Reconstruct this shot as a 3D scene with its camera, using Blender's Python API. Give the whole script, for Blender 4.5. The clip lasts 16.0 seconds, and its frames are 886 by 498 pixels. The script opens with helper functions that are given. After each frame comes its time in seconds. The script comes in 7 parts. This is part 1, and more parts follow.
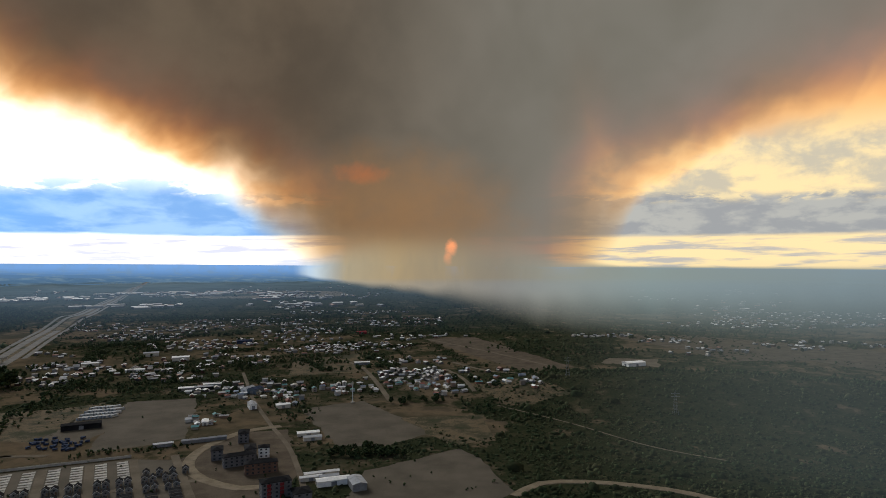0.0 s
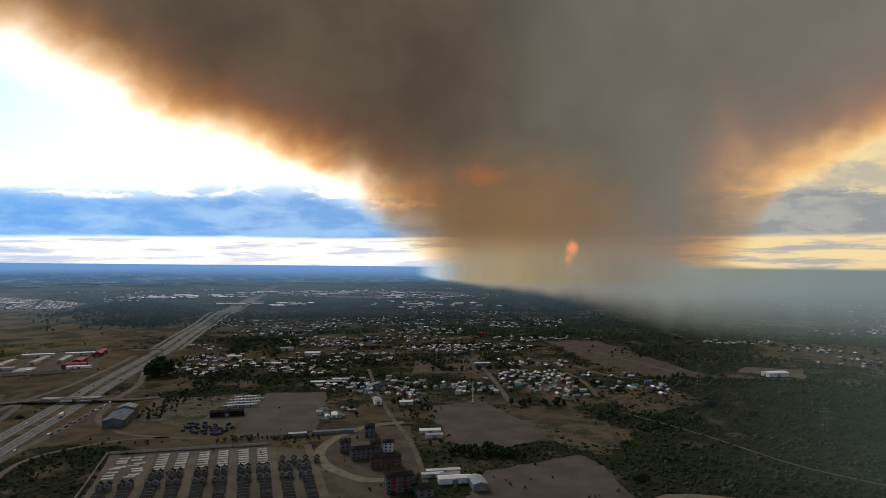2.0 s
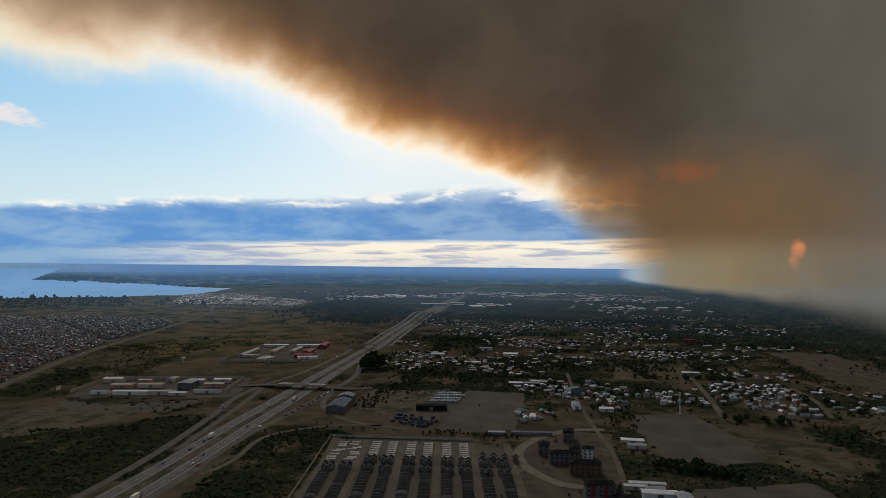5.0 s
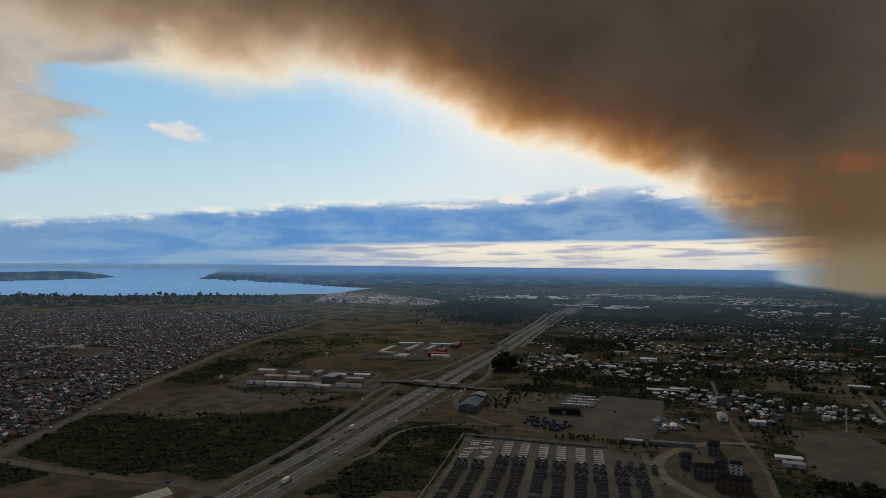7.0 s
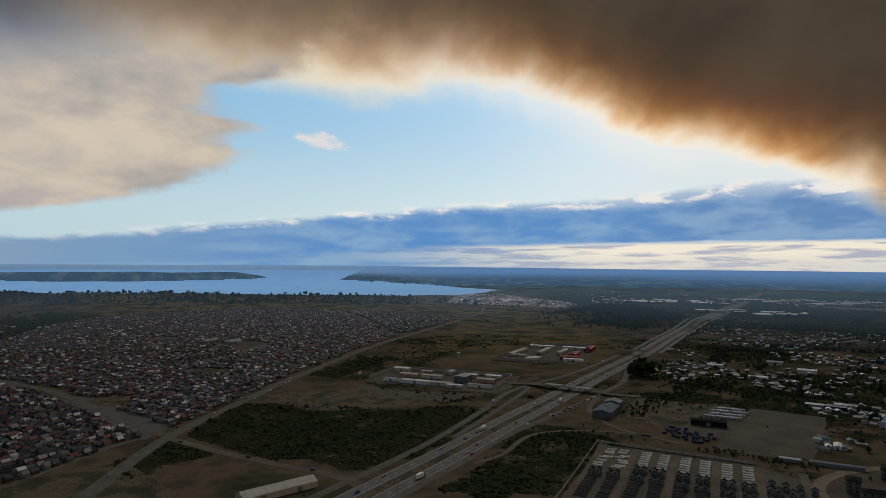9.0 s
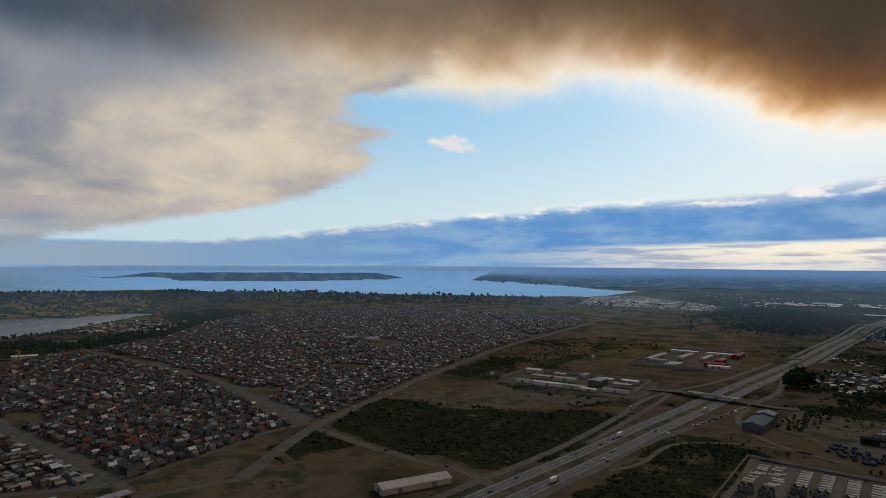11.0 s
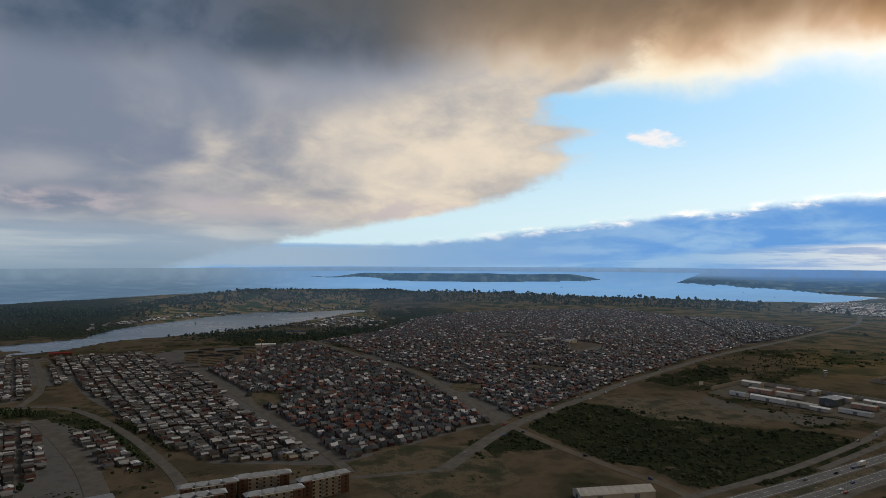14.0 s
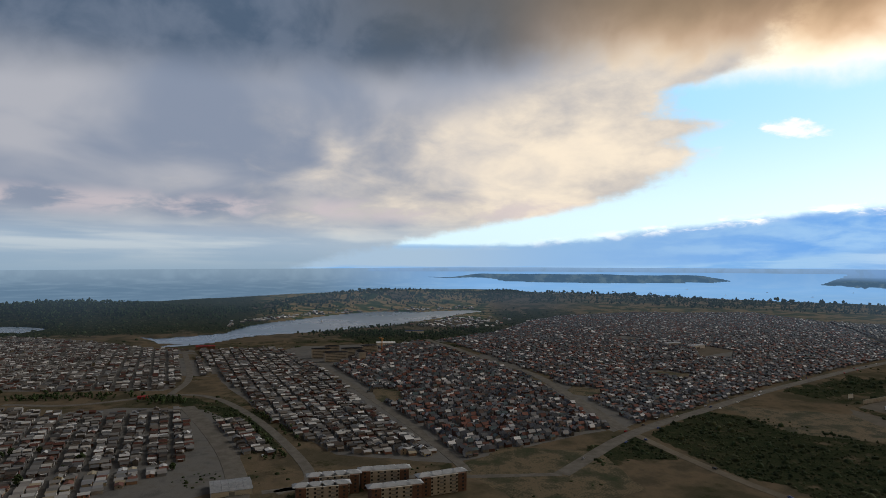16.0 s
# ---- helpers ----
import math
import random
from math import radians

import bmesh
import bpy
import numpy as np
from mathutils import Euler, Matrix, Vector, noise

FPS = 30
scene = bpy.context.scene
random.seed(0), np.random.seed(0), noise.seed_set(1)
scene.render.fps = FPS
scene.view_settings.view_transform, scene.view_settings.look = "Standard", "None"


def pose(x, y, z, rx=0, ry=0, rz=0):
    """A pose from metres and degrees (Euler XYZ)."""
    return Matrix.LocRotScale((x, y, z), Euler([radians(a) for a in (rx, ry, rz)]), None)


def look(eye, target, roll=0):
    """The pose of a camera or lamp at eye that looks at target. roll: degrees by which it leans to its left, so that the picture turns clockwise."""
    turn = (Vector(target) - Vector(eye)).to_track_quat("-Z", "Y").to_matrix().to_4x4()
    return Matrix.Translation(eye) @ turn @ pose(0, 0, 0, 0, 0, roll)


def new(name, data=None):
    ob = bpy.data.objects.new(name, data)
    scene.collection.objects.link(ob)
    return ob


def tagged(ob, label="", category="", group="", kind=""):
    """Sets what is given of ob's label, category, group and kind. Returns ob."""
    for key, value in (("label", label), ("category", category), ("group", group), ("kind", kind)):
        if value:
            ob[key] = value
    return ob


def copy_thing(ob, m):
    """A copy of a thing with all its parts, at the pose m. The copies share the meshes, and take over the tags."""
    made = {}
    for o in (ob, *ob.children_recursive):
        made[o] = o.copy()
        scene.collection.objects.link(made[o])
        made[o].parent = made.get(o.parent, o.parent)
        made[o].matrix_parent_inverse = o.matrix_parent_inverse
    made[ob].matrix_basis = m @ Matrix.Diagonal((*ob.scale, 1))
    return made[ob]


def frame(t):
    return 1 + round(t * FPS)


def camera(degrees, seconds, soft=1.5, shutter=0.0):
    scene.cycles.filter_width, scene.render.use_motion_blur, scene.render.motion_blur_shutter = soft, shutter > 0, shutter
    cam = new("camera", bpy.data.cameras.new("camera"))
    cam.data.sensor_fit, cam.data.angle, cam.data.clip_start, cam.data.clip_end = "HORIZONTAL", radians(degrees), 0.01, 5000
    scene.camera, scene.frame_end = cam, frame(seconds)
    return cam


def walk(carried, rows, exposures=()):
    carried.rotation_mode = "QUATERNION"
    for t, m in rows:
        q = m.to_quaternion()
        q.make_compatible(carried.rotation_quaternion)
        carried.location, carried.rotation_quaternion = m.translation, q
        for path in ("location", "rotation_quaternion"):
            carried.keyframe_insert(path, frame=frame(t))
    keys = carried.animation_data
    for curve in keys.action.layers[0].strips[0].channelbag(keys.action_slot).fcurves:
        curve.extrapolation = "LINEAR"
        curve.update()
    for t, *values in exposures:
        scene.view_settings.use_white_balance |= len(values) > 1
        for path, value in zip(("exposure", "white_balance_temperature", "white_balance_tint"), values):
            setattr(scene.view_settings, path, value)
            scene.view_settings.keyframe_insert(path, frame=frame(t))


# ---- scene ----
FOV = 71.14
EYE = 160.0  # metres over the ground
cam = camera(FOV, 16.0, soft=0.7)
# seconds, yaw, pitch up, lean to the right, in degrees: the aircraft hovers and turns
ROWS = [
    (0.0, -0.00, 1.26, 0.19), (0.5, 2.65, 1.31, 0.11), (1.0, 5.35, 1.35, 0.09), (1.5, 8.16, 1.38, 0.10), (2.0, 11.03, 1.41, 0.11),
    (2.5, 14.01, 1.44, 0.11), (3.0, 17.03, 1.48, 0.12), (3.5, 20.02, 1.52, 0.13), (4.0, 23.04, 1.60, 0.11), (6.5, 38.15, 1.69, 0.06),
    (7.0, 41.17, 1.75, 0.02), (7.5, 44.17, 1.78, -0.00), (8.0, 47.17, 1.81, -0.02), (8.5, 50.17, 1.84, -0.06), (9.0, 53.21, 1.90, -0.10),
    (11.5, 68.29, 1.97, -0.10), (12.0, 71.28, 2.01, -0.12), (12.5, 74.30, 2.03, -0.19), (13.0, 77.34, 2.03, -0.27), (13.5, 80.34, 2.02, -0.31),
    (14.0, 83.33, 2.00, -0.34), (14.5, 86.16, 1.99, -0.39), (15.0, 88.85, 1.97, -0.44), (15.5, 91.42, 1.96, -0.45), (16.0, 94.00, 2.00, -0.41),
]
walk(cam, [(t, pose(0, 0, EYE, 90 + p, 0, y) @ pose(0, 0, 0, 0, 0, -r)) for t, y, p, r in ROWS],
     exposures=[(0, 0.72), (2, 0.48), (3.5, 0.2), (6.5, -0.18), (9, -0.2), (12.5, 0.02), (14.5, 0.2), (16, 0.38)])


# ---- world: sky, cloud bank, smoke pall ----
def lin(r, g, b):
    """A colour given in display values, 0 to 255, as linear light."""
    return tuple((c / 255 / 12.92 if c < 10 else ((c / 255 + 0.055) / 1.055) ** 2.4) for c in (r, g, b)) + (1,)


class Graph:
    """Short-hand for building node trees."""

    def __init__(self, tree):
        self.tree = tree

    def node(self, kind):
        return self.tree.nodes.new(kind)

    def put(self, socket, v):
        if isinstance(v, bpy.types.NodeSocket):
            self.tree.links.new(v, socket)
        elif v is not None:
            socket.default_value = v

    def m(self, op, a, b=None, c=None, clamp=False):
        n = self.node("ShaderNodeMath")
        n.operation, n.use_clamp = op, clamp
        for s, v in zip(n.inputs, (a, b, c)):
            self.put(s, v)
        return n.outputs[0]

    def step(self, v, lo, hi, a=0.0, b=1.0):
        n = self.node("ShaderNodeMapRange")
        n.interpolation_type = "SMOOTHSTEP"
        for s, x in zip(n.inputs, (v, lo, hi, a, b)):
            self.put(s, x)
        return n.outputs[0]

    def mix(self, f, a, b, blend="MIX"):
        n = self.node("ShaderNodeMix")
        n.data_type, n.blend_type = "RGBA", blend
        self.put(n.inputs[0], f), self.put(n.inputs[6], a), self.put(n.inputs[7], b)
        return n.outputs[2]

    def noise(self, vec, scale, detail=4.0, rough=0.55, warp=0.0):
        n = self.node("ShaderNodeTexNoise")
        self.put(n.inputs["Vector"], vec)
        self.put(n.inputs["Scale"], scale), self.put(n.inputs["Detail"], detail)
        self.put(n.inputs["Roughness"], rough), self.put(n.inputs["Distortion"], warp)
        return n.outputs[0]

    def ramp(self, f, stops):
        n = self.node("ShaderNodeValToRGB")
        r = n.color_ramp
        while len(r.elements) < len(stops):
            r.elements.new(0.5)
        for e, (p, c) in zip(r.elements, stops):
            e.position, e.color = p, c
        self.put(n.inputs[0], f)
        return n.outputs[0]

    def curve(self, v, pts):
        """A piecewise smooth function of v through the points (v, value)."""
        lo, hi = pts[0][0], pts[-1][0]
        ys = [p[1] for p in pts]
        y0, y1 = min(ys), max(ys) + 1e-6
        n = self.node("ShaderNodeFloatCurve")
        c = n.mapping.curves[0]
        while len(c.points) < len(pts):
            c.points.new(0.5, 0.5)
        for p, (x, y) in zip(c.points, pts):
            p.handle_type = "AUTO_CLAMPED"
            p.location = ((x - lo) / (hi - lo), (y - y0) / (y1 - y0))
        n.mapping.update()
        self.put(n.inputs["Value"], self.m("DIVIDE", self.m("SUBTRACT", v, lo), hi - lo, clamp=True))
        return self.m("MULTIPLY_ADD", n.outputs[0], y1 - y0, y0)

    def vec(self, x, y, z=0.0):
        n = self.node("ShaderNodeCombineXYZ")
        for s, v in zip(n.inputs, (x, y, z)):
            self.put(s, v)
        return n.outputs[0]


world = bpy.data.worlds.new("sky")
scene.world = world
world.use_nodes = True
world.node_tree.nodes.clear()
g = Graph(world.node_tree)
SUN_AZ, SUN_EL = 38.0, 32.0  # bright gap in the smoke, degrees left of +y and above the horizon
way = g.node("ShaderNodeTexCoord").outputs["Generated"]
sep = g.node("ShaderNodeSeparateXYZ")
g.put(sep.inputs[0], way)
az = g.m("MULTIPLY", g.m("ARCTAN2", g.m("MULTIPLY", sep.outputs[0], -1.0), sep.outputs[1]), 57.2958)
az = g.m("ADD", az, g.m("MULTIPLY", g.m("LESS_THAN", az, -120.0), 360.0))
el = g.m("MULTIPLY", g.m("ARCSINE", sep.outputs[2]), 57.2958)
flat = g.vec(g.m("MULTIPLY", az, 0.1), g.m("MULTIPLY", el, 0.1))        # ten degrees a unit
streak = g.vec(g.m("MULTIPLY", az, 0.1), g.m("MULTIPLY", el, 1.1))
# layered cloud: flattened more and more towards the horizon
deck = g.vec(g.m("MULTIPLY", az, 0.1), g.m("MULTIPLY", g.m("LOGARITHM", g.m("MAXIMUM", g.m("ADD", el, 4.0), 1.0), 2.71828), 2.6), 2.7)
slant = g.vec(g.m("ADD", g.m("MULTIPLY", az, 0.1), g.m("MULTIPLY", el, 0.025)), g.m("MULTIPLY", el, 0.105), 5.0)
n_big = g.m("SUBTRACT", g.noise(flat, 0.9, 3, 0.5, 0.3), 0.5)
n_mid = g.m("SUBTRACT", g.noise(flat, 3.2, 6, 0.6), 0.5)
n_fringe = g.m("SUBTRACT", g.noise(slant, 3.4, 3, 0.45, 0.7), 0.5)
n_bill = g.m("SUBTRACT", g.noise(slant, 1.5, 3, 0.5, 0.4), 0.5)
n_deck = g.noise(deck, 0.75, 4, 0.42, 0.4)
n_soft = g.noise(deck, 1.9, 5, 0.55, 0.3)
n_streak = g.noise(streak, 1.2, 6, 0.6, 0.2)
n_puff = g.m("SUBTRACT", g.noise(g.vec(g.m("MULTIPLY", az, 0.1), g.m("MULTIPLY", el, 0.2)), 5.0, 6, 0.62, 0.2), 0.5)
west_side = g.step(az, 0.0, -14.0)
skyline = g.curve(az, [(-120, -0.5), (-60, -0.86), (-36, -0.66), (-17, -0.5), (0, -0.34), (12, -0.22), (23, -0.08), (35, 0.04), (50, 0.22), (70, 0.36), (85, 0.36), (100, 0.2), (130, -0.2), (240, -0.4)])

# lower edge of the smoke pall, as a height over each bearing, and the cosine of its slope
EDGE = [(-70, 17.5), (-36, 12.6), (-29.5, 11.0), (-23, 9.4), (-18.5, 7.6), (-16.6, 5.4), (-15.3, 2.9), (-14.0, 0.6), (-12.6, -1.8), (-10.2, -4.6), (-7, -7), (6, -7), (9.6, -3.2), (11.7, -0.3), (13.2, 1.2),
        (15.6, 3.2), (18, 5.4), (20.2, 7.0), (24, 9.1), (28.5, 10.6), (33, 11.6), (37.5, 13.1), (41, 14.8), (47, 16.6), (52, 17.2), (58, 16.9), (65, 17.2), (75, 18.0), (94, 18.6), (140, 19.5)]
edge = g.curve(az, EDGE)
LEAN = [(EDGE[i][0], math.cos(math.atan2(EDGE[i + 1][1] - EDGE[i - 1][1], EDGE[i + 1][0] - EDGE[i - 1][0]))) for i in range(1, len(EDGE) - 1)]
d0 = g.m("MULTIPLY", g.m("SUBTRACT", el, edge), g.curve(az, LEAN))
outer = g.m("SUBTRACT", el, g.m("ADD", 0.6, g.m("MULTIPLY", az, -0.37)))  # the west side spreads wide above the column
d0 = g.mix(west_side, d0, g.m("MAXIMUM", d0, outer))
low = g.step(el, 1.0, 7.0, 0.35, 1.0)  # the column is smoother near the ground
ruffle = g.m("ADD", g.m("MULTIPLY", n_fringe, 1.5), g.m("ADD", g.m("MULTIPLY", n_bill, 3.4), g.m("ADD", g.m("MULTIPLY", n_mid, 0.8), g.m("MULTIPLY", n_big, 2.2))))
d = g.m("ADD", d0, g.m("MULTIPLY", ruffle, low))

sky = g.node("ShaderNodeTexSky")
sky.sky_type, sky.sun_disc, sky.dust_density = "NISHITA", False, 2.0
sky.sun_elevation, sky.sun_rotation = radians(SUN_EL), radians(-SUN_AZ)
clear = g.mix(g.step(el, 4.0, 15.0), lin(200, 228, 240), lin(148, 204, 240))
clear = g.mix(g.step(az, 52.0, 30.0), clear, lin(206, 226, 238))
clear = g.mix(0.15, clear, g.mix(1.0, sky.outputs[0], (0.1, 0.1, 0.1, 1), "MULTIPLY"))
# thin white veil next to the sunlit rim of the smoke
veil = g.step(g.m("ADD", d0, g.m("ADD", g.m("MULTIPLY", n_mid, 2.5), g.m("MULTIPLY", n_big, 3.0))), g.step(az, 60.0, 30.0, -2.6, -4.5), 0.2)
clear = g.mix(g.m("MULTIPLY", veil, 0.7), clear, g.mix(g.step(az, 44.0, 66.0), lin(255, 252, 246), lin(252, 238, 208)))
west_col = g.mix(g.step(g.m("ADD", n_soft, g.m("MULTIPLY", n_mid, 0.5)), 0.36, 0.6), lin(168, 160, 142), lin(212, 190, 144))
west_col = g.mix(g.step(el, 9.0, 13.0), west_col, lin(200, 158, 102))
clear = g.mix(west_side, clear, west_col)
# cream band over the horizon, streaked with lavender
cream = g.mix(g.step(n_streak, 0.47, 0.6), lin(255, 246, 226), lin(186, 188, 204))
cream = g.mix(g.step(el, 1.6, 0.2, 0.0, 0.45), cream, lin(196, 200, 212))
cream = g.mix(g.step(az, 36.0, 64.0), cream, g.mix(g.step(n_streak, 0.4, 0.6), lin(142, 178, 212), lin(114, 160, 208)))
west_cream = g.mix(g.step(n_streak, 0.47, 0.62), lin(212, 190, 144), lin(158, 154, 148))
cream = g.mix(west_side, cream, west_cream)
col = g.mix(g.step(g.m("ADD", el, g.m("MULTIPLY", g.m("SUBTRACT", n_streak, 0.5), 1.0)), 2.1, 2.6), cream, clear)
# blue-grey cloud bank
top = g.curve(az, [(-60, 5.6), (-36, 5.6), (-14, 6.2), (5, 6.4), (18, 6.3), (24, 7.3), (29, 7.2), (36, 6.5), (44, 6.1), (52, 5.8), (60, 5.1), (66, 4.7), (76, 3.6), (89, 2.5), (120, 2.0)])
d_top = g.m("SUBTRACT", g.m("ADD", top, g.m("ADD", g.m("MULTIPLY", n_puff, 0.7), g.m("MULTIPLY", n_mid, 0.8))), el)
d_bot = g.m("SUBTRACT", el, g.m("ADD", g.curve(az, [(-60, 2.0), (20, 2.3), (44, 2.2), (60, 1.6), (76, 0.5), (120, 0.0)]), g.m("MULTIPLY", g.m("SUBTRACT", n_streak, 0.5), 0.7)))
bank = g.m("MULTIPLY", g.step(d_top, -0.2, 0.5), g.step(d_bot, -0.12, 0.3))
bank_col = g.mix(g.step(g.m("ADD", n_soft, g.m("MULTIPLY", n_puff, 0.3)), 0.34, 0.7), lin(98, 150, 210), lin(140, 178, 216))
bank_col = g.mix(g.step(az, 44.0, 24.0, 0.0, 0.6), bank_col, g.mix(g.step(n_soft, 0.4, 0.6), lin(112, 146, 190), lin(142, 172, 208)))
bank_col = g.mix(g.m("MULTIPLY", g.step(d_top, g.step(az, 50.0, 32.0, 0.9, 1.7), 0.1), g.step(az, 56.0, 34.0, 0.25, 0.9)), bank_col, lin(196, 212, 230))
tuft = g.step(g.noise(g.vec(g.m("MULTIPLY", az, 0.1), g.m("MULTIPLY", el, 0.3)), 3.4, 6, 0.6, 0.3), 0.46, 0.6)
bank_col = g.mix(g.step(az, 58.0, 86.0), bank_col, lin(128, 164, 202))
bank_col = g.mix(g.step(az, 80.0, 98.0), bank_col, lin(150, 172, 192))
west_bank = g.mix(g.step(g.m("ADD", n_soft, g.m("MULTIPLY", n_puff, 0.5)), 0.4, 0.6), lin(130, 132, 134), lin(150, 150, 146))
west_bank = g.mix(g.m("MULTIPLY", g.step(d_top, 1.2, 0.0), tuft), west_bank, lin(214, 194, 148))
bank_col = g.mix(west_side, bank_col, west_bank)
col = g.mix(bank, col, bank_col)
# sunlit tufts along its crest
crest = g.step(g.m("ABSOLUTE", g.m("SUBTRACT", d_top, g.step(az, 56.0, 28.0, 0.1, 0.45))), g.step(az, 56.0, 28.0, 0.6, 1.1), 0.1)
sunny = g.m("MULTIPLY", g.m("MULTIPLY", crest, tuft), g.m("MULTIPLY", g.step(az, 96.0, 56.0), g.m("SUBTRACT", 1.0, west_side)))
col = g.mix(g.m("MULTIPLY", sunny, 0.95), col, (0.98, 0.95, 0.9, 1))
# small lone cloud with a tail
lone = g.m("ADD", g.m("POWER", g.m("DIVIDE", g.m("SUBTRACT", az, g.m("ADD", 64.3, g.m("MULTIPLY", g.m("SUBTRACT", el, 11.6), 1.4))), 2.0), 2.0), g.m("POWER", g.m("DIVIDE", g.m("SUBTRACT", el, 11.6), 0.9), 2.0))
col = g.mix(g.step(g.m("ADD", lone, g.m("MULTIPLY", n_puff, 4.0)), 1.3, 0.0, 0.0, 0.85), col, lin(246, 236, 232))
# grey cloud mass towards the sea, warm where the sun reaches it, slate above
rim = g.curve(el, [(0, 106), (2.0, 99), (4.3, 88), (5.5, 81), (7, 75.5), (9.0, 71.5), (10.2, 70), (11.2, 71.5), (12.4, 69.2), (13.4, 72), (15, 72.5), (17, 66), (24, 60)])
d_rim = g.m("ADD", g.m("SUBTRACT", az, rim), g.m("ADD", g.m("MULTIPLY", n_mid, 5.0), g.m("MULTIPLY", n_puff, 4.5)))
dull = g.mix(g.step(n_deck, 0.34, 0.64), lin(120, 130, 148), lin(156, 158, 166))
warm = g.mix(g.step(g.m("ADD", n_deck, g.m("MULTIPLY", n_puff, 0.2)), 0.3, 0.6), lin(174, 170, 168), lin(224, 210, 190))
sunlit = g.m("MULTIPLY", g.step(g.m("ADD", az, g.m("MULTIPLY", g.m("SUBTRACT", n_soft, 0.5), 46.0)), 116.0, 76.0), g.step(g.m("ADD", el, g.m("MULTIPLY", n_big, 4.0)), g.step(az, 78.0, 100.0, 20.0, 16.5), g.step(az, 78.0, 100.0, 15.0, 11.0)))
grey = g.mix(sunlit, dull, warm)
blush = g.m("MULTIPLY", g.step(g.m("ABSOLUTE", g.m("SUBTRACT", el, 5.4)), 1.6, 0.2), g.step(n_soft, 0.42, 0.6, 0.0, 0.6))
grey = g.mix(blush, grey, lin(190, 178, 180))
grey = g.mix(g.m("MULTIPLY", g.step(el, 5.5, 2.0), 0.85), grey, g.mix(g.step(g.noise(streak, 0.7, 4, 0.5), 0.42, 0.64), lin(140, 161, 180), lin(172, 184, 192)))
grey = g.mix(g.step(el, 2.4, -0.4), grey, lin(130, 151, 169))
slate = g.step(g.m("ADD", el, g.m("ADD", g.m("MULTIPLY", n_big, 3.0), g.m("MULTIPLY", g.m("SUBTRACT", n_deck, 0.5), 5.0))), g.step(az, 84.0, 132.0, 16.6, 14.6), g.step(az, 84.0, 132.0, 21.0, 19.5))
grey = g.mix(g.m("MULTIPLY", slate, g.step(az, 76.0, 92.0)), grey, g.mix(g.step(n_soft, 0.35, 0.65), lin(70, 86, 106), lin(92, 104, 122)))
col = g.mix(g.step(d_rim, -0.3, 3.6), col, grey)
# the smoke itself: light that passes it loses blue first, and brown light comes out of its depth
body = g.mix(g.step(g.m("ADD", n_big, g.m("MULTIPLY", n_mid, 0.3)), -0.24, 0.24), lin(66, 58, 49), lin(82, 72, 60))
body = g.mix(g.step(az, 16.0, -14.0), body, g.mix(g.step(n_big, -0.25, 0.25), lin(91, 88, 80), lin(101, 98, 91)))
body = g.mix(g.step(az, 42.0, 66.0), body, g.mix(g.step(n_big, -0.2, 0.2), lin(82, 74, 65), lin(98, 89, 78)))
body = g.mix(g.step(az, 74.0, 92.0), body, lin(88, 90, 92))
# brown light low in the column
core = g.m("ADD", g.m("POWER", g.m("DIVIDE", g.m("SUBTRACT", az, 4.5), 11.0), 2.0), g.m("POWER", g.m("DIVIDE", g.m("SUBTRACT", el, 4.0), 6.5), 2.0))
body = g.mix(g.step(g.m("ADD", core, g.m("MULTIPLY", n_mid, 1.2)), 1.6, -0.4, 0.0, 0.8), body, lin(120, 91, 62))
ember = g.m("ADD", g.m("POWER", g.m("DIVIDE", g.m("SUBTRACT", az, 7.5), 2.6), 2.0), g.m("POWER", g.m("DIVIDE", g.m("SUBTRACT", el, 8.2), 0.9), 2.0))
body = g.mix(g.step(g.m("ADD", ember, g.m("MULTIPLY", n_mid, 3.5)), 1.6, -0.8, 0.0, 0.34), body, lin(168, 88, 46))
foot = g.m("MULTIPLY", g.step(el, 3.8, -0.6), g.step(g.m("ABSOLUTE", g.m("SUBTRACT", az, 1.0)), 16.0, 7.0))
body = g.mix(g.m("MULTIPLY", foot, 0.85), body, g.ramp(g.m("DIVIDE", g.m("ADD", az, 12.0), 24.0, clamp=True), [(0.0, lin(124, 116, 104)), (0.3, lin(114, 106, 92)), (0.7, lin(144, 124, 92)), (1.0, lin(150, 136, 112))]))
rate = g.curve(az, [(-70, 0.8), (-30, 0.85), (-18, 0.92), (-13, 0.55), (-9, 0.55), (0, 0.8), (11, 0.95), (14, 0.8), (20, 1.0), (30, 0.95), (45, 0.72), (60, 0.52), (80, 0.42), (95, 0.3), (140, 0.2)])
into = g.m("MAXIMUM", g.m("ADD", d, 1.3), 0.0)
tau = g.m("MULTIPLY", g.m("MULTIPLY", g.m("DIVIDE", g.m("MULTIPLY", into, into), g.m("ADD", into, 1.6)), rate), g.step(az, 112.0, 84.0))
fresh = g.m("MULTIPLY", g.step(az, 60.0, 30.0), g.step(g.m("ADD", n_bill, n_big), -0.25, 0.2, 0.35, 1.0))  # browner near the fire
through_r = g.m("EXPONENT", g.m("MULTIPLY", tau, g.m("MULTIPLY_ADD", fresh, 0.26, -0.92)))
through_g = g.m("EXPONENT", g.m("MULTIPLY", tau, -1.05))
through_b = g.m("EXPONENT", g.m("MULTIPLY", tau, g.m("MULTIPLY_ADD", fresh, -0.4, -1.18)))
passed = g.node("ShaderNodeCombineColor")
for socket, v in zip(passed.inputs, (through_r, through_g, through_b)):
    g.put(socket, v)
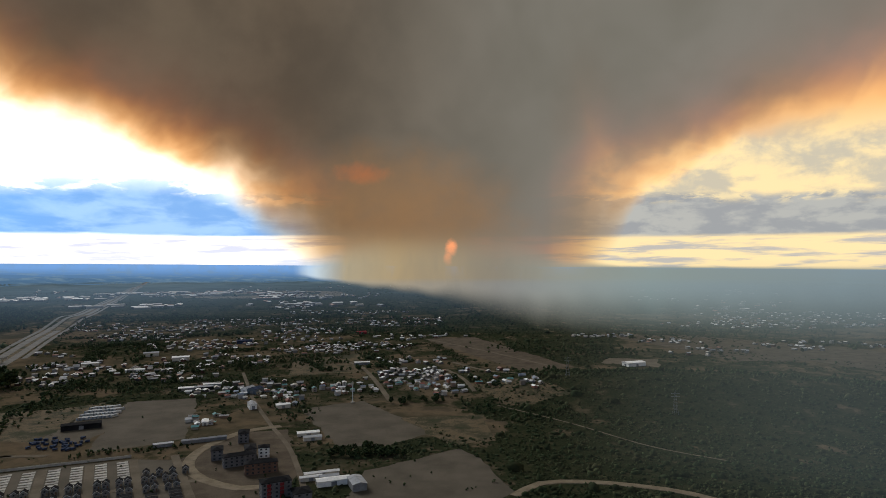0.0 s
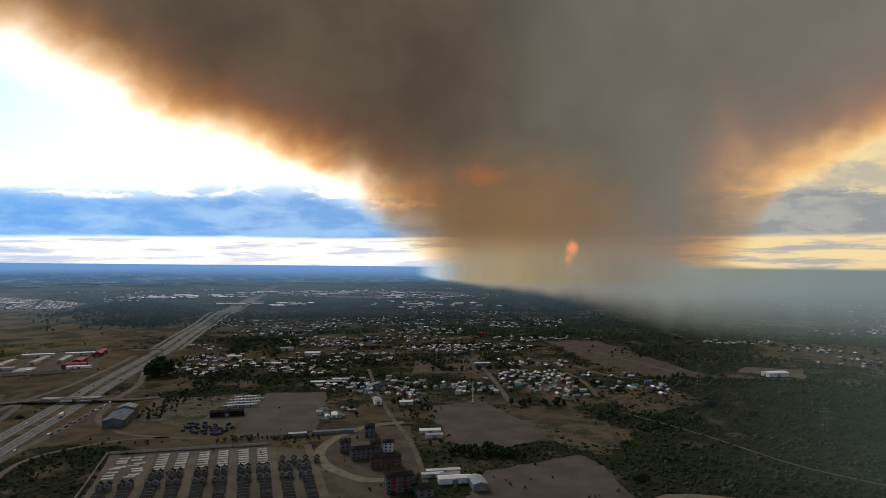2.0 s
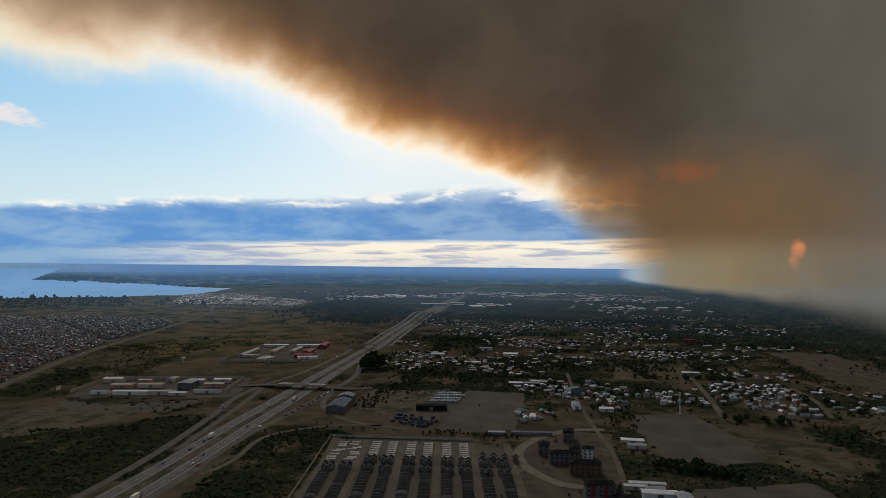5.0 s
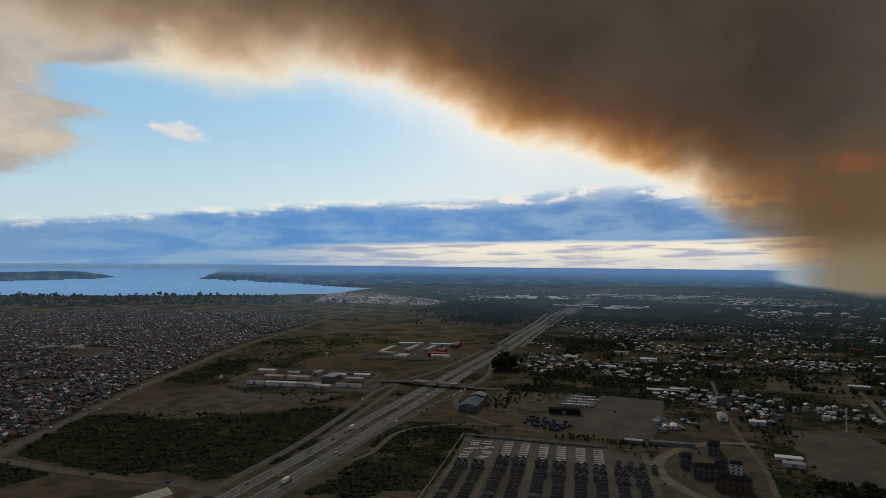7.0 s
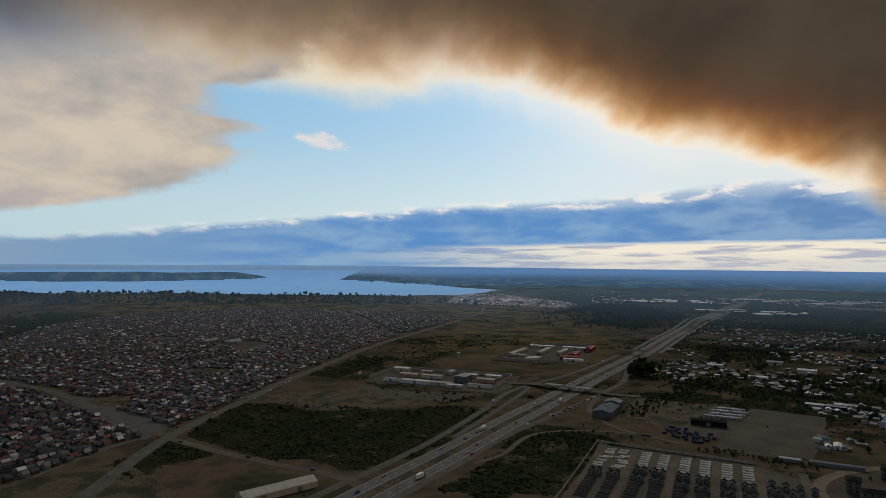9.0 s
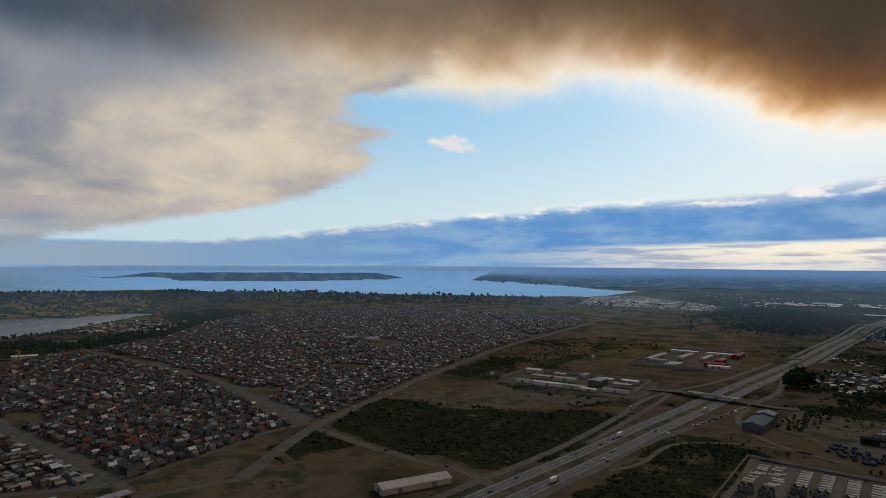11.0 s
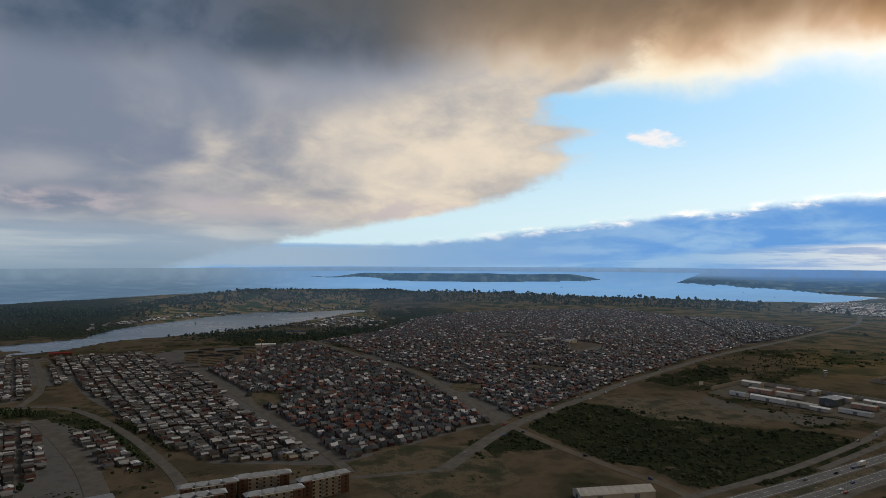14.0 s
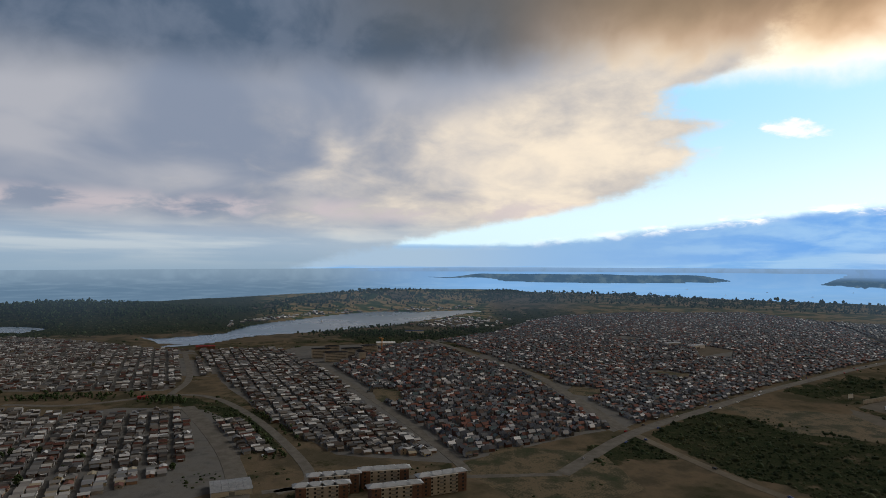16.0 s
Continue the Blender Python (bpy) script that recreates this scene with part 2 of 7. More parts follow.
hidden = g.m("SUBTRACT", 1.0, g.m("EXPONENT", g.m("MULTIPLY", tau, -0.8)))
lit = g.mix(1.0, g.mix(1.0, col, (1.0, 1.0, 1.0, 1), "DARKEN"), passed.outputs[0], "MULTIPLY")
scatter = g.m("MULTIPLY", g.m("SUBTRACT", 1.0, g.m("EXPONENT", g.m("MULTIPLY", tau, -1.8))), g.m("EXPONENT", g.m("MULTIPLY", tau, -0.85)))
scatter = g.m("MULTIPLY", scatter, g.m("MULTIPLY", g.step(el, 2.5, 7.5, 0.2, 1.0), g.step(az, 92.0, 70.0)))
rusty = g.m("MULTIPLY", g.m("MULTIPLY", g.step(tau, 0.1, 1.3), g.step(az, 76.0, 50.0, 0.35, 1.0)), g.step(g.m("ADD", n_bill, n_big), -0.3, 0.1, 0.6, 1.0))
glow = g.mix(rusty, (0.84, 0.64, 0.38, 1), (0.86, 0.36, 0.095, 1))
glow = g.mix(west_side, glow, (0.42, 0.2, 0.075, 1))
col = g.mix(1.0, g.mix(1.0, lit, g.mix(hidden, (0, 0, 0, 1), body), "ADD"), g.mix(scatter, (0, 0, 0, 1), glow), "ADD")
# the sun's red disc, half hidden in the column
spot = None
for sa, se, ra, re in ((-0.75, 1.35, 0.55, 0.75), (-0.45, 0.35, 0.4, 0.8)):
    q = g.m("ADD", g.m("POWER", g.m("DIVIDE", g.m("SUBTRACT", az, sa), ra), 2.0), g.m("POWER", g.m("DIVIDE", g.m("SUBTRACT", el, se), re), 2.0))
    spot = q if spot is None else g.m("MINIMUM", spot, q)
col = g.mix(g.step(g.m("ADD", spot, g.m("MULTIPLY", n_puff, 3.0)), 1.6, -0.6), col, lin(244, 146, 92))
# the far sea and land under the skyline
col = g.mix(g.step(g.m("SUBTRACT", el, skyline), 0.03, -0.05), col, lin(110, 142, 180))
back = g.node("ShaderNodeBackground")
g.put(back.inputs[0], col), g.put(back.inputs[1], 1.0)
g.put(g.node("ShaderNodeOutputWorld").inputs[0], back.outputs[0])

sun = new("sun", bpy.data.lights.new("sun", "SUN"))
sun.data.energy, sun.data.angle, sun.data.color = 1.65, radians(30), (1.0, 0.97, 0.93)
sun.matrix_world = look((-math.sin(radians(SUN_AZ)) * 100, math.cos(radians(SUN_AZ)) * 100, EYE + 100 * math.tan(radians(SUN_EL))), (0, 0, EYE))

# ---- materials ----
def surface(name, stops, size, rough=0.9, fine=0.15, bump=0.0, vary="", amount=0.3, metal=0.0, coat=0.0):
    """A procedural surface: colours mixed by noise of that size in metres, finer grain over it, and a tone of its own for each object or island."""
    mat = bpy.data.materials.new(name)
    mat.use_nodes = True
    mat.node_tree.nodes.clear()
    k = Graph(mat.node_tree)
    at = k.node("ShaderNodeTexCoord").outputs["Object"]
    big = k.noise(at, 1.0 / size, 5, 0.6)
    small = k.noise(at, 1.0 / fine, 4, 0.6)
    f = k.m("ADD", k.m("MULTIPLY", big, 0.7), k.m("MULTIPLY", small, 0.3))
    f = k.step(f, 0.34, 0.66)
    n = len(stops)
    base = k.ramp(f, [(i / max(1, n - 1), (*c, 1)) for i, c in enumerate(stops)])
    if vary:
        if vary == "object":
            r = k.node("ShaderNodeObjectInfo").outputs["Random"]
        else:
            r = k.node("ShaderNodeNewGeometry").outputs["Random Per Island"]
        hsv = k.node("ShaderNodeHueSaturation")
        k.put(hsv.inputs["Color"], base)
        k.put(hsv.inputs["Value"], k.m("ADD", 1.0 - amount, k.m("MULTIPLY", r, 2 * amount)))
        k.put(hsv.inputs["Hue"], k.m("ADD", 0.485, k.m("MULTIPLY", k.m("FRACT", k.m("MULTIPLY", r, 7.3)), 0.03)))
        base = hsv.outputs[0]
    b = k.node("ShaderNodeBsdfPrincipled")
    k.put(b.inputs["Base Color"], base)
    k.put(b.inputs["Roughness"], k.m("ADD", rough - 0.06, k.m("MULTIPLY", big, 0.12), clamp=True))
    k.put(b.inputs["Metallic"], metal)
    k.put(b.inputs["Coat Weight"], coat)
    k.put(b.inputs["Specular IOR Level"], 0.5 if rough < 0.5 else 0.02)
    if bump:
        bp = k.node("ShaderNodeBump")
        k.put(bp.inputs["Strength"], bump), k.put(bp.inputs["Distance"], fine), k.put(bp.inputs["Height"], small)
        k.put(b.inputs["Normal"], bp.outputs[0])
    k.put(k.node("ShaderNodeOutputMaterial").inputs[0], b.outputs[0])
    return mat


def palette(name, colours, rough=0.8, metal=0.0, grain=0.12, size=1.5, vary="island"):
    """Paint or sheet in one of several colours, chosen island by island, streaked and worn."""
    mat = bpy.data.materials.new(name)
    mat.use_nodes = True
    mat.node_tree.nodes.clear()
    k = Graph(mat.node_tree)
    if vary == "object":
        r = k.node("ShaderNodeObjectInfo").outputs["Random"]
    else:
        r = k.node("ShaderNodeNewGeometry").outputs["Random Per Island"]
    ramp = k.node("ShaderNodeValToRGB")
    ramp.color_ramp.interpolation = "CONSTANT"
    while len(ramp.color_ramp.elements) < len(colours):
        ramp.color_ramp.elements.new(0.5)
    for i, (e, c) in enumerate(zip(ramp.color_ramp.elements, colours)):
        e.position, e.color = i / len(colours), (*c, 1)
    k.put(ramp.inputs[0], r)
    at = k.node("ShaderNodeTexCoord").outputs["Object"]
    wear = k.noise(at, 1.0 / size, 5, 0.65)
    hsv = k.node("ShaderNodeHueSaturation")
    k.put(hsv.inputs["Color"], ramp.outputs[0])
    tone = k.m("ADD", 0.72, k.m("MULTIPLY", k.m("FRACT", k.m("MULTIPLY", r, 13.7)), 0.35))
    k.put(hsv.inputs["Value"], k.m("ADD", tone, k.m("MULTIPLY", wear, grain * 2)))
    b = k.node("ShaderNodeBsdfPrincipled")
    k.put(b.inputs["Base Color"], hsv.outputs[0])
    k.put(b.inputs["Roughness"], rough), k.put(b.inputs["Metallic"], metal)
    k.put(b.inputs["Specular IOR Level"], 0.05)
    k.put(k.node("ShaderNodeOutputMaterial").inputs[0], b.outputs[0])
    return mat


M_ASPHALT = surface("asphalt", [(0.0905, 0.0884, 0.0836), (0.1392, 0.1358, 0.1287)], 14.0, 0.85, 0.5)
M_OLD_ASPHALT = surface("worn_asphalt", [(0.0775, 0.0700, 0.0600), (0.1200, 0.1100, 0.0938)], 9.0, 0.9, 0.5)
M_DIRT = surface("packed_earth", [(0.0558, 0.0445, 0.0315), (0.0963, 0.0785, 0.0583)], 18.0, 0.95, 0.7)
M_PALE_DIRT = surface("pale_earth", [(0.0825, 0.0696, 0.0516), (0.1341, 0.1135, 0.0851)], 22.0, 0.95, 0.7)
M_SAND = surface("pale_sand", [(0.1236, 0.1011, 0.0702), (0.1909, 0.1601, 0.1151)], 8.0, 0.95, 0.6)
M_GRAVEL = surface("grey_gravel", [(0.0667, 0.0586, 0.0452), (0.1016, 0.0892, 0.0702)], 30.0, 0.95, 0.7)
M_DRY = surface("dry_grass", [(0.033, 0.037, 0.021), (0.116, 0.088, 0.056), (0.052, 0.048, 0.03), (0.03, 0.037, 0.02)], 30.0, 0.95, 1.5)
M_PAINT = surface("road_paint", [(0.3, 0.3, 0.28), (0.5, 0.5, 0.48)], 2.0, 0.7, 0.3)
M_SLAB = surface("concrete_slab", [(0.2640, 0.2560, 0.2320), (0.4000, 0.3840, 0.3520)], 3.0, 0.85, 0.4, vary="object", amount=0.2)
M_CONCRETE = surface("concrete", [(0.252, 0.2385, 0.2115), (0.36, 0.342, 0.306)], 4.0, 0.85, 0.4, vary="object", amount=0.15)
M_LEAF = surface("scrub_leaves", [(0.0160, 0.0244, 0.0122), (0.0302, 0.0412, 0.0197), (0.0504, 0.0512, 0.0277)], 55.0, 0.9, 2.0, vary="island", amount=0.35)
M_TREE = surface("tree_leaves", [(0.017, 0.0276, 0.0128), (0.0425, 0.0584, 0.0255)], 6.0, 0.9, 1.0, vary="island", amount=0.4)
M_BARK = surface("bark", [(0.06, 0.045, 0.032), (0.1, 0.08, 0.06)], 0.6, 0.9, 0.15)
M_STREET = surface("estate_ground", [(0.0690, 0.0666, 0.0630), (0.1074, 0.1028, 0.0952), (0.0844, 0.0767, 0.0659)], 20.0, 0.95, 0.8)
M_ROOFS = palette("house_roofs", [(0.0995, 0.0970, 0.0945), (0.1492, 0.1442, 0.1368), (0.2785, 0.2718, 0.2586), (0.0448, 0.0438, 0.0438), (0.0995, 0.0895, 0.0796), (0.1492, 0.1492, 0.1492), (0.0746, 0.0348, 0.0274), (0.0796, 0.0820, 0.0870), (0.4111, 0.4111, 0.4044), (0.0597, 0.0498, 0.0448)])
M_DARK_ROOFS = palette("dark_roofs", [(0.0588, 0.0644, 0.0746), (0.0836, 0.0893, 0.1017), (0.1412, 0.0633, 0.0497), (0.0486, 0.0531, 0.0633), (0.1525, 0.1559, 0.1638), (0.0960, 0.0701, 0.0610), (0.0701, 0.0768, 0.0893), (0.1638, 0.1672, 0.1740), (0.1220, 0.0633, 0.0520), (0.4746, 0.4746, 0.4746), (0.0565, 0.0633, 0.0746), (0.1559, 0.0768, 0.0610), (0.1085, 0.1130, 0.1220), (0.2938, 0.2961, 0.3028), (0.0678, 0.0927, 0.0994), (0.0881, 0.0904, 0.0994)])
M_WALLS = palette("house_walls", [(0.1403, 0.1371, 0.1339), (0.2295, 0.2263, 0.2199), (0.0956, 0.0892, 0.0861), (0.0892, 0.051, 0.0421), (0.1403, 0.1403, 0.1435), (0.1913, 0.1816, 0.1626), (0.0701, 0.067, 0.0638)])
M_PALE_ROOFS = palette("sheet_roofs", [(0.4048, 0.4048, 0.3967), (0.2834, 0.2793, 0.2712), (0.6315, 0.6315, 0.6234), (0.5343, 0.5343, 0.5262), (0.1943, 0.1781, 0.1619), (0.34, 0.3319, 0.3238), (0.2429, 0.1376, 0.1052), (0.2267, 0.2429, 0.2672), (0.3643, 0.3481, 0.3076)], 0.55)


# ---- the lie of the land ----
FLAT = 2500.0   # plain up to here; past it distance is drawn in, each point staying on its line of sight from the hovering eye
FAR = 2250.0


def bearing(x, y):
    return np.degrees(np.arctan2(-x, y))


def smooth(v, lo, hi):
    t = np.clip((v - lo) / (hi - lo), 0, 1)
    return t * t * (3 - 2 * t)


def waves(x, y, size, seed=0):
    """Cheap rolling unevenness between -1 and 1."""
    r = np.random.RandomState(seed)
    out = 0
    for i in range(7):
        a, p, f = r.uniform(0, 6.28), r.uniform(0, 6.28), r.uniform(0.6, 2.0)
        out = out + np.sin((x * np.cos(a) + y * np.sin(a)) * f * 6.28 / size + p)
    return out / 3.8


def water_at(x, y):
    """1 on the sea and the estuary, 0 on land."""
    d = np.hypot(x, y) + 1e-6
    a = bearing(x, y)
    e = np.degrees(np.arctan(EYE / d))
    wob = waves(a * 100, e * 600, 900, 3)
    shore = np.interp(a, [43, 46, 48.5, 51, 55, 58, 67, 78, 85, 90, 96, 104, 118, 140], [1.2, 1.7, 1.95, 2.3, 2.42, 2.45, 2.3, 2.0, 1.9, 1.7, 1.7, 2.0, 2.7, 3.0])
    sea = smooth(shore + 0.02 * wob - e, 0.0, 0.04) * smooth(a, 46.0, 48.0)
    head = np.interp(a, [42, 45, 47, 50, 54, 58, 61, 62.6, 63], [2.2, 1.98, 1.9, 1.72, 1.5, 1.3, 1.1, 0.92, 0.0])
    tip = np.interp(a, [60.2, 61.2, 62.2, 62.7], [0.0, 0.36, 0.75, 0.93])
    sea = sea * np.maximum(smooth(e, head - 0.02, head + 0.03), (a > 60.2) * (a < 66) * smooth(e, tip + 0.02, tip - 0.03))
    isle = (a > 69) * (a < 95.3) * (e < np.interp(a, [69, 70.5, 80, 88, 92, 95.3], [0.72, 0.93, 1.02, 0.97, 0.74, 0.6])) * (e > np.interp(a, [69, 70, 72, 80, 90, 92, 95.3], [0.7, 0.55, 0.5, 0.5, 0.5, 0.62, 0.58]))
    sea = sea * (1 - isle)
    far = (e < 0.2) * (a > 40) * (a < 101)
    sea = sea * (1 - far)
    lo = np.interp(a, [86, 90, 91.6, 94.2, 98.3, 101, 105.4, 112, 115.5, 118.5, 121, 126, 128, 131], [3.6, 3.66, 3.8, 4.3, 4.95, 5.2, 5.5, 5.9, 6.3, 6.15, 5.3, 4.6, 4.9, 4.95])
    hi = np.interp(a, [86, 90, 91.6, 95.7, 101.4, 106.5, 111.3, 113.2, 118.5, 121, 126, 128, 131], [3.6, 3.64, 3.62, 3.69, 3.8, 4.29, 4.87, 5.5, 5.75, 5.4, 4.7, 4.45, 4.3])
    river = smooth(lo + 0.05 * wob - e, 0, 0.06) * smooth(e - hi + 0.05 * wob, 0, 0.06) * smooth(a, 86, 88)
    return np.maximum(sea, river)


def land_height(x, y):
    """Height of the real ground over the plain."""
    d = np.hypot(x, y) + 1e-6
    a = bearing(x, y)
    e = np.degrees(np.arctan(EYE / d))
    h = 2.0 * waves(x, y, 500, 1) * smooth(d, 900, 1500)
    rag = waves(a * 60, d * 0.4, 500, 5)
    # wooded hills across the estuary
    crest = np.interp(a, [86, 88, 93, 98, 103, 108, 112, 117, 124, 130, 140], [2.2, 2.1, 1.95, 1.8, 2.0, 2.75, 3.55, 3.25, 2.75, 2.95, 2.9])
    dr = np.interp(a, [86, 98, 106, 112, 117, 124, 130], [3300, 3000, 2750, 2500, 2350, 2300, 2500])
    top = EYE - dr * np.tan(np.radians(crest))
    h += (top + 4 * rag) * np.exp(-((d - dr) / np.where(d < dr, 230, 330)) ** 2) * smooth(a, 85, 90)
    # green hill that hides the head of the estuary, and the bluff along the shore
    top = EYE - 3150 * np.tan(np.radians(np.interp(a, [50, 60, 70, 78, 84, 88, 92, 96], [2.6, 2.55, 2.4, 2.1, 2.02, 2.3, 3.3, 4.0])))
    h += np.maximum(top, 0) * np.exp(-((d - 3150) / np.where(d < 3150, 520, 500)) ** 2) * smooth(a, 52, 60) * smooth(a, 96, 90)
    # dark ridge with wood on it
    h += 26 * np.exp(-((x - 330) / 260) ** 2 - ((y - 820 + 0.25 * x) / 90) ** 2)
    # knoll beside the highway
    h += 46 * np.exp(-((x + 1240) / 190) ** 2 - ((y - 1630) / 170) ** 2)
    # headland, island and the coasts beyond
    h += (0.5 + 0.5 * smooth(rag, -1, 1)) * 60 * smooth(e, 1.75, 1.2) * smooth(e, 0.25, 0.6) * smooth(a, 62.7, 60.5) * smooth(a, 20, 45)
    h += 104 * smooth(e, 0.98, 0.82) * smooth(e, 0.5, 0.62) * smooth(a, 69, 72) * smooth(a, 94, 90.5) * (0.85 + 0.15 * rag)
    h += np.interp(a, [38, 60, 78, 80, 90, 99, 101], [40, 80, 90, 110, 150, 110, 0]) * smooth(e, 0.22, 0.14) * smooth(a, 38, 45)
    h += 8 * np.maximum(rag, 0.0) * smooth(d, 3200, 5200) * smooth(a, 58, 44)
    return h * (1 - water_at(x, y)) - 14 * water_at(x, y)


def skyline_at(a):
    """How far the true horizon lies over the plain's own, in degrees, bearing by bearing: the plain leans a little."""
    return np.interp(a, [-120, -60, -36, -17, 0, 12, 23, 35, 50, 70, 85, 100, 130, 240], [-0.5, -0.86, -0.66, -0.5, -0.34, -0.22, -0.08, 0.04, 0.22, 0.36, 0.36, 0.2, -0.2, -0.4])


def place(x, y, z):
    """A point of the real land, drawn in along its line of sight where it lies past the plain."""
    x, y, z = np.asarray(x, float), np.asarray(y, float), np.asarray(z, float)
    d = np.hypot(x, y) + 1e-6
    s = np.where(d > FLAT, (FLAT + FAR * (1 - np.exp(-(d - FLAT) / FAR))) / d, 1.0)
    a = bearing(x, y)
    a = np.where(a < -120, a + 360, a)
    e, up = np.degrees(np.arctan(EYE / d)), skyline_at(a)
    up = up * np.clip(1 - e / np.where(up > 0, 0.4, 1.9), 0, 1)
    return x * s, y * s, EYE - (EYE - z) * s + d * s * np.tan(np.radians(up))


def mesh_from(name, verts, faces, mats, index=None, smoothed=False):
    me = bpy.data.meshes.new(name)
    me.from_pydata([tuple(v) for v in verts], [], [tuple(f) for f in faces])
    for m in mats:
        me.materials.append(m)
    if index is not None:
        me.polygons.foreach_set("material_index", np.asarray(index, np.int32))
    if smoothed:
        me.polygons.foreach_set("use_smooth", np.ones(len(me.polygons), bool))
    me.update()
    return me


def polar(azs, els):
    """Rings of real ground points round the foot of the eye, by bearing and by angle below the horizon."""
    a, e = np.meshgrid(np.radians(azs), np.radians(els))
    d = EYE / np.tan(e)
    return (-d * np.sin(a)).ravel(), (d * np.cos(a)).ravel()


def ring_faces(na, ne, closed=True):
    i, j = np.meshgrid(np.arange(na if closed else na - 1), np.arange(ne - 1))
    k = (i + 1) % na
    return np.stack([j * na + i, (j + 1) * na + i, (j + 1) * na + k, j * na + k], -1).reshape(-1, 4)


AZS = np.concatenate([np.arange(-48, 142, 0.3), np.arange(142, 312, 5.0)])
ELS = np.concatenate([[89, 80, 70, 60, 50, 42, 36, 31, 28], np.arange(26, 6.5, -0.16), np.arange(6.5, 2.7, -0.08), np.arange(2.7, 1.55, -0.035)])
gx, gy = polar(AZS, ELS)
GREEN = [  # scrub and wood: x, y, half width, half depth, turn, how dense
    (280, 480, 330, 170, 0, 1.0), (330, 760, 330, 150, -10, 1.0), (-590, 300, 130, 75, 45, 0.9), (-520, 130, 60, 50, 40, 0.6),
    (-395, 430, 55, 70, 60, 0.8), (-345, 650, 70, 60, 0, 0.7), (-1290, 1720, 240, 220, 0, 1.2), (-2450, 300, 700, 400, -40, 0.42),
    (-1120, 820, 110, 60, 50, 0.8), (-330, 830, 240, 40, 0, 0.8), (40, 900, 100, 70, 0, 0.6), (-250, 1200, 500, 120, 0, 0.5), (150, 1500, 500, 250, 0, 0.8),
    (-2600, 1500, 900, 500, -30, 0.25), (-20, 545, 38, 26, 0, 1.2), (-500, 1900, 500, 300, 0, 0.6), (-2300, -900, 300, 400, 0, 0.5), (-2650, -250, 700, 260, 15, 0.45), (-2150, -1150, 500, 400, 0, 0.5), (-1500, -230, 160, 130, 0, 0.9), (-2900, 900, 500, 900, 0, 0.3), (-2350, -60, 420, 160, 12, 0.8), (-850, 610, 60, 120, 45, 0.7), (-1080, 1000, 200, 60, 40, 0.55), (-620, 480, 30, 40, 30, 0.8), (-620, 235, 70, 40, 40, 0.9)]


THICKETS = [  # outlines of close dark scrub
    [(-635, 165), (-737, 248), (-709, 307), (-640, 360), (-566, 390), (-554, 478), (-495, 404), (-467, 354), (-446, 307), (-436, 251), (-474, 225), (-527, 197), (-569, 177)],
    [(-533, 55), (-567, 90), (-631, 143), (-552, 171), (-540, 127), (-527, 88)],
    [(-1217, 1396), (-1103, 1404), (-1010, 1440), (-1080, 1640), (-1250, 1830), (-1560, 1800), (-1480, 1600)],
    [(-873, 400), (-1013, 570), (-934, 618), (-872, 491), (-824, 426)],
    [(-357, 260), (-402, 353), (-435, 448), (-380, 471), (-341, 411), (-307, 328)],
    [(22, 655), (68, 773), (242, 882), (700, 800), (600, 330), (138, 300), (41, 472)],
    [(-64, 1412), (22, 1866), (393, 1991), (406, 1471), (271, 986), (209, 964), (129, 1029), (120, 1249)],
    [(-436, 301), (-599, 413), (-550, 475), (-518, 442), (-465, 357)],
    [(-756, -431), (-765, -405), (-729, -334), (-675, -271), (-609, -214), (-555, -183), (-545, -200), (-626, -258), (-686, -320), (-720, -385)],
    [(-925, 661), (-1032, 809), (-1019, 892), (-925, 746)],
    [(-501, 656), (-468, 748), (-385, 756), (-366, 703), (-451, 656)],
    [(-1347, -203), (-1585, -99), (-2300, 20), (-2500, 160), (-2450, 330), (-2200, 330), (-1742, 144), (-1455, 15), (-1251, -77)]]
BARE = [  # outlines of dry brown ground
    [(-538, 118), (-544, 174), (-474, 205), (-449, 204), (-432, 158), (-498, 69)], [(-748, 265), (-820, 354), (-784, 442), (-593, 424), (-619, 364), (-640, 360), (-709, 307)],
    [(-37, 1300), (48, 1348), (197, 940), (144, 894), (52, 1028)], [(-48, 665), (7, 672), (69, 630), (49, 570), (19, 576)], [(-760, 480), (-1000, 800), (-860, 900), (-640, 560)]]


def in_outline(poly, x, y):
    r = np.zeros(np.shape(x), bool)
    for (x0, y0), (x1, y1) in zip(poly, poly[1:] + poly[:1]):
        r ^= ((y0 > y) != (y1 > y)) & (x < (x1 - x0) * (y - y0) / (y1 - y0 + 1e-9) + x0)
    return r


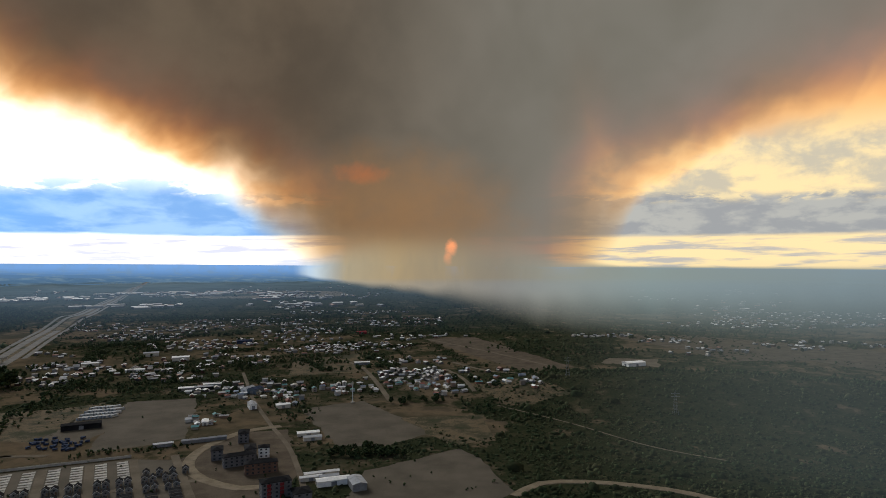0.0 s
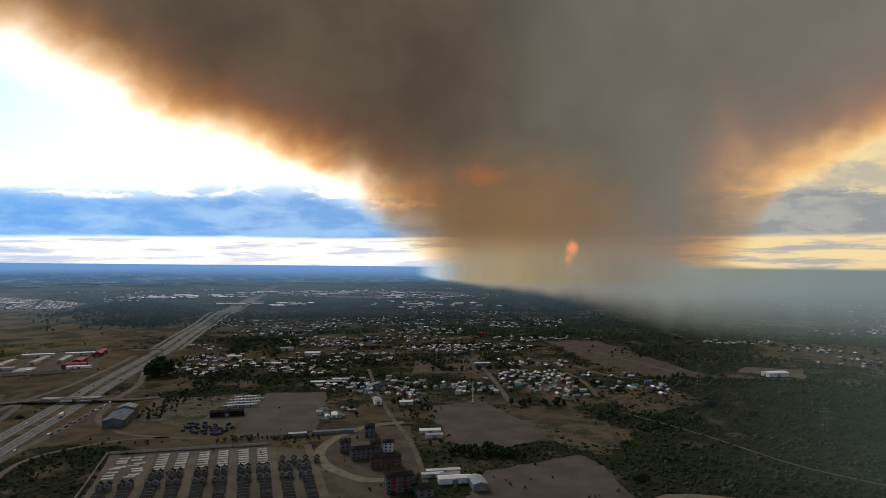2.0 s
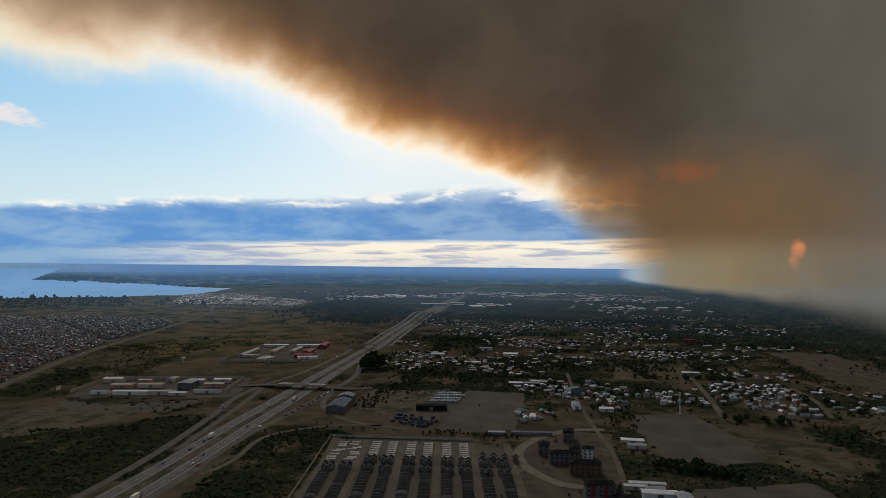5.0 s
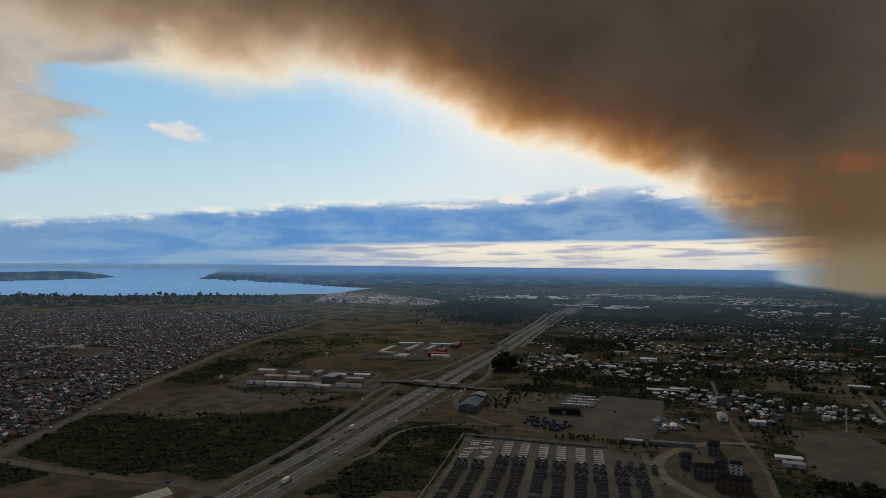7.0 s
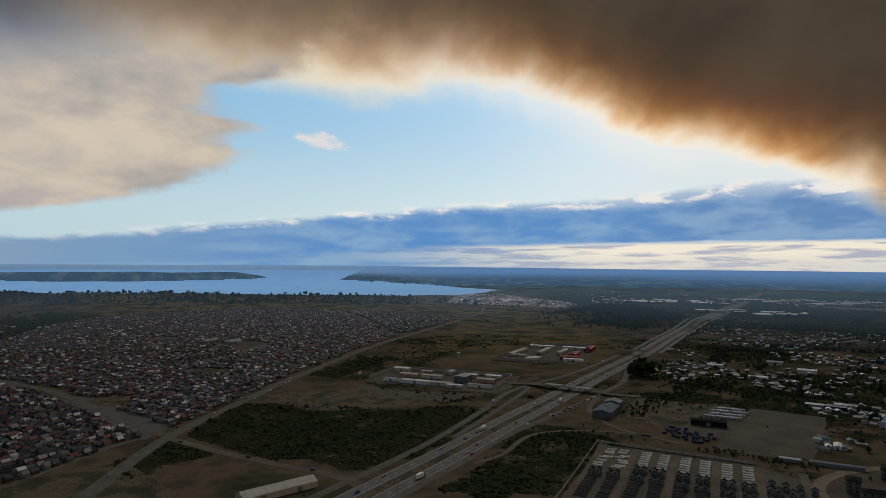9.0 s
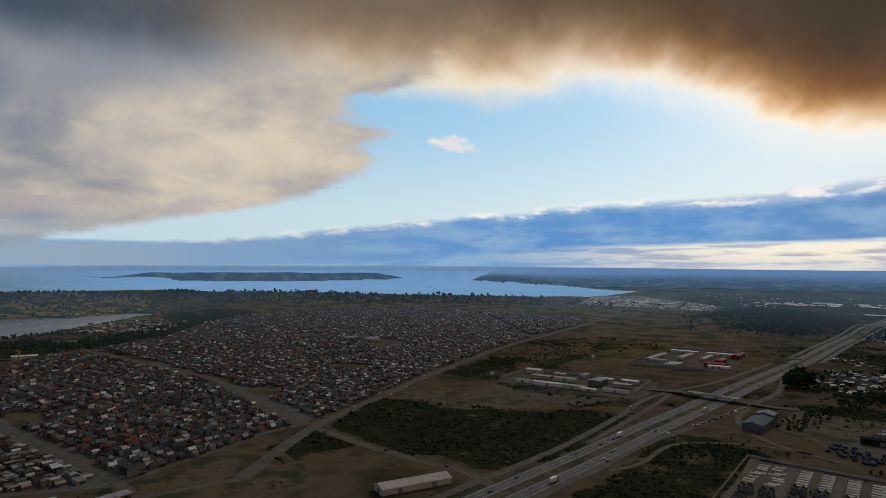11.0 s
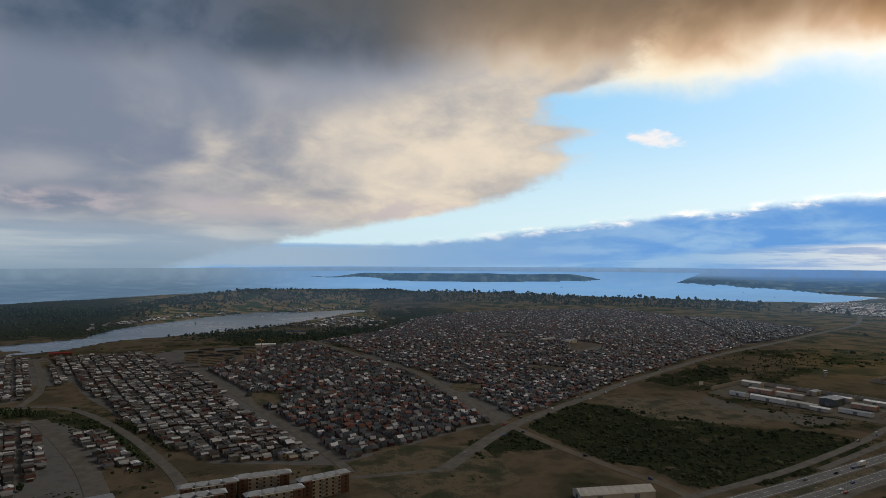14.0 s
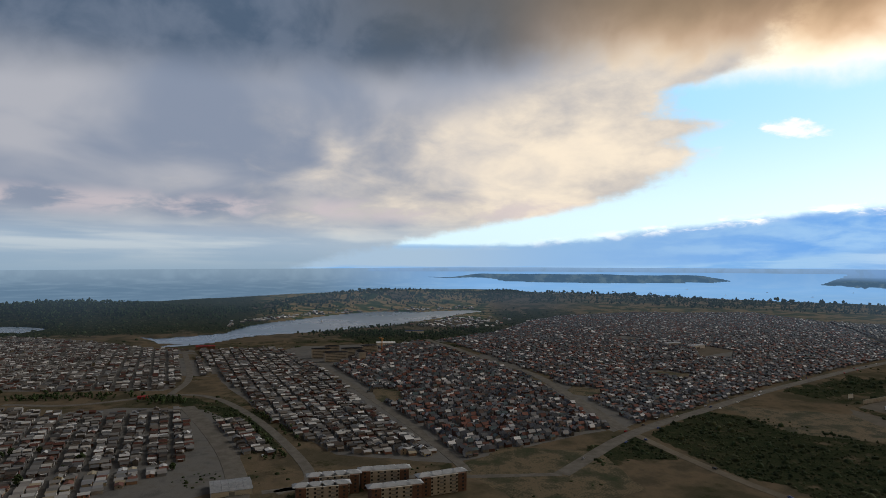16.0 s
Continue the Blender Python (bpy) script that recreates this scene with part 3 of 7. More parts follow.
def scrub_at(x, y):
    """How thickly scrub covers the ground, about 0 to 1.2."""
    v = 0.3 + 0.2 * waves(x, y, 420, 11) + 0.16 * waves(x, y, 130, 12) + 0.15 * smooth(bearing(x, y), 34, 24) * smooth(bearing(x, y), -110, -60) - 0.08 * smooth(bearing(x, y), 38, 44)
    for cx, cy, rx, ry, turn, dense in GREEN:
        c, s = math.cos(radians(turn)), math.sin(radians(turn))
        u, w = ((x - cx) * c + (y - cy) * s) / rx, (-(x - cx) * s + (y - cy) * c) / ry
        q = u * u + w * w + 0.25 * waves(x, y, 90, 13)
        v = np.maximum(v, dense * smooth(q, 1.25, 0.75) * (0.75 + 0.28 * waves(x, y, 75, 14)))
    wx, wy = x + 7 * waves(x, y, 60, 15) + 3 * waves(x, y, 17, 17), y + 7 * waves(x, y, 55, 16) + 3 * waves(x, y, 19, 18)
    for poly in THICKETS:
        v = np.where(in_outline(poly, wx, wy), np.maximum(v, 0.78 + 0.26 * waves(x, y, 75, 14) + 0.24 * waves(x, y, 210, 26)), v)
    for poly in BARE:
        v = np.where(in_outline(poly, wx, wy), np.minimum(v, 0.12 + 0.2 * waves(x, y, 60, 19)), v)
    d = np.hypot(x, y)
    v = np.maximum(v, (0.85 + 0.2 * waves(x, y, 160, 24)) * smooth(bearing(x, y), 107, 112) * smooth(d, 1560, 1800))
    return v + 0.42 * smooth(d, 1500, 3000) * smooth(bearing(x, y), 62, 46) * smooth(bearing(x, y), 50, 40)


gz = land_height(gx, gy)
px, py, pz = place(gx, gy, gz)
M_GROUND = bpy.data.materials.new("open_ground")
M_GROUND.use_nodes = True
M_GROUND.node_tree.nodes.clear()
k = Graph(M_GROUND.node_tree)
at = k.node("ShaderNodeTexCoord").outputs["Object"]
scrub = k.node("ShaderNodeAttribute")
scrub.attribute_name = "scrub"
far = k.node("ShaderNodeAttribute")
far.attribute_name = "far"
n1, n2, n3 = k.noise(at, 1 / 110.0, 7, 0.62), k.noise(at, 1 / 14.0, 6, 0.68), k.noise(at, 1 / 1.4, 3, 0.6)
dry = k.ramp(n1, [(0.28, (0.033, 0.037, 0.022, 1)), (0.42, (0.054, 0.048, 0.031, 1)), (0.52, (0.105, 0.08, 0.053, 1)), (0.6, (0.058, 0.05, 0.034, 1)), (0.75, (0.082, 0.065, 0.045, 1))])
green = k.ramp(n2, [(0.3, (0.0105, 0.0158, 0.0085, 1)), (0.52, (0.0195, 0.0255, 0.013, 1)), (0.7, (0.042, 0.039, 0.023, 1))])
f = k.m("ADD", scrub.outputs["Fac"], k.m("ADD", k.m("MULTIPLY", k.m("SUBTRACT", n2, 0.5), 1.2), k.m("MULTIPLY", k.m("SUBTRACT", k.noise(at, 1 / 45.0, 5, 0.6), 0.5), 1.5)))
base = k.mix(k.step(f, 0.3, 0.62), dry, green)
base = k.mix(k.m("MULTIPLY", k.step(n3, 0.45, 0.75), 0.35), base, (0.075, 0.06, 0.036, 1))
pasture = k.node("ShaderNodeAttribute")
pasture.attribute_name = "pasture"
turf = k.ramp(k.noise(at, 1 / 75.0, 4, 0.5), [(0.36, (0.03, 0.048, 0.018, 1)), (0.47, (0.06, 0.07, 0.028, 1)), (0.54, (0.22, 0.155, 0.075, 1)), (0.62, (0.17, 0.125, 0.062, 1)), (0.7, (0.05, 0.065, 0.025, 1))])
base = k.mix(pasture.outputs["Fac"], base, turf)
# aerial haze painted into the base colour of the far ground
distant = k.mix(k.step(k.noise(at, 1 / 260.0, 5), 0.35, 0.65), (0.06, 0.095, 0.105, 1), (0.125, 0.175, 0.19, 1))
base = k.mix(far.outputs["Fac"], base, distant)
b = k.node("ShaderNodeBsdfPrincipled")
k.put(b.inputs["Base Color"], base), k.put(b.inputs["Roughness"], 1.0), k.put(b.inputs["Specular IOR Level"], 0.0)
bp = k.node("ShaderNodeBump")
k.put(bp.inputs["Strength"], 0.6), k.put(bp.inputs["Distance"], 1.5), k.put(bp.inputs["Height"], n2)
k.put(b.inputs["Normal"], bp.outputs[0])
k.put(k.node("ShaderNodeOutputMaterial").inputs[0], b.outputs[0])

gv = np.concatenate([np.stack([px, py, pz], 1), [[0, 0, 0]]])
gf = [tuple(q) for q in ring_faces(len(AZS), len(ELS))] + [(i, (i + 1) % len(AZS), len(gx)) for i in range(len(AZS))]
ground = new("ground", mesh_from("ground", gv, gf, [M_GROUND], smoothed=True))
gx, gy = np.append(gx, 0), np.append(gy, 0)
layer = ground.data.attributes.new("scrub", "FLOAT", "POINT")
layer.data.foreach_set("value", np.asarray(scrub_at(gx, gy), np.float32))
# weight of the painted haze tint, growing with distance
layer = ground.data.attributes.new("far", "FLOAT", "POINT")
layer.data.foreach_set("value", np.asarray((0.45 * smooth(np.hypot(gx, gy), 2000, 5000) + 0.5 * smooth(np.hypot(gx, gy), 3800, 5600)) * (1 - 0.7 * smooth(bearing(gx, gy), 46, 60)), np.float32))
layer = ground.data.attributes.new("pasture", "FLOAT", "POINT")
layer.data.foreach_set("value", np.asarray(np.maximum(smooth(bearing(gx, gy), 88, 91) * smooth(bearing(gx, gy), 112, 107) * smooth(np.hypot(gx, gy), 1900, 2150), 0.55 * smooth(bearing(gx, gy), 40, 48) * smooth(bearing(gx, gy), 87, 78) * smooth(np.hypot(gx, gy), 2100, 2500)) + 0.42 * smooth(bearing(gx, gy), 36, 42) * smooth(bearing(gx, gy), 57, 51) * smooth(np.hypot(gx, gy), 950, 1250) * smooth(np.hypot(gx, gy), 2500, 2300), np.float32))
tagged(ground, "dry grass plain with dark green scrub and distant hills", "ground", kind="structure")

# water: sea and estuary
M_WATER = bpy.data.materials.new("water")
M_WATER.use_nodes = True
k = Graph(M_WATER.node_tree)
b = M_WATER.node_tree.nodes["Principled BSDF"]
at = k.node("ShaderNodeTexCoord").outputs["Object"]
b.inputs["Base Color"].default_value = (0.07, 0.12, 0.17, 1)
k.put(b.inputs["Roughness"], k.m("ADD", 0.18, k.m("MULTIPLY", k.noise(at, 1 / 220.0, 3), 0.2)))
bp = k.node("ShaderNodeBump")
k.put(bp.inputs["Strength"], 0.05), k.put(bp.inputs["Distance"], 0.4), k.put(bp.inputs["Height"], k.noise(at, 1 / 30.0, 2))
k.put(b.inputs["Normal"], bp.outputs[0])
wa, we = np.arange(40, 150, 1.0), np.concatenate([np.arange(7.5, 2.5, -0.25), np.arange(2.5, 1.55, -0.1)])
wx, wy = polar(wa, we)
wx, wy, wz = place(wx, wy, np.full(len(wx), -3.0))
water = new("water", mesh_from("water", np.stack([wx, wy, wz], 1), ring_faces(len(wa), len(we), False), [M_WATER], smoothed=True))
tagged(water, "calm grey-blue sea and winding estuary", "water", kind="structure")

# the hazy distance past about five kilometres: a backdrop that carries the sheet on to the horizon
FA = np.concatenate([np.arange(-48, 142, 0.25), np.arange(142, 312, 5.0)])
FE = np.concatenate([np.arange(3.05, 0.3, -0.03), [0.27, 0.24, 0.22, 0.2, 0.18, 0.16, 0.14, 0.12, 0.1, 0.08, 0.06, 0.04, 0.02, 0.005]])
fx, fy = polar(FA, FE)
wet = water_at(fx, fy)
bx, by, bz = place(fx, fy, np.where(wet > 0.5, -2.2, land_height(fx, fy)))
M_FAR = bpy.data.materials.new("hazy_distance")
M_FAR.use_nodes = True
M_FAR.node_tree.nodes.clear()
k = Graph(M_FAR.node_tree)
at = k.node("ShaderNodeTexCoord").outputs["Object"]
wet_at, low_at, left_at = (k.node("ShaderNodeAttribute") for i in range(3))
wet_at.attribute_name, low_at.attribute_name, left_at.attribute_name = "wet", "low", "seaward"
hills = k.noise(k.node("ShaderNodeTexCoord").outputs["Object"], 1 / 90.0, 6, 0.65)
bay_at = k.node("ShaderNodeAttribute")
bay_at.attribute_name = "bay"
# aerial haze and daylight are painted into these emission colours
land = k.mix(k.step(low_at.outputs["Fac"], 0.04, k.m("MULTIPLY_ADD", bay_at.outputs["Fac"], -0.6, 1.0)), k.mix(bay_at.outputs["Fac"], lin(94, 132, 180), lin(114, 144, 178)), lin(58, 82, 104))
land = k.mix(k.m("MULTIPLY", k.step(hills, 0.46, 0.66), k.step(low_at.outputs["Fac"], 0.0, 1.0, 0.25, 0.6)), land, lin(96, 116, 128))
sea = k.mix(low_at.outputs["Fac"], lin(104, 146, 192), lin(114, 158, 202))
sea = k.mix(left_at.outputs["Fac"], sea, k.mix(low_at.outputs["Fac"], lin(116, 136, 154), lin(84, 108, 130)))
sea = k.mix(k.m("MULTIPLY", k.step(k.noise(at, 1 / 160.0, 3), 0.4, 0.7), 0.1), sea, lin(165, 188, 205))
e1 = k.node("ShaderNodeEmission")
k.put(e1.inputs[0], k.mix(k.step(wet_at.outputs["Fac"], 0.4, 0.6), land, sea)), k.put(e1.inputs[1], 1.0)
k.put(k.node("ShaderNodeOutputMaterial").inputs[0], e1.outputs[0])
fe = np.degrees(np.arctan(EYE / np.hypot(fx, fy)))
ff = ring_faces(len(FA), len(FE))
ff = ff[(fe[ff].max(1) < 1.72) | (wet[ff].min(1) > 0.5)]
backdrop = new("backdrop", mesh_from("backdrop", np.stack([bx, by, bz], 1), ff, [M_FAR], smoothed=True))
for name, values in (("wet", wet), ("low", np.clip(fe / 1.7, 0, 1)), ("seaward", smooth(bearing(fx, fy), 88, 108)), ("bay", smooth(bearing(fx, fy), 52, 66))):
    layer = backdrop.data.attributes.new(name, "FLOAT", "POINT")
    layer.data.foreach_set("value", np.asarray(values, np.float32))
tagged(backdrop, "self-lit backdrop of sea, islands and low hills in painted blue haze", "backdrop", kind="structure")

# ---- building helpers ----
class Shape:
    """Collects simple solids into one mesh."""

    def __init__(self):
        self.v, self.f, self.i = [], [], []

    def add(self, verts, faces, at=(0, 0, 0), turn=0.0, slot=0):
        c, s, n = math.cos(radians(turn)), math.sin(radians(turn)), len(self.v)
        self.v += [(at[0] + x * c - y * s, at[1] + x * s + y * c, at[2] + z) for x, y, z in verts]
        self.f += [tuple(n + j for j in q) for q in faces]
        self.i += [slot] * len(faces)
        return self

    def box(self, w, l, h, at=(0, 0, 0), turn=0.0, slot=0, taper=1.0):
        a, b, p, q = w / 2, l / 2, w / 2 * taper, l / 2 * taper
        return self.add([(-a, -b, 0), (a, -b, 0), (a, b, 0), (-a, b, 0), (-p, -q, h), (p, -q, h), (p, q, h), (-p, q, h)],
                        [(3, 2, 1, 0), (4, 5, 6, 7), (0, 1, 5, 4), (1, 2, 6, 5), (2, 3, 7, 6), (3, 0, 4, 7)], at, turn, slot)

    def gable_walls(self, w, l, h, r, at=(0, 0, 0), turn=0.0, slot=0):
        a, b = w / 2, l / 2
        return self.add([(-a, -b, 0), (a, -b, 0), (a, b, 0), (-a, b, 0), (-a, -b, h), (a, -b, h), (a, b, h), (-a, b, h), (0, -b, h + r), (0, b, h + r)],
                        [(0, 1, 5, 8, 4), (1, 2, 6, 5), (2, 3, 7, 9, 6), (3, 0, 4, 7)], at, turn, slot)

    def gable_roof(self, w, l, h, r, over=0.4, thick=0.14, at=(0, 0, 0), turn=0.0, slot=0):
        a, b = w / 2 + over, l / 2 + over
        e = h - r * over / (w / 2)
        t = thick
        return self.add([(-a, -b, e), (0, -b, h + r), (a, -b, e), (-a, b, e), (0, b, h + r), (a, b, e),
                         (-a, -b, e + t), (0, -b, h + r + t), (a, -b, e + t), (-a, b, e + t), (0, b, h + r + t), (a, b, e + t)],
                        [(6, 7, 10, 9), (7, 8, 11, 10), (0, 3, 4, 1), (1, 4, 5, 2), (0, 6, 9, 3), (2, 5, 11, 8), (0, 1, 7, 6), (1, 2, 8, 7), (3, 9, 10, 4), (4, 10, 11, 5)], at, turn, slot)

    def hip_roof(self, w, l, h, r, over=0.5, thick=0.14, at=(0, 0, 0), turn=0.0, slot=0):
        a, b = w / 2 + over, l / 2 + over
        k, t = max(0.2, b - a), thick
        return self.add([(-a, -b, h), (a, -b, h), (a, b, h), (-a, b, h), (-a, -b, h + t), (a, -b, h + t), (a, b, h + t), (-a, b, h + t), (0, -k, h + r), (0, k, h + r)],
                        [(3, 2, 1, 0), (0, 1, 5, 4), (1, 2, 6, 5), (2, 3, 7, 6), (3, 0, 4, 7), (4, 5, 8), (5, 6, 9, 8), (6, 7, 9), (7, 4, 8, 9)], at, turn, slot)

    def mesh(self, name, *mats):
        return mesh_from(name, self.v, self.f, mats, self.i)


def part(name, shape, mat, parent, label=""):
    """One mesh object under a thing or under a part."""
    me = shape if isinstance(shape, bpy.types.Mesh) else shape.mesh(name, mat)
    ob = new(name, me)
    ob.parent = parent
    return tagged(ob, label)


def thing(name, label, category, group="", at=(0, 0, 0), turn=0.0, kind=""):
    ob = new(name)
    ob.matrix_basis = pose(*at, 0, 0, turn)
    return tagged(ob, label, category, group, kind)


def inside(poly, x, y):
    x, y = np.asarray(x, float), np.asarray(y, float)
    r = np.zeros(x.shape, bool)
    for (x0, y0), (x1, y1) in zip(poly, poly[1:] + poly[:1]):
        hit = ((y0 > y) != (y1 > y)) & (x < (x1 - x0) * (y - y0) / (y1 - y0 + 1e-9) + x0)
        r ^= hit
    return r


def near_line(pts, x, y, reach=40.0):
    """Distance from a line of points, up to the reach."""
    x, y = np.asarray(x, float), np.asarray(y, float)
    best = np.full(x.shape, 1e9)
    p = np.asarray(pts, float)
    lo, hi = p.min(0) - reach, p.max(0) + reach
    idx = np.nonzero((x > lo[0]) & (x < hi[0]) & (y > lo[1]) & (y < hi[1]))[0]
    xs, ys = x[idx], y[idx]
    near = np.full(xs.shape, 1e9)
    for (x0, y0), (x1, y1) in zip(p, p[1:]):
        dx, dy = x1 - x0, y1 - y0
        t = np.clip(((xs - x0) * dx + (ys - y0) * dy) / (dx * dx + dy * dy + 1e-9), 0, 1)
        near = np.minimum(near, np.hypot(xs - x0 - t * dx, ys - y0 - t * dy))
    best[idx] = near
    return best


def spline(pts, step=12.0):
    """A smooth line through the points."""
    p = np.array([pts[0], *pts, pts[-1]], float)
    p[0], p[-1] = 2 * p[1] - p[2], 2 * p[-2] - p[-3]
    out = []
    for i in range(1, len(p) - 2):
        n = max(2, int(np.hypot(*(p[i + 1] - p[i])) / step))
        for t in np.arange(n) / n:
            a, b, c, d = p[i - 1:i + 3]
            out.append(0.5 * (2 * b + (c - a) * t + (2 * a - 5 * b + 4 * c - d) * t * t + (3 * b - a - 3 * c + d) * t ** 3))
    return np.array([*out, p[-2]])


def offset(line, d):
    """The line moved to its right by d metres."""
    t = np.gradient(line, axis=0)
    t /= np.hypot(t[:, 0], t[:, 1])[:, None] + 1e-9
    return line + np.stack([t[:, 1], -t[:, 0]], 1) * d


CLEAR, ROADS = [], []  # ground kept free of scrub and houses


def ribbon(name, line, width, mat, lift, label, category="road", kind="structure", parent=None, rise=None):
    """A strip of road surface on the ground, with its edges turned down."""
    l, r = offset(line, -width / 2), offset(line, width / 2)
    ol, orr = offset(line, -width / 2 - 0.8), offset(line, width / 2 + 0.8)
    rows = []
    for p, dz in ((ol, -0.6), (l, 0.0), (r, 0.0), (orr, -0.6)):
        z = np.maximum(land_height(line[:, 0], line[:, 1]), -2) + lift + dz + (0 if rise is None else rise)
        rows.append(np.stack(place(p[:, 0], p[:, 1], z), 1))
    n = len(line)
    v = np.concatenate(rows)
    f = [(k * n + i, (k + 1) * n + i, (k + 1) * n + i + 1, k * n + i + 1) for k in range(3) for i in range(n - 1)]
    ob = new(name, mesh_from(name, v, f, [mat]))
    if parent is not None:
        ob.parent = parent
    else:
        tagged(ob, label, category, kind=kind)
    ROADS.append((line[::4] if len(line) > 30 else line, width / 2 + 1.5))
    return ob


def patch(name, pts, mat, label, lift=0.12, category="ground", clear=True, ragged=3.0, step=9.0):
    """A field, yard or bare lot: one sheet with a slightly uneven outline, laid on the ground."""
    rim = []
    for (x0, y0), (x1, y1) in zip(pts, pts[1:] + pts[:1]):
        n = max(1, int(math.hypot(x1 - x0, y1 - y0) / step))
        rim += [(x0 + (x1 - x0) * i / n, y0 + (y1 - y0) * i / n) for i in range(n)]
    rim = np.array(rim)
    rim = rim + ragged * np.stack([waves(rim[:, 0], rim[:, 1], 47, 21), waves(rim[:, 0], rim[:, 1], 41, 22)], 1)
    mid = rim.mean(0)
    rings = [mid + (rim - mid) * s for s in (1.0, 0.75, 0.5, 0.25)] + [mid[None]]
    v = np.concatenate(rings)
    z = land_height(v[:, 0], v[:, 1]) + lift
    n = len(rim)
    z[:n] -= 0.1
    f = [(k * n + i, k * n + (i + 1) % n, (k + 1) * n + (i + 1) % n, (k + 1) * n + i) for k in range(3) for i in range(n)]
    f += [(3 * n + i, 3 * n + (i + 1) % n, 4 * n) for i in range(n)]
    ob = new(name, mesh_from(name, np.stack(place(v[:, 0], v[:, 1], z), 1), f, [mat]))
    if clear:
        CLEAR.append([tuple(p) for p in pts])
    return tagged(ob, label, category, kind="structure")


# ---- roads ----
patch("field", [(-2329, 1730), (-3060, 2400), (-2900, 2660), (-1969, 2259), (-1714, 1899), (-2045, 1828)], M_PALE_DIRT, "pale graded earth of a new estate", clear=False, step=25)
patch("field", [(-1330, 2850), (-1120, 2790), (-640, 2900), (-420, 3050), (-600, 3500), (-1100, 3700), (-1420, 3400)], M_PALE_DIRT, "pale bare ground of distant works", clear=False, step=25)
HIGHWAY = spline([(-205, -330), (-285, -80), (-335, 80), (-372, 185), (-402, 258), (-436, 340), (-484, 448), (-538, 576), (-612, 747), (-718, 1000), (-912, 1440), (-1172, 2060), (-1480, 2795), (-2010, 4060), (-2564, 5389)])
ribbon("highway_verge", HIGHWAY, 38, M_DRY, 0.10, "dry grass verge and median of the highway")
west = offset(HIGHWAY, -11)
east = offset(HIGHWAY, 11)
ribbon("highway", west, 13, M_ASPHALT, 0.35, "grey asphalt carriageway of a dual highway")
ribbon("highway", east, 13, M_ASPHALT, 0.35, "grey asphalt carriageway of a dual highway")
RAMP = spline([(-380, 130), (-417, 215), (-441, 272), (-479, 352), (-548, 472), (-594, 543), (-622, 615), (-645, 717), (-705, 880), (-752, 985)])
ribbon("slip_road", RAMP, 7.5, M_OLD_ASPHALT, 0.3, "worn asphalt slip road beside the highway")
FRONT = spline([(-318, 100), (-355, 200), (-385, 271), (-410, 332), (-428, 368), (-454, 433), (-472, 493), (-497, 572), (-519, 635), (-560, 741), (-630, 851), (-690, 975)])
ribbon("slip_road", spline([(-470, 365), (-507, 430), (-546, 499), (-600, 589), (-620, 612)]), 6.5, M_OLD_ASPHALT, 0.3, "worn asphalt slip road beside the highway")
ribbon("frontage_road", FRONT, 8, M_OLD_ASPHALT, 0.3, "worn asphalt frontage road with queueing cars")
far_part = HIGHWAY[(HIGHWAY[:, 1] > 1040) & (HIGHWAY[:, 1] < 4300)]
for off, w in ((-27, 8), (27, 8)):
    ribbon("frontage_road", offset(far_part, off), w, M_ASPHALT, 0.3, "grey asphalt frontage road along the highway")
CROSS = spline([(-660, 590), (-625, 612), (-570, 626), (-508, 648), (-480, 672)])
ribbon("overpass_road", CROSS, 10, M_OLD_ASPHALT, 0.5, "worn asphalt road crossing the highway on a low bridge", rise=5.0 * np.exp(-((CROSS[:, 0] + 566) / 50) ** 2))
TOWN_ROAD = spline([(-500, 60), (-632, 146), (-760, 268), (-899, 407), (-1180, 730), (-1506, 1162), (-1750, 1480), (-2100, 1800)])
ribbon("town_road", TOWN_ROAD, 13, M_OLD_ASPHALT, 0.25, "worn road along the edge of the housing estate")
ACCESS = spline([(-632, 146), (-560, 170), (-500, 195), (-438, 225), (-405, 228)])
ribbon("dirt_road", ACCESS, 9, M_PALE_DIRT, 0.2, "pale earth road between the estate and the highway", "dirt road")
for pts, w in (([(-398, 330), (-404, 368), (-429, 417), (-431, 455), (-400, 500), (-360, 520)], 5), ([(-293, 910), (-250, 800), (-220, 724), (-175, 625), (-136, 545), (-111, 479), (-95, 430)], 4),
               ([(-160, 1010), (-126, 955), (-90, 830), (-62, 721)], 6), ([(4, 928), (25, 830), (38, 750)], 5), ([(60, 690), (126, 618), (179, 542), (230, 500)], 1.4),
               ([(-520, 640), (-470, 560), (-400, 520), (-330, 520)], 6),
               ([(-41, 1306), (60, 1150), (165, 960)], 5), ([(15, 1000), (80, 880), (130, 850)], 5)):
    ribbon("dirt_road", spline(pts), w, M_PALE_DIRT, 0.22, "pale packed earth track", "dirt road")

# ---- open lots and fields ----
ribbon("dirt_road", spline([(-160, 612), (-190, 591), (-206, 550), (-208, 515), (-199, 487), (-178, 462), (-147, 444), (-124, 449)]), 9, M_SAND, 0.34, "broad pale sand haul road round the building site", "dirt road")
ribbon("dirt_road", spline([(48, 428), (70, 452), (102, 455), (140, 446), (172, 430), (200, 400)]), 7, M_SAND, 0.3, "curved pale earth road along the scrub", "dirt road")
patch("field", [(-301, 528), (-366, 722), (-292, 742), (-236, 573), (-262, 550)], M_GRAVEL, "bare grey-brown levelled lot")
patch("field", [(-158, 681), (-95, 722), (-8, 589), (-50, 545), (-91, 545)], M_GRAVEL, "bare levelled building lot with a curved rim")
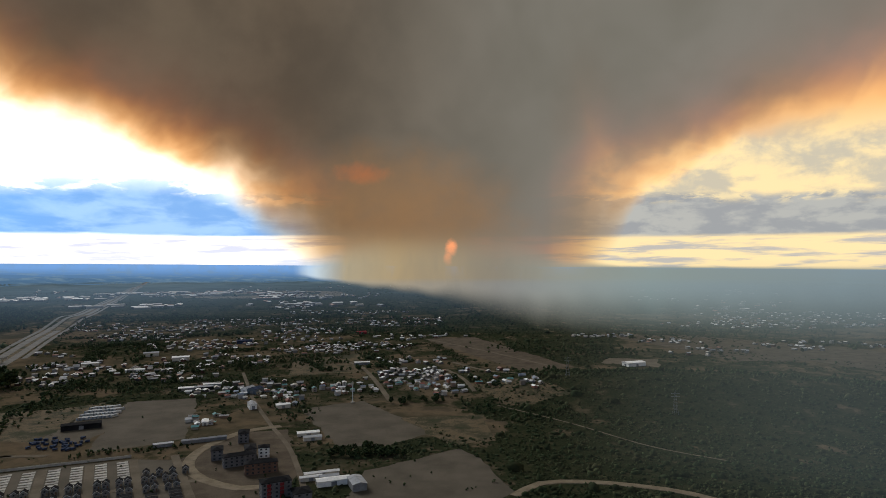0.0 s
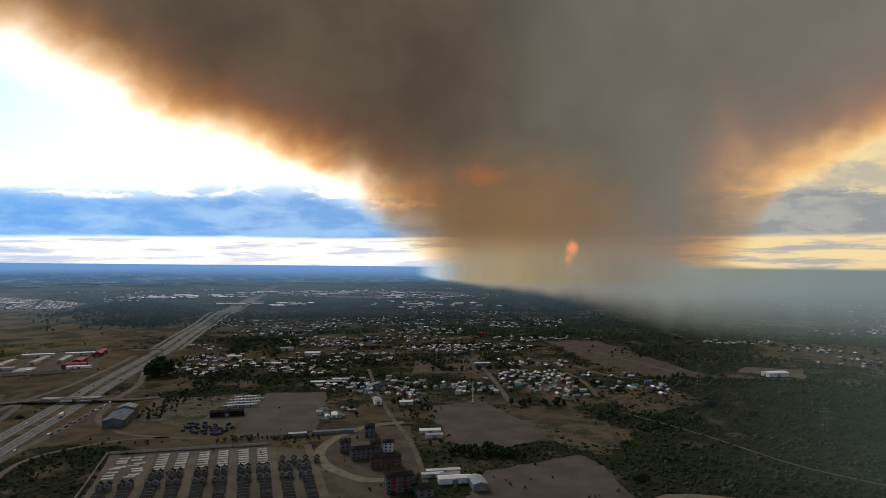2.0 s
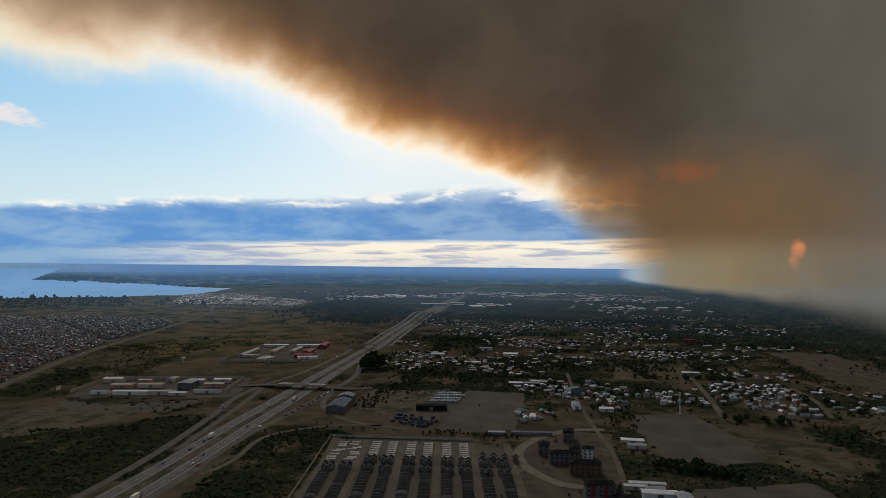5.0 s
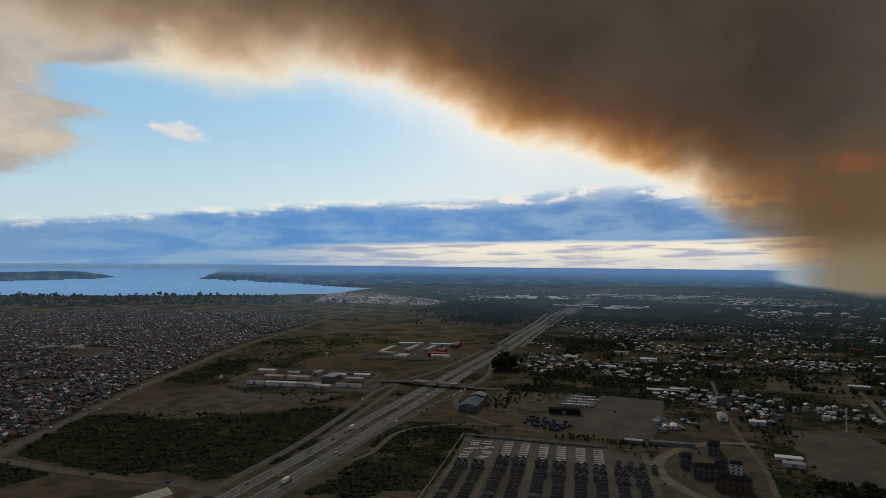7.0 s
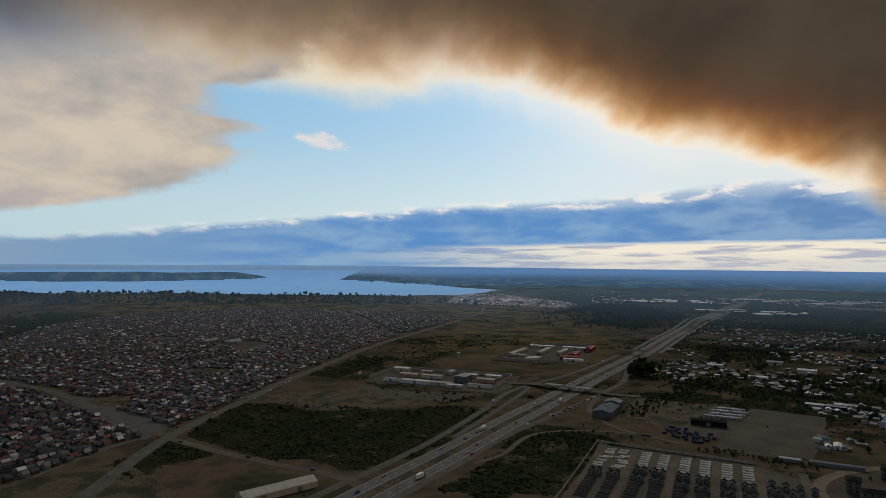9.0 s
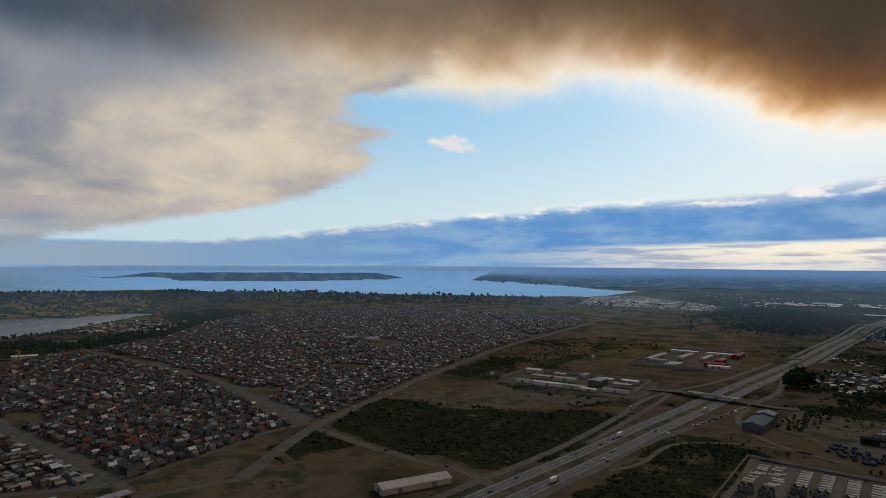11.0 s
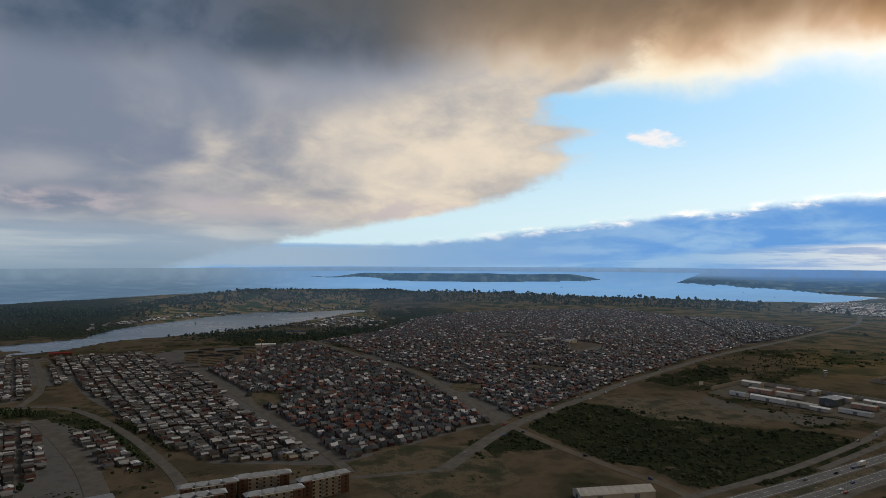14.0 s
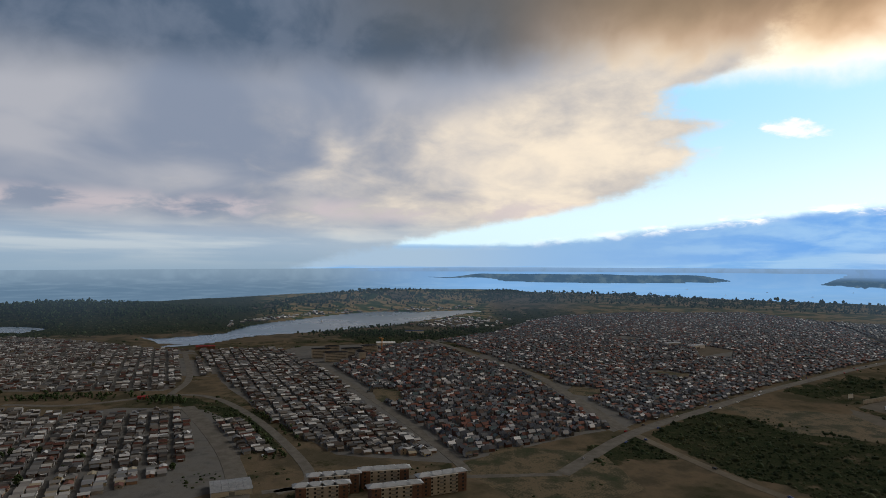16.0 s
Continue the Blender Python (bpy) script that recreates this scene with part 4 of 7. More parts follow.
patch("field", [(-62, 480), (-27, 507), (11, 535), (31, 508), (49, 437), (10, 380), (-70, 370)], M_GRAVEL, "bare grey lot marked with vehicle tracks")
patch("field", [(-41, 1306), (67, 1323), (199, 949), (119, 902)], M_DIRT, "long brown ploughed strip")
patch("field", [(-50, 643), (39, 653), (48, 560), (7, 544)], M_DRY, "rust-brown dry grass slope", clear=False)
patch("field", [(32, 784), (105, 800), (150, 718), (72, 685)], M_DRY, "rust-brown dry grass slope", clear=False)
patch("field", [(-776, 279), (-737, 420), (-629, 447), (-616, 392), (-646, 304)], M_DRY, "dry brown grass field", clear=False)
patch("field", [(-243, 1012), (-145, 1105), (-119, 906), (-221, 886)], M_DRY, "dry brown paddock")
patch("field", [(-479, 673), (-419, 685), (-385, 726), (-349, 560), (-440, 560)], M_DRY, "dry grass field beside the shed", clear=False)
patch("field", [(-506, -27), (-575, 21), (-565, 101), (-470, 118), (-420, 40)], M_DRY, "dry worn grass common", clear=False)
patch("field", [(-215, 507), (-197, 585), (-150, 600), (-109, 473), (-120, 400), (-190, 400)], M_DIRT, "churned earth of a building site")

patch("estate_streets", [(-635, 125), (-740, 215), (-905, 365), (-1190, 690), (-1500, 1110), (-1930, 1190), (-2400, 1000), (-2380, 560), (-2200, 250), (-1600, 10), (-1440, -120)], M_STREET, "worn street and yard surfaces between estate houses", 0.1, "street", clear=False, step=25)
patch("estate_streets", [(-640, 120), (-985, 35), (-1400, -150), (-1250, -420), (-1200, -570), (-900, -400), (-690, -255), (-535, -130), (-520, -30)], M_STREET, "worn street and yard surfaces between small houses", 0.1, "street", clear=False, step=25)
patch("estate_streets", [(-790, -420), (-930, -410), (-1190, -575), (-1270, -790), (-1350, -1090), (-900, -1010), (-760, -650)], M_STREET, "worn street and yard surfaces between small houses", 0.1, "street", clear=False, step=25)
patch("estate_streets", [(-455, -180), (-540, -215), (-640, -265), (-690, -320), (-690, -420), (-640, -480), (-690, -630), (-300, -650), (-280, -320)], M_STREET, "worn street surfaces between terraced houses", 0.1, "street", clear=False, step=25)
for pts, w in (([(-1455, -140), (-1200, -30), (-990, 68), (-800, 112), (-645, 140)], 14), ([(-1080, -300), (-1004, -262), (-696, -104), (-535, -28), (-500, -15)], 9),
               ([(-690, -560), (-697, -478), (-763, -398), (-752, -335), (-657, -248), (-539, -168), (-469, -133), (-440, -150)], 9), ([(-703, -346), (-620, -285), (-534, -227), (-464, -188), (-420, -170)], 16),
               ([(-500, 60), (-490, 0), (-480, -70), (-440, -160)], 7), ([(-763, -398), (-900, -440), (-1200, -600)], 9)):
    ribbon("estate_road", spline(pts), w, M_OLD_ASPHALT, 0.22, "worn asphalt street through the housing estate")

patch("field", [(338, 1399), (419, 1164), (467, 997), (592, 995), (640, 892), (800, 900), (760, 1150), (560, 1350)], M_DIRT, "brown bare fields beyond the ridge", clear=False, step=20)
patch("field", [(250, 985), (275, 1040), (350, 1020), (330, 940)], M_PALE_DIRT, "cleared plot round the white warehouse")

patch("field", [(-1310, 426), (-1371, 478), (-1309, 512), (-1192, 452), (-1201, 400)], M_DIRT, "bare brown playing field in the estate", 0.2)
patch("field", [(-885, 118), (-860, 160), (-803, 145), (-827, 105)], M_DRY, "dry grass plot between estate houses", 0.2)
patch("field", [(-831, -152), (-838, -118), (-757, -98), (-750, -132)], M_DRY, "dry grass plot between estate houses", 0.2)
patch("field", [(-1560, 300), (-1600, 350), (-1530, 380), (-1490, 330)], M_DIRT, "bare brown plot between estate houses", 0.2)
patch("field", [(-1000, 250), (-1040, 280), (-1000, 330), (-955, 300)], M_DRY, "dry grass plot between estate houses", 0.2)

# ---- towns ----
TOWN_TURN = 28.0


def scatter_rows(poly, turn, period, lot, street=8.0, block=95.0, gap=9.0, seed=1, fill=0.95):
    """Places of houses in back-to-back rows along streets inside a polygon: x, y, facing."""
    r = np.random.RandomState(seed)
    c, s = math.cos(radians(turn)), math.sin(radians(turn))
    p = np.array(poly)
    u0, v0 = (p @ [c, s]), (p @ [-s, c])
    out = []
    row = (period - street) / 2
    for v in np.arange(v0.min(), v0.max(), period):
        for side in (0, 1):
            for u in np.arange(u0.min(), u0.max(), lot):
                if (u - u0.min()) % block < gap or r.rand() > fill:
                    continue
                uu, vv = u + r.uniform(-0.6, 0.6), v + street / 2 + row * (0.45 if side == 0 else 1.55) + r.uniform(-0.8, 0.8)
                out.append((uu * c - vv * s, uu * s + vv * c, turn + 180 * side))
    out = np.array(out)
    ok = inside(poly, out[:, 0], out[:, 1])
    for line, w in ROADS:
        ok &= near_line(line, out[:, 0], out[:, 1]) > w + 5
    for q in CLEAR:
        ok &= ~inside(q, out[:, 0], out[:, 1])
    return out[ok]


def house_rows(name, spots, w, l, h, r, roofs, label, seed=2, sheds=0.6):
    """Many small houses joined: walls and roofs as two meshes of one thing."""
    rs = np.random.RandomState(seed)
    root = thing(name, label, "houses", kind="stuff")
    a, b = Shape(), Shape()
    spots = np.asarray(spots)
    heights = land_height(spots[:, 0], spots[:, 1])
    for (x, y, t), z in zip(spots, heights):
        k = rs.uniform(0.85, 1.2)
        ww, ll, hh, rr = w * k, l * rs.uniform(0.85, 1.25), h * rs.choice([1, 1, 1, 1.7]), r * rs.uniform(0.7, 1.3)
        tt = t + rs.uniform(-2, 2) + (90 if rs.rand() < 0.18 else 0)
        s = float(place(x, y, 0)[0]) / x
        at = tuple(float(q) for q in place(x, y, z))
        a.gable_walls(ww * s, ll * s, hh * s, rr * s, at, tt)
        b.gable_roof(ww * s, ll * s, hh * s, rr * s, 0.35, 0.12, at, tt)
        if rs.rand() < sheds:
            o = rs.choice([-1, 1]) * (ww * 0.5 + 1.4)
            q = (at[0] + o * math.cos(radians(tt)), at[1] + o * math.sin(radians(tt)), at[2])
            a.box(2.0 * s, ll * 0.6 * s, 2.0 * s, q, tt)
            b.box(2.3 * s, ll * 0.7 * s, 0.12, (q[0], q[1], q[2] + 2.02 * s), tt)
    part("walls", a, M_WALLS, root)
    part("roofs", b, roofs, root)
    return root


TOWN_A = [(-655, 165), (-740, 245), (-905, 385), (-1190, 710), (-1280, 815), (-1800, 1005), (-2100, 1090), (-2400, 1000), (-2380, 560), (-2200, 250), (-1990, 140), (-1600, 20), (-1440, -105), (-985, 85)]
TOWN_B = [(-650, 125), (-985, 55), (-1400, -150), (-1290, -215), (-1004, -256), (-696, -97), (-537, -20)]
TOWN_E = [(-540, -38), (-696, -111), (-1004, -268), (-1230, -420), (-1180, -560), (-900, -390), (-770, -300), (-690, -255), (-600, -190), (-540, -130)]
TOWN_C = [(-800, -420), (-930, -420), (-1180, -575), (-1260, -790), (-1340, -1080), (-950, -1000), (-780, -650), (-765, -520)]
TOWN_D = [(-470, -245), (-545, -262), (-690, -330), (-650, -470), (-680, -620), (-420, -620), (-330, -330)]
TOWN_F = [(-525, -165), (-612, -215), (-652, -270), (-640, -290), (-530, -222)]
house_rows("estate_houses", scatter_rows(TOWN_A, TOWN_TURN, 21, 5.6, street=6.5, block=88, gap=7, seed=3), 4.1, 5.4, 2.4, 1.5, M_DARK_ROOFS, "dense dark-roofed small estate houses", 3, 0.8)
house_rows("estate_houses", scatter_rows(TOWN_B, TOWN_TURN, 19.5, 5.4, street=6, block=88, gap=7, seed=4), 4.2, 5.4, 2.9, 2.0, M_DARK_ROOFS, "dense rows of dark-roofed small houses", 4, 0.8)
house_rows("estate_houses", scatter_rows(TOWN_C, TOWN_TURN, 22, 6.0, street=6.5, seed=5), 4.8, 6.2, 2.4, 1.2, M_ROOFS, "rows of grey-roofed small houses", 5, 0.8)
TOWN_G = [(-1295, 835), (-1500, 1130), (-1640, 1260), (-1930, 1200), (-2100, 1105), (-1800, 1022)]
house_rows("estate_houses", scatter_rows(TOWN_G, TOWN_TURN, 24, 8.0, street=7, seed=13), 4.6, 6.0, 3.4, 1.6, M_ROOFS, "even rows of newer grey-roofed estate houses", 13, 0.3)
PALE_ESTATE = [(-2329, 1760), (-3060, 2420), (-2900, 2640), (-1969, 2240), (-1750, 1910), (-2045, 1850)]
house_rows("estate_houses", scatter_rows(PALE_ESTATE, 40, 36, 15, seed=8, fill=0.85), 8, 11, 3.4, 1.6, M_PALE_ROOFS, "distant estate of pale new houses", 8, 0.3)
# ---- village houses, clusters as x, y, half sizes, count ----
CLUSTERS = [(-225, 788, 51, 57, 44), (-276, 789, 46, 51, 28), (-120, 786, 57, 34, 24), (-50, 870, 63, 69, 68), (4, 795, 46, 57, 44), (-655, 1323, 103, 80, 40), (-467, 1210, 103, 80, 52),
            (-321, 1442, 103, 80, 44), (-155, 1179, 103, 69, 48), (-129, 1682, 161, 126, 52), (-506, 1664, 184, 138, 60), (-574, 964, 80, 46, 24), (-545, 850, 57, 46, 24), (-460, 913, 80, 46, 24),
            (-373, 1015, 92, 69, 28), (82, 783, 46, 46, 10), (337, 1346, 69, 34, 14), (460, 1246, 69, 46, 14), (62, 903, 46, 34, 12), (-233, 1142, 80, 57, 28), (-250, 634, 34, 34, 14),
            (-829, 1558, 138, 103, 24), (700, 1180, 138, 69, 20), (850, 1574, 299, 103, 80), (1050, 1800, 345, 138, 80), (461, 1091, 69, 46, 10), (-700, 1080, 60, 40, 8), (-330, 1290, 120, 60, 26), (-60, 1330, 110, 60, 18), (-620, 1480, 130, 70, 24), (-300, 1980, 200, 90, 30), (-50, 1010, 70, 40, 12), (-380, 880, 60, 40, 16), (-190, 720, 30, 40, 9), (-640, 870, 40, 50, 10)]
rs = np.random.RandomState(9)
spots = []
for cx, cy, rx, ry, n in CLUSTERS:
    for i in range(int(n * 1.6)):
        a, q = rs.uniform(0, 6.28), math.sqrt(rs.uniform())
        spots.append((cx + rx * q * math.cos(a), cy + ry * q * math.sin(a), rs.choice([0, 90]) + rs.uniform(-15, 15) + 20))
spots = np.array(spots)
ok = np.ones(len(spots), bool)
for line, w in ROADS:
    ok &= near_line(line, spots[:, 0], spots[:, 1]) > w + 5
for q in CLEAR:
    ok &= ~inside(q, spots[:, 0], spots[:, 1])
VILLAGE = spots[ok]

patch("pasture", [(-2500, -720), (-2620, -800), (-2700, -700), (-2600, -640)], M_DRY, "ochre pasture on the hill across the estuary", 5.0, clear=False, step=40)
patch("pasture", [(-2750, -420), (-2900, -480), (-2950, -380), (-2800, -340)], M_DRY, "ochre pasture on the hill across the estuary", 5.0, clear=False, step=40)
patch("pasture", [(-2250, -860), (-2340, -930), (-2420, -860), (-2330, -800)], M_DRY, "ochre pasture on the hill across the estuary", 5.0, clear=False, step=40)

r3 = np.random.RandomState(18)
bank = []
for q in r3.uniform(91, 113, 150):  # far bank of the estuary
    e = np.interp(q, [86, 90, 92, 98, 106, 112, 116], [3.6, 3.6, 3.62, 3.85, 4.15, 4.85, 5.65]) - abs(r3.normal(0.08, 0.12))
    d = EYE / math.tan(radians(e))
    bank.append((-d * math.sin(radians(q)), d * math.cos(radians(q)), r3.uniform(0, 180)))
for q, e in zip(r3.normal(92.5, 2.2, 110), r3.uniform(4.3, 5.2, 110)):  # near bank
    d = EYE / math.tan(radians(e))
    bank.append((-d * math.sin(radians(q)), d * math.cos(radians(q)), r3.uniform(0, 180)))
for q, e in zip(r3.uniform(63, 85, 90), r3.uniform(2.55, 3.0, 90)):  # along the bluff
    d = EYE / math.tan(radians(e))
    bank.append((-d * math.sin(radians(q)), d * math.cos(radians(q)), r3.uniform(0, 180)))
bank = np.array(bank)
bank = bank[water_at(bank[:, 0], bank[:, 1]) < 0.05]
house_rows("waterside_houses", bank, 7, 10, 3.2, 1.8, M_PALE_ROOFS, "small pale houses strung along the water", 19)

# far works and sheds
FAR_SHEDS = [(-1730, 2816, 208, 96, 25), (-1889, 2647, 182, 80, 21), (-1314, 3283, 208, 192, 32), (-949, 3186, 286, 192, 39), (-1157, 2271, 182, 96, 14), (-661, 2870, 208, 144, 18), (-1553, 3192, 156, 160, 21), (-2334, 2099, 182, 96, 18), (-397, 2368, 195, 96, 14)]
a, b = Shape(), Shape()
for cx, cy, rx, ry, n in FAR_SHEDS:
    for i in range(n):
        x, y = cx + rs.uniform(-rx, rx), cy + rs.uniform(-ry, ry)
        w, l, h = rs.uniform(12, 26), rs.uniform(25, 70), rs.uniform(5, 9)
        at = tuple(float(q) for q in place(x, y, float(land_height(np.array(x), np.array(y)))))
        s = at[0] / x
        t = rs.choice([20, 110]) + rs.uniform(-6, 6)
        a.gable_walls(w * s, l * s, h * s, 2 * s, at, t)
        b.gable_roof(w * s, l * s, h * s, 2 * s, 0.5, 0.3, at, t)
r2 = np.random.RandomState(15)
heart = np.concatenate([np.stack([r2.uniform(2, 44, 16), r2.uniform(2.0, 4.0, 16)], 1), np.stack([r2.uniform(-36, -10, 7), r2.uniform(2.4, 4.6, 7)], 1)])
pick = heart[r2.randint(0, len(heart), 300)]
a2 = np.radians(pick[:, 0] + r2.normal(0, 1.3, 300))
d2 = EYE / np.tan(np.radians(pick[:, 1] + r2.normal(0, 0.13, 300)))
house_rows("far_houses", [(-d * math.sin(q), d * math.cos(q), r2.uniform(0, 180)) for q, d in zip(a2, d2)], 9, 16, 3.5, 1.8, M_PALE_ROOFS, "scattered distant houses with pale roofs", 16)
root = thing("works_sheds", "distant pale industrial sheds beside the highway", "sheds", kind="stuff")
part("walls", a, M_WALLS, root)
part("roofs", b, M_PALE_ROOFS, root)


# ---- single buildings ----
M_WALL1 = palette("plaster_walls", [(0.2592, 0.2448, 0.2232), (0.216, 0.1872, 0.1512), (0.3312, 0.324, 0.3096), (0.2304, 0.1584, 0.1152), (0.2016, 0.216, 0.2304), (0.396, 0.36, 0.2592), (0.252, 0.1224, 0.0864)], vary="object")
M_ROOF1 = palette("sheet_metal_roofs", [(0.405, 0.405, 0.396), (0.612, 0.612, 0.603), (0.27, 0.261, 0.252), (0.702, 0.702, 0.693), (0.162, 0.153, 0.144), (0.216, 0.09, 0.072), (0.342, 0.351, 0.36), (0.18, 0.216, 0.27), (0.504, 0.495, 0.477), (0.108, 0.234, 0.234)], 0.7, vary="object")
M_GREY_ROOF1 = palette("weathered_roofs", [(0.1836, 0.1775, 0.1714), (0.2570, 0.2509, 0.2417), (0.1224, 0.1194, 0.1133), (0.3366, 0.3366, 0.3305), (0.2020, 0.1927, 0.1775), (0.1224, 0.0612, 0.0490), (0.1591, 0.1652, 0.1744), (0.2203, 0.1897, 0.1346)], 0.7, vary="object")
M_SLATE = surface("dark_slate", [(0.0080, 0.0085, 0.0101), (0.0202, 0.0206, 0.0222)], 4.0, 0.92, 0.4, vary="object", amount=0.25)
M_GLASS = surface("window_glass", [(0.02, 0.025, 0.03), (0.05, 0.055, 0.06)], 1.0, 0.15, 0.3)
M_DOOR = surface("door_paint", [(0.12, 0.08, 0.05), (0.2, 0.14, 0.09)], 1.0, 0.7, 0.2, vary="object")
M_BEIGE = surface("beige_render", [(0.29, 0.268, 0.23), (0.38, 0.352, 0.305)], 5.0, 0.85, 0.4)
M_BROWN = surface("brown_brick", [(0.1014, 0.0624, 0.0468), (0.1560, 0.0975, 0.0741)], 3.0, 0.85, 0.3)
M_PALE_METAL = surface("pale_sheet_metal", [(0.2480, 0.2604, 0.2728), (0.3472, 0.3596, 0.3720)], 5.0, 0.7, 0.5)
M_WHITE = surface("white_sheet", [(0.6, 0.6, 0.58), (0.76, 0.76, 0.74)], 4.0, 0.55, 0.4, vary="object", amount=0.12)
M_CREAM = surface("cream_sheet", [(0.38, 0.36, 0.31), (0.5, 0.475, 0.42)], 6.0, 0.75, 0.5)
M_BLUE = surface("blue_sheet", [(0.02, 0.03, 0.055), (0.045, 0.06, 0.1)], 3.0, 0.95, 0.4)
M_RED = surface("red_sheet", [(0.1680, 0.0210, 0.0240), (0.2400, 0.0420, 0.0420)], 5.0, 0.6, 0.4)
M_STEEL = surface("grey_steel", [(0.14, 0.145, 0.15), (0.22, 0.225, 0.23)], 3.0, 0.6, 0.3)
M_TYRE = surface("tyre_rubber", [(0.02, 0.02, 0.02), (0.035, 0.035, 0.035)], 0.4, 0.9, 0.1)
M_CARS = palette("car_paint", [(0.75, 0.75, 0.74), (0.55, 0.56, 0.57), (0.04, 0.04, 0.045), (0.7, 0.7, 0.69), (0.22, 0.22, 0.23), (0.3, 0.03, 0.03), (0.05, 0.08, 0.2)], 0.3, grain=0.03, vary="object")


def level(x, y):
    return float(land_height(np.array([float(x)]), np.array([float(y)]))[0])


def house(w, l, h, r, roof, hip=False, porch=False, storeys=1):
    """A small house about the origin: walls, roof, door, windows."""
    ob = thing("house", "small house with a sheet roof and plain walls", "house", "houses of the settlement")
    if hip:
        part("wall", Shape().box(w, l, h), M_WALL1, ob)
        part("roof", Shape().hip_roof(w, l, h, r), roof, ob)
    else:
        part("wall", Shape().gable_walls(w, l, h, r), M_WALL1, ob)
        part("roof", Shape().gable_roof(w, l, h, r), roof, ob)
    part("door", Shape().box(0.12, 0.95, 2.05, (w / 2 + 0.03, -l * 0.1, 0)), M_DOOR, ob)
    for k in range(storeys):
        part("window", Shape().box(0.1, 1.3, 1.1, (w / 2 + 0.03, l * 0.28, 1.0 + 2.5 * k)), M_GLASS, ob)
        part("window", Shape().box(1.2, 0.1, 1.1, (0, -l / 2 - 0.03, 1.0 + 2.5 * k)), M_GLASS, ob)
    if porch:
        lean = part("porch", Shape().box(2.6, l * 0.7, 0.14, (w / 2 + 1.4, 0, 2.2)), roof, ob, "lean-to porch roof")
        for s in (-1, 1):
            part("post", Shape().box(0.12, 0.12, 2.2, (w / 2 + 2.5, s * l * 0.3, 0)), M_DOOR, lean)
    return ob


KINDS = [house(4.8, 6.4, 2.5, 1.2, M_ROOF1, porch=True), house(4.8, 5.6, 2.5, 1.4, M_ROOF1), house(5.2, 8, 2.6, 1.2, M_ROOF1, porch=True), house(5, 6.4, 2.4, 1.4, M_ROOF1, True), house(5.2, 6, 4.8, 1.3, M_ROOF1, storeys=2), house(4.2, 9, 2.4, 0.9, M_ROOF1)]
rs = np.random.RandomState(31)
VILLAGE = VILLAGE[np.argsort(np.hypot(VILLAGE[:, 0], VILLAGE[:, 1]))]
VZ = land_height(VILLAGE[:, 0], VILLAGE[:, 1])
placed, farther = [], []
for (x, y, t), z in zip(VILLAGE, VZ):
    if any((x - u) ** 2 + (y - v) ** 2 < 62 for u, v in placed):
        continue
    placed.append((x, y))
    n = len(placed) - 1
    if n >= 108:
        farther.append((x, y, t))
        continue
    m = pose(x, y, z - 0.05, 0, 0, t)
    if n < len(KINDS):
        KINDS[n].matrix_basis = m
    else:
        copy_thing(KINDS[rs.randint(len(KINDS))], m)

house_rows("village_houses", farther, 5.0, 7.0, 2.6, 1.2, M_PALE_ROOFS, "scattered small houses with pale sheet roofs", 9)

# terraced houses of the nearest estates
ROWS_NEAR = [house(5.4, 6.4, 2.4, 1.0, M_GREY_ROOF1), house(5.2, 5.8, 2.4, 1.3, M_GREY_ROOF1, porch=True), house(5.6, 7.2, 2.5, 0.9, M_GREY_ROOF1), house(5.2, 6, 4.6, 1.2, M_GREY_ROOF1, storeys=2)]
for ob in ROWS_NEAR:
    tagged(ob, "terraced house with a weathered grey sheet roof", "house", "houses of the estate")
near = np.concatenate([scatter_rows(TOWN_D, TOWN_TURN, 21, 5.9, street=6.5, block=110, seed=6, fill=0.99), scatter_rows(TOWN_F, TOWN_TURN + 6, 18, 6.2, street=4, block=200, seed=7), scatter_rows(TOWN_E, TOWN_TURN, 18, 6.0, street=5.5, block=85, gap=7, seed=9, fill=0.98)])
order = np.argsort(np.hypot(near[:, 0], near[:, 1]))
near, rest = near[order[:190]], near[order[190:]]
for n, (x, y, t) in enumerate(near):
    m = pose(x, y, level(x, y) - 0.05, 0, 0, t + rs.uniform(-2, 2) + 90 * (rs.rand() < 0.2))
    if n < len(ROWS_NEAR):
        ROWS_NEAR[n].matrix_basis = m
    else:
        copy_thing(ROWS_NEAR[rs.choice(4, p=[0.35, 0.3, 0.3, 0.05])], m)
house_rows("estate_houses", rest, 5.2, 6.2, 2.5, 1.1, M_ROOFS, "rows of grey-roofed small houses", 10, 0.8)


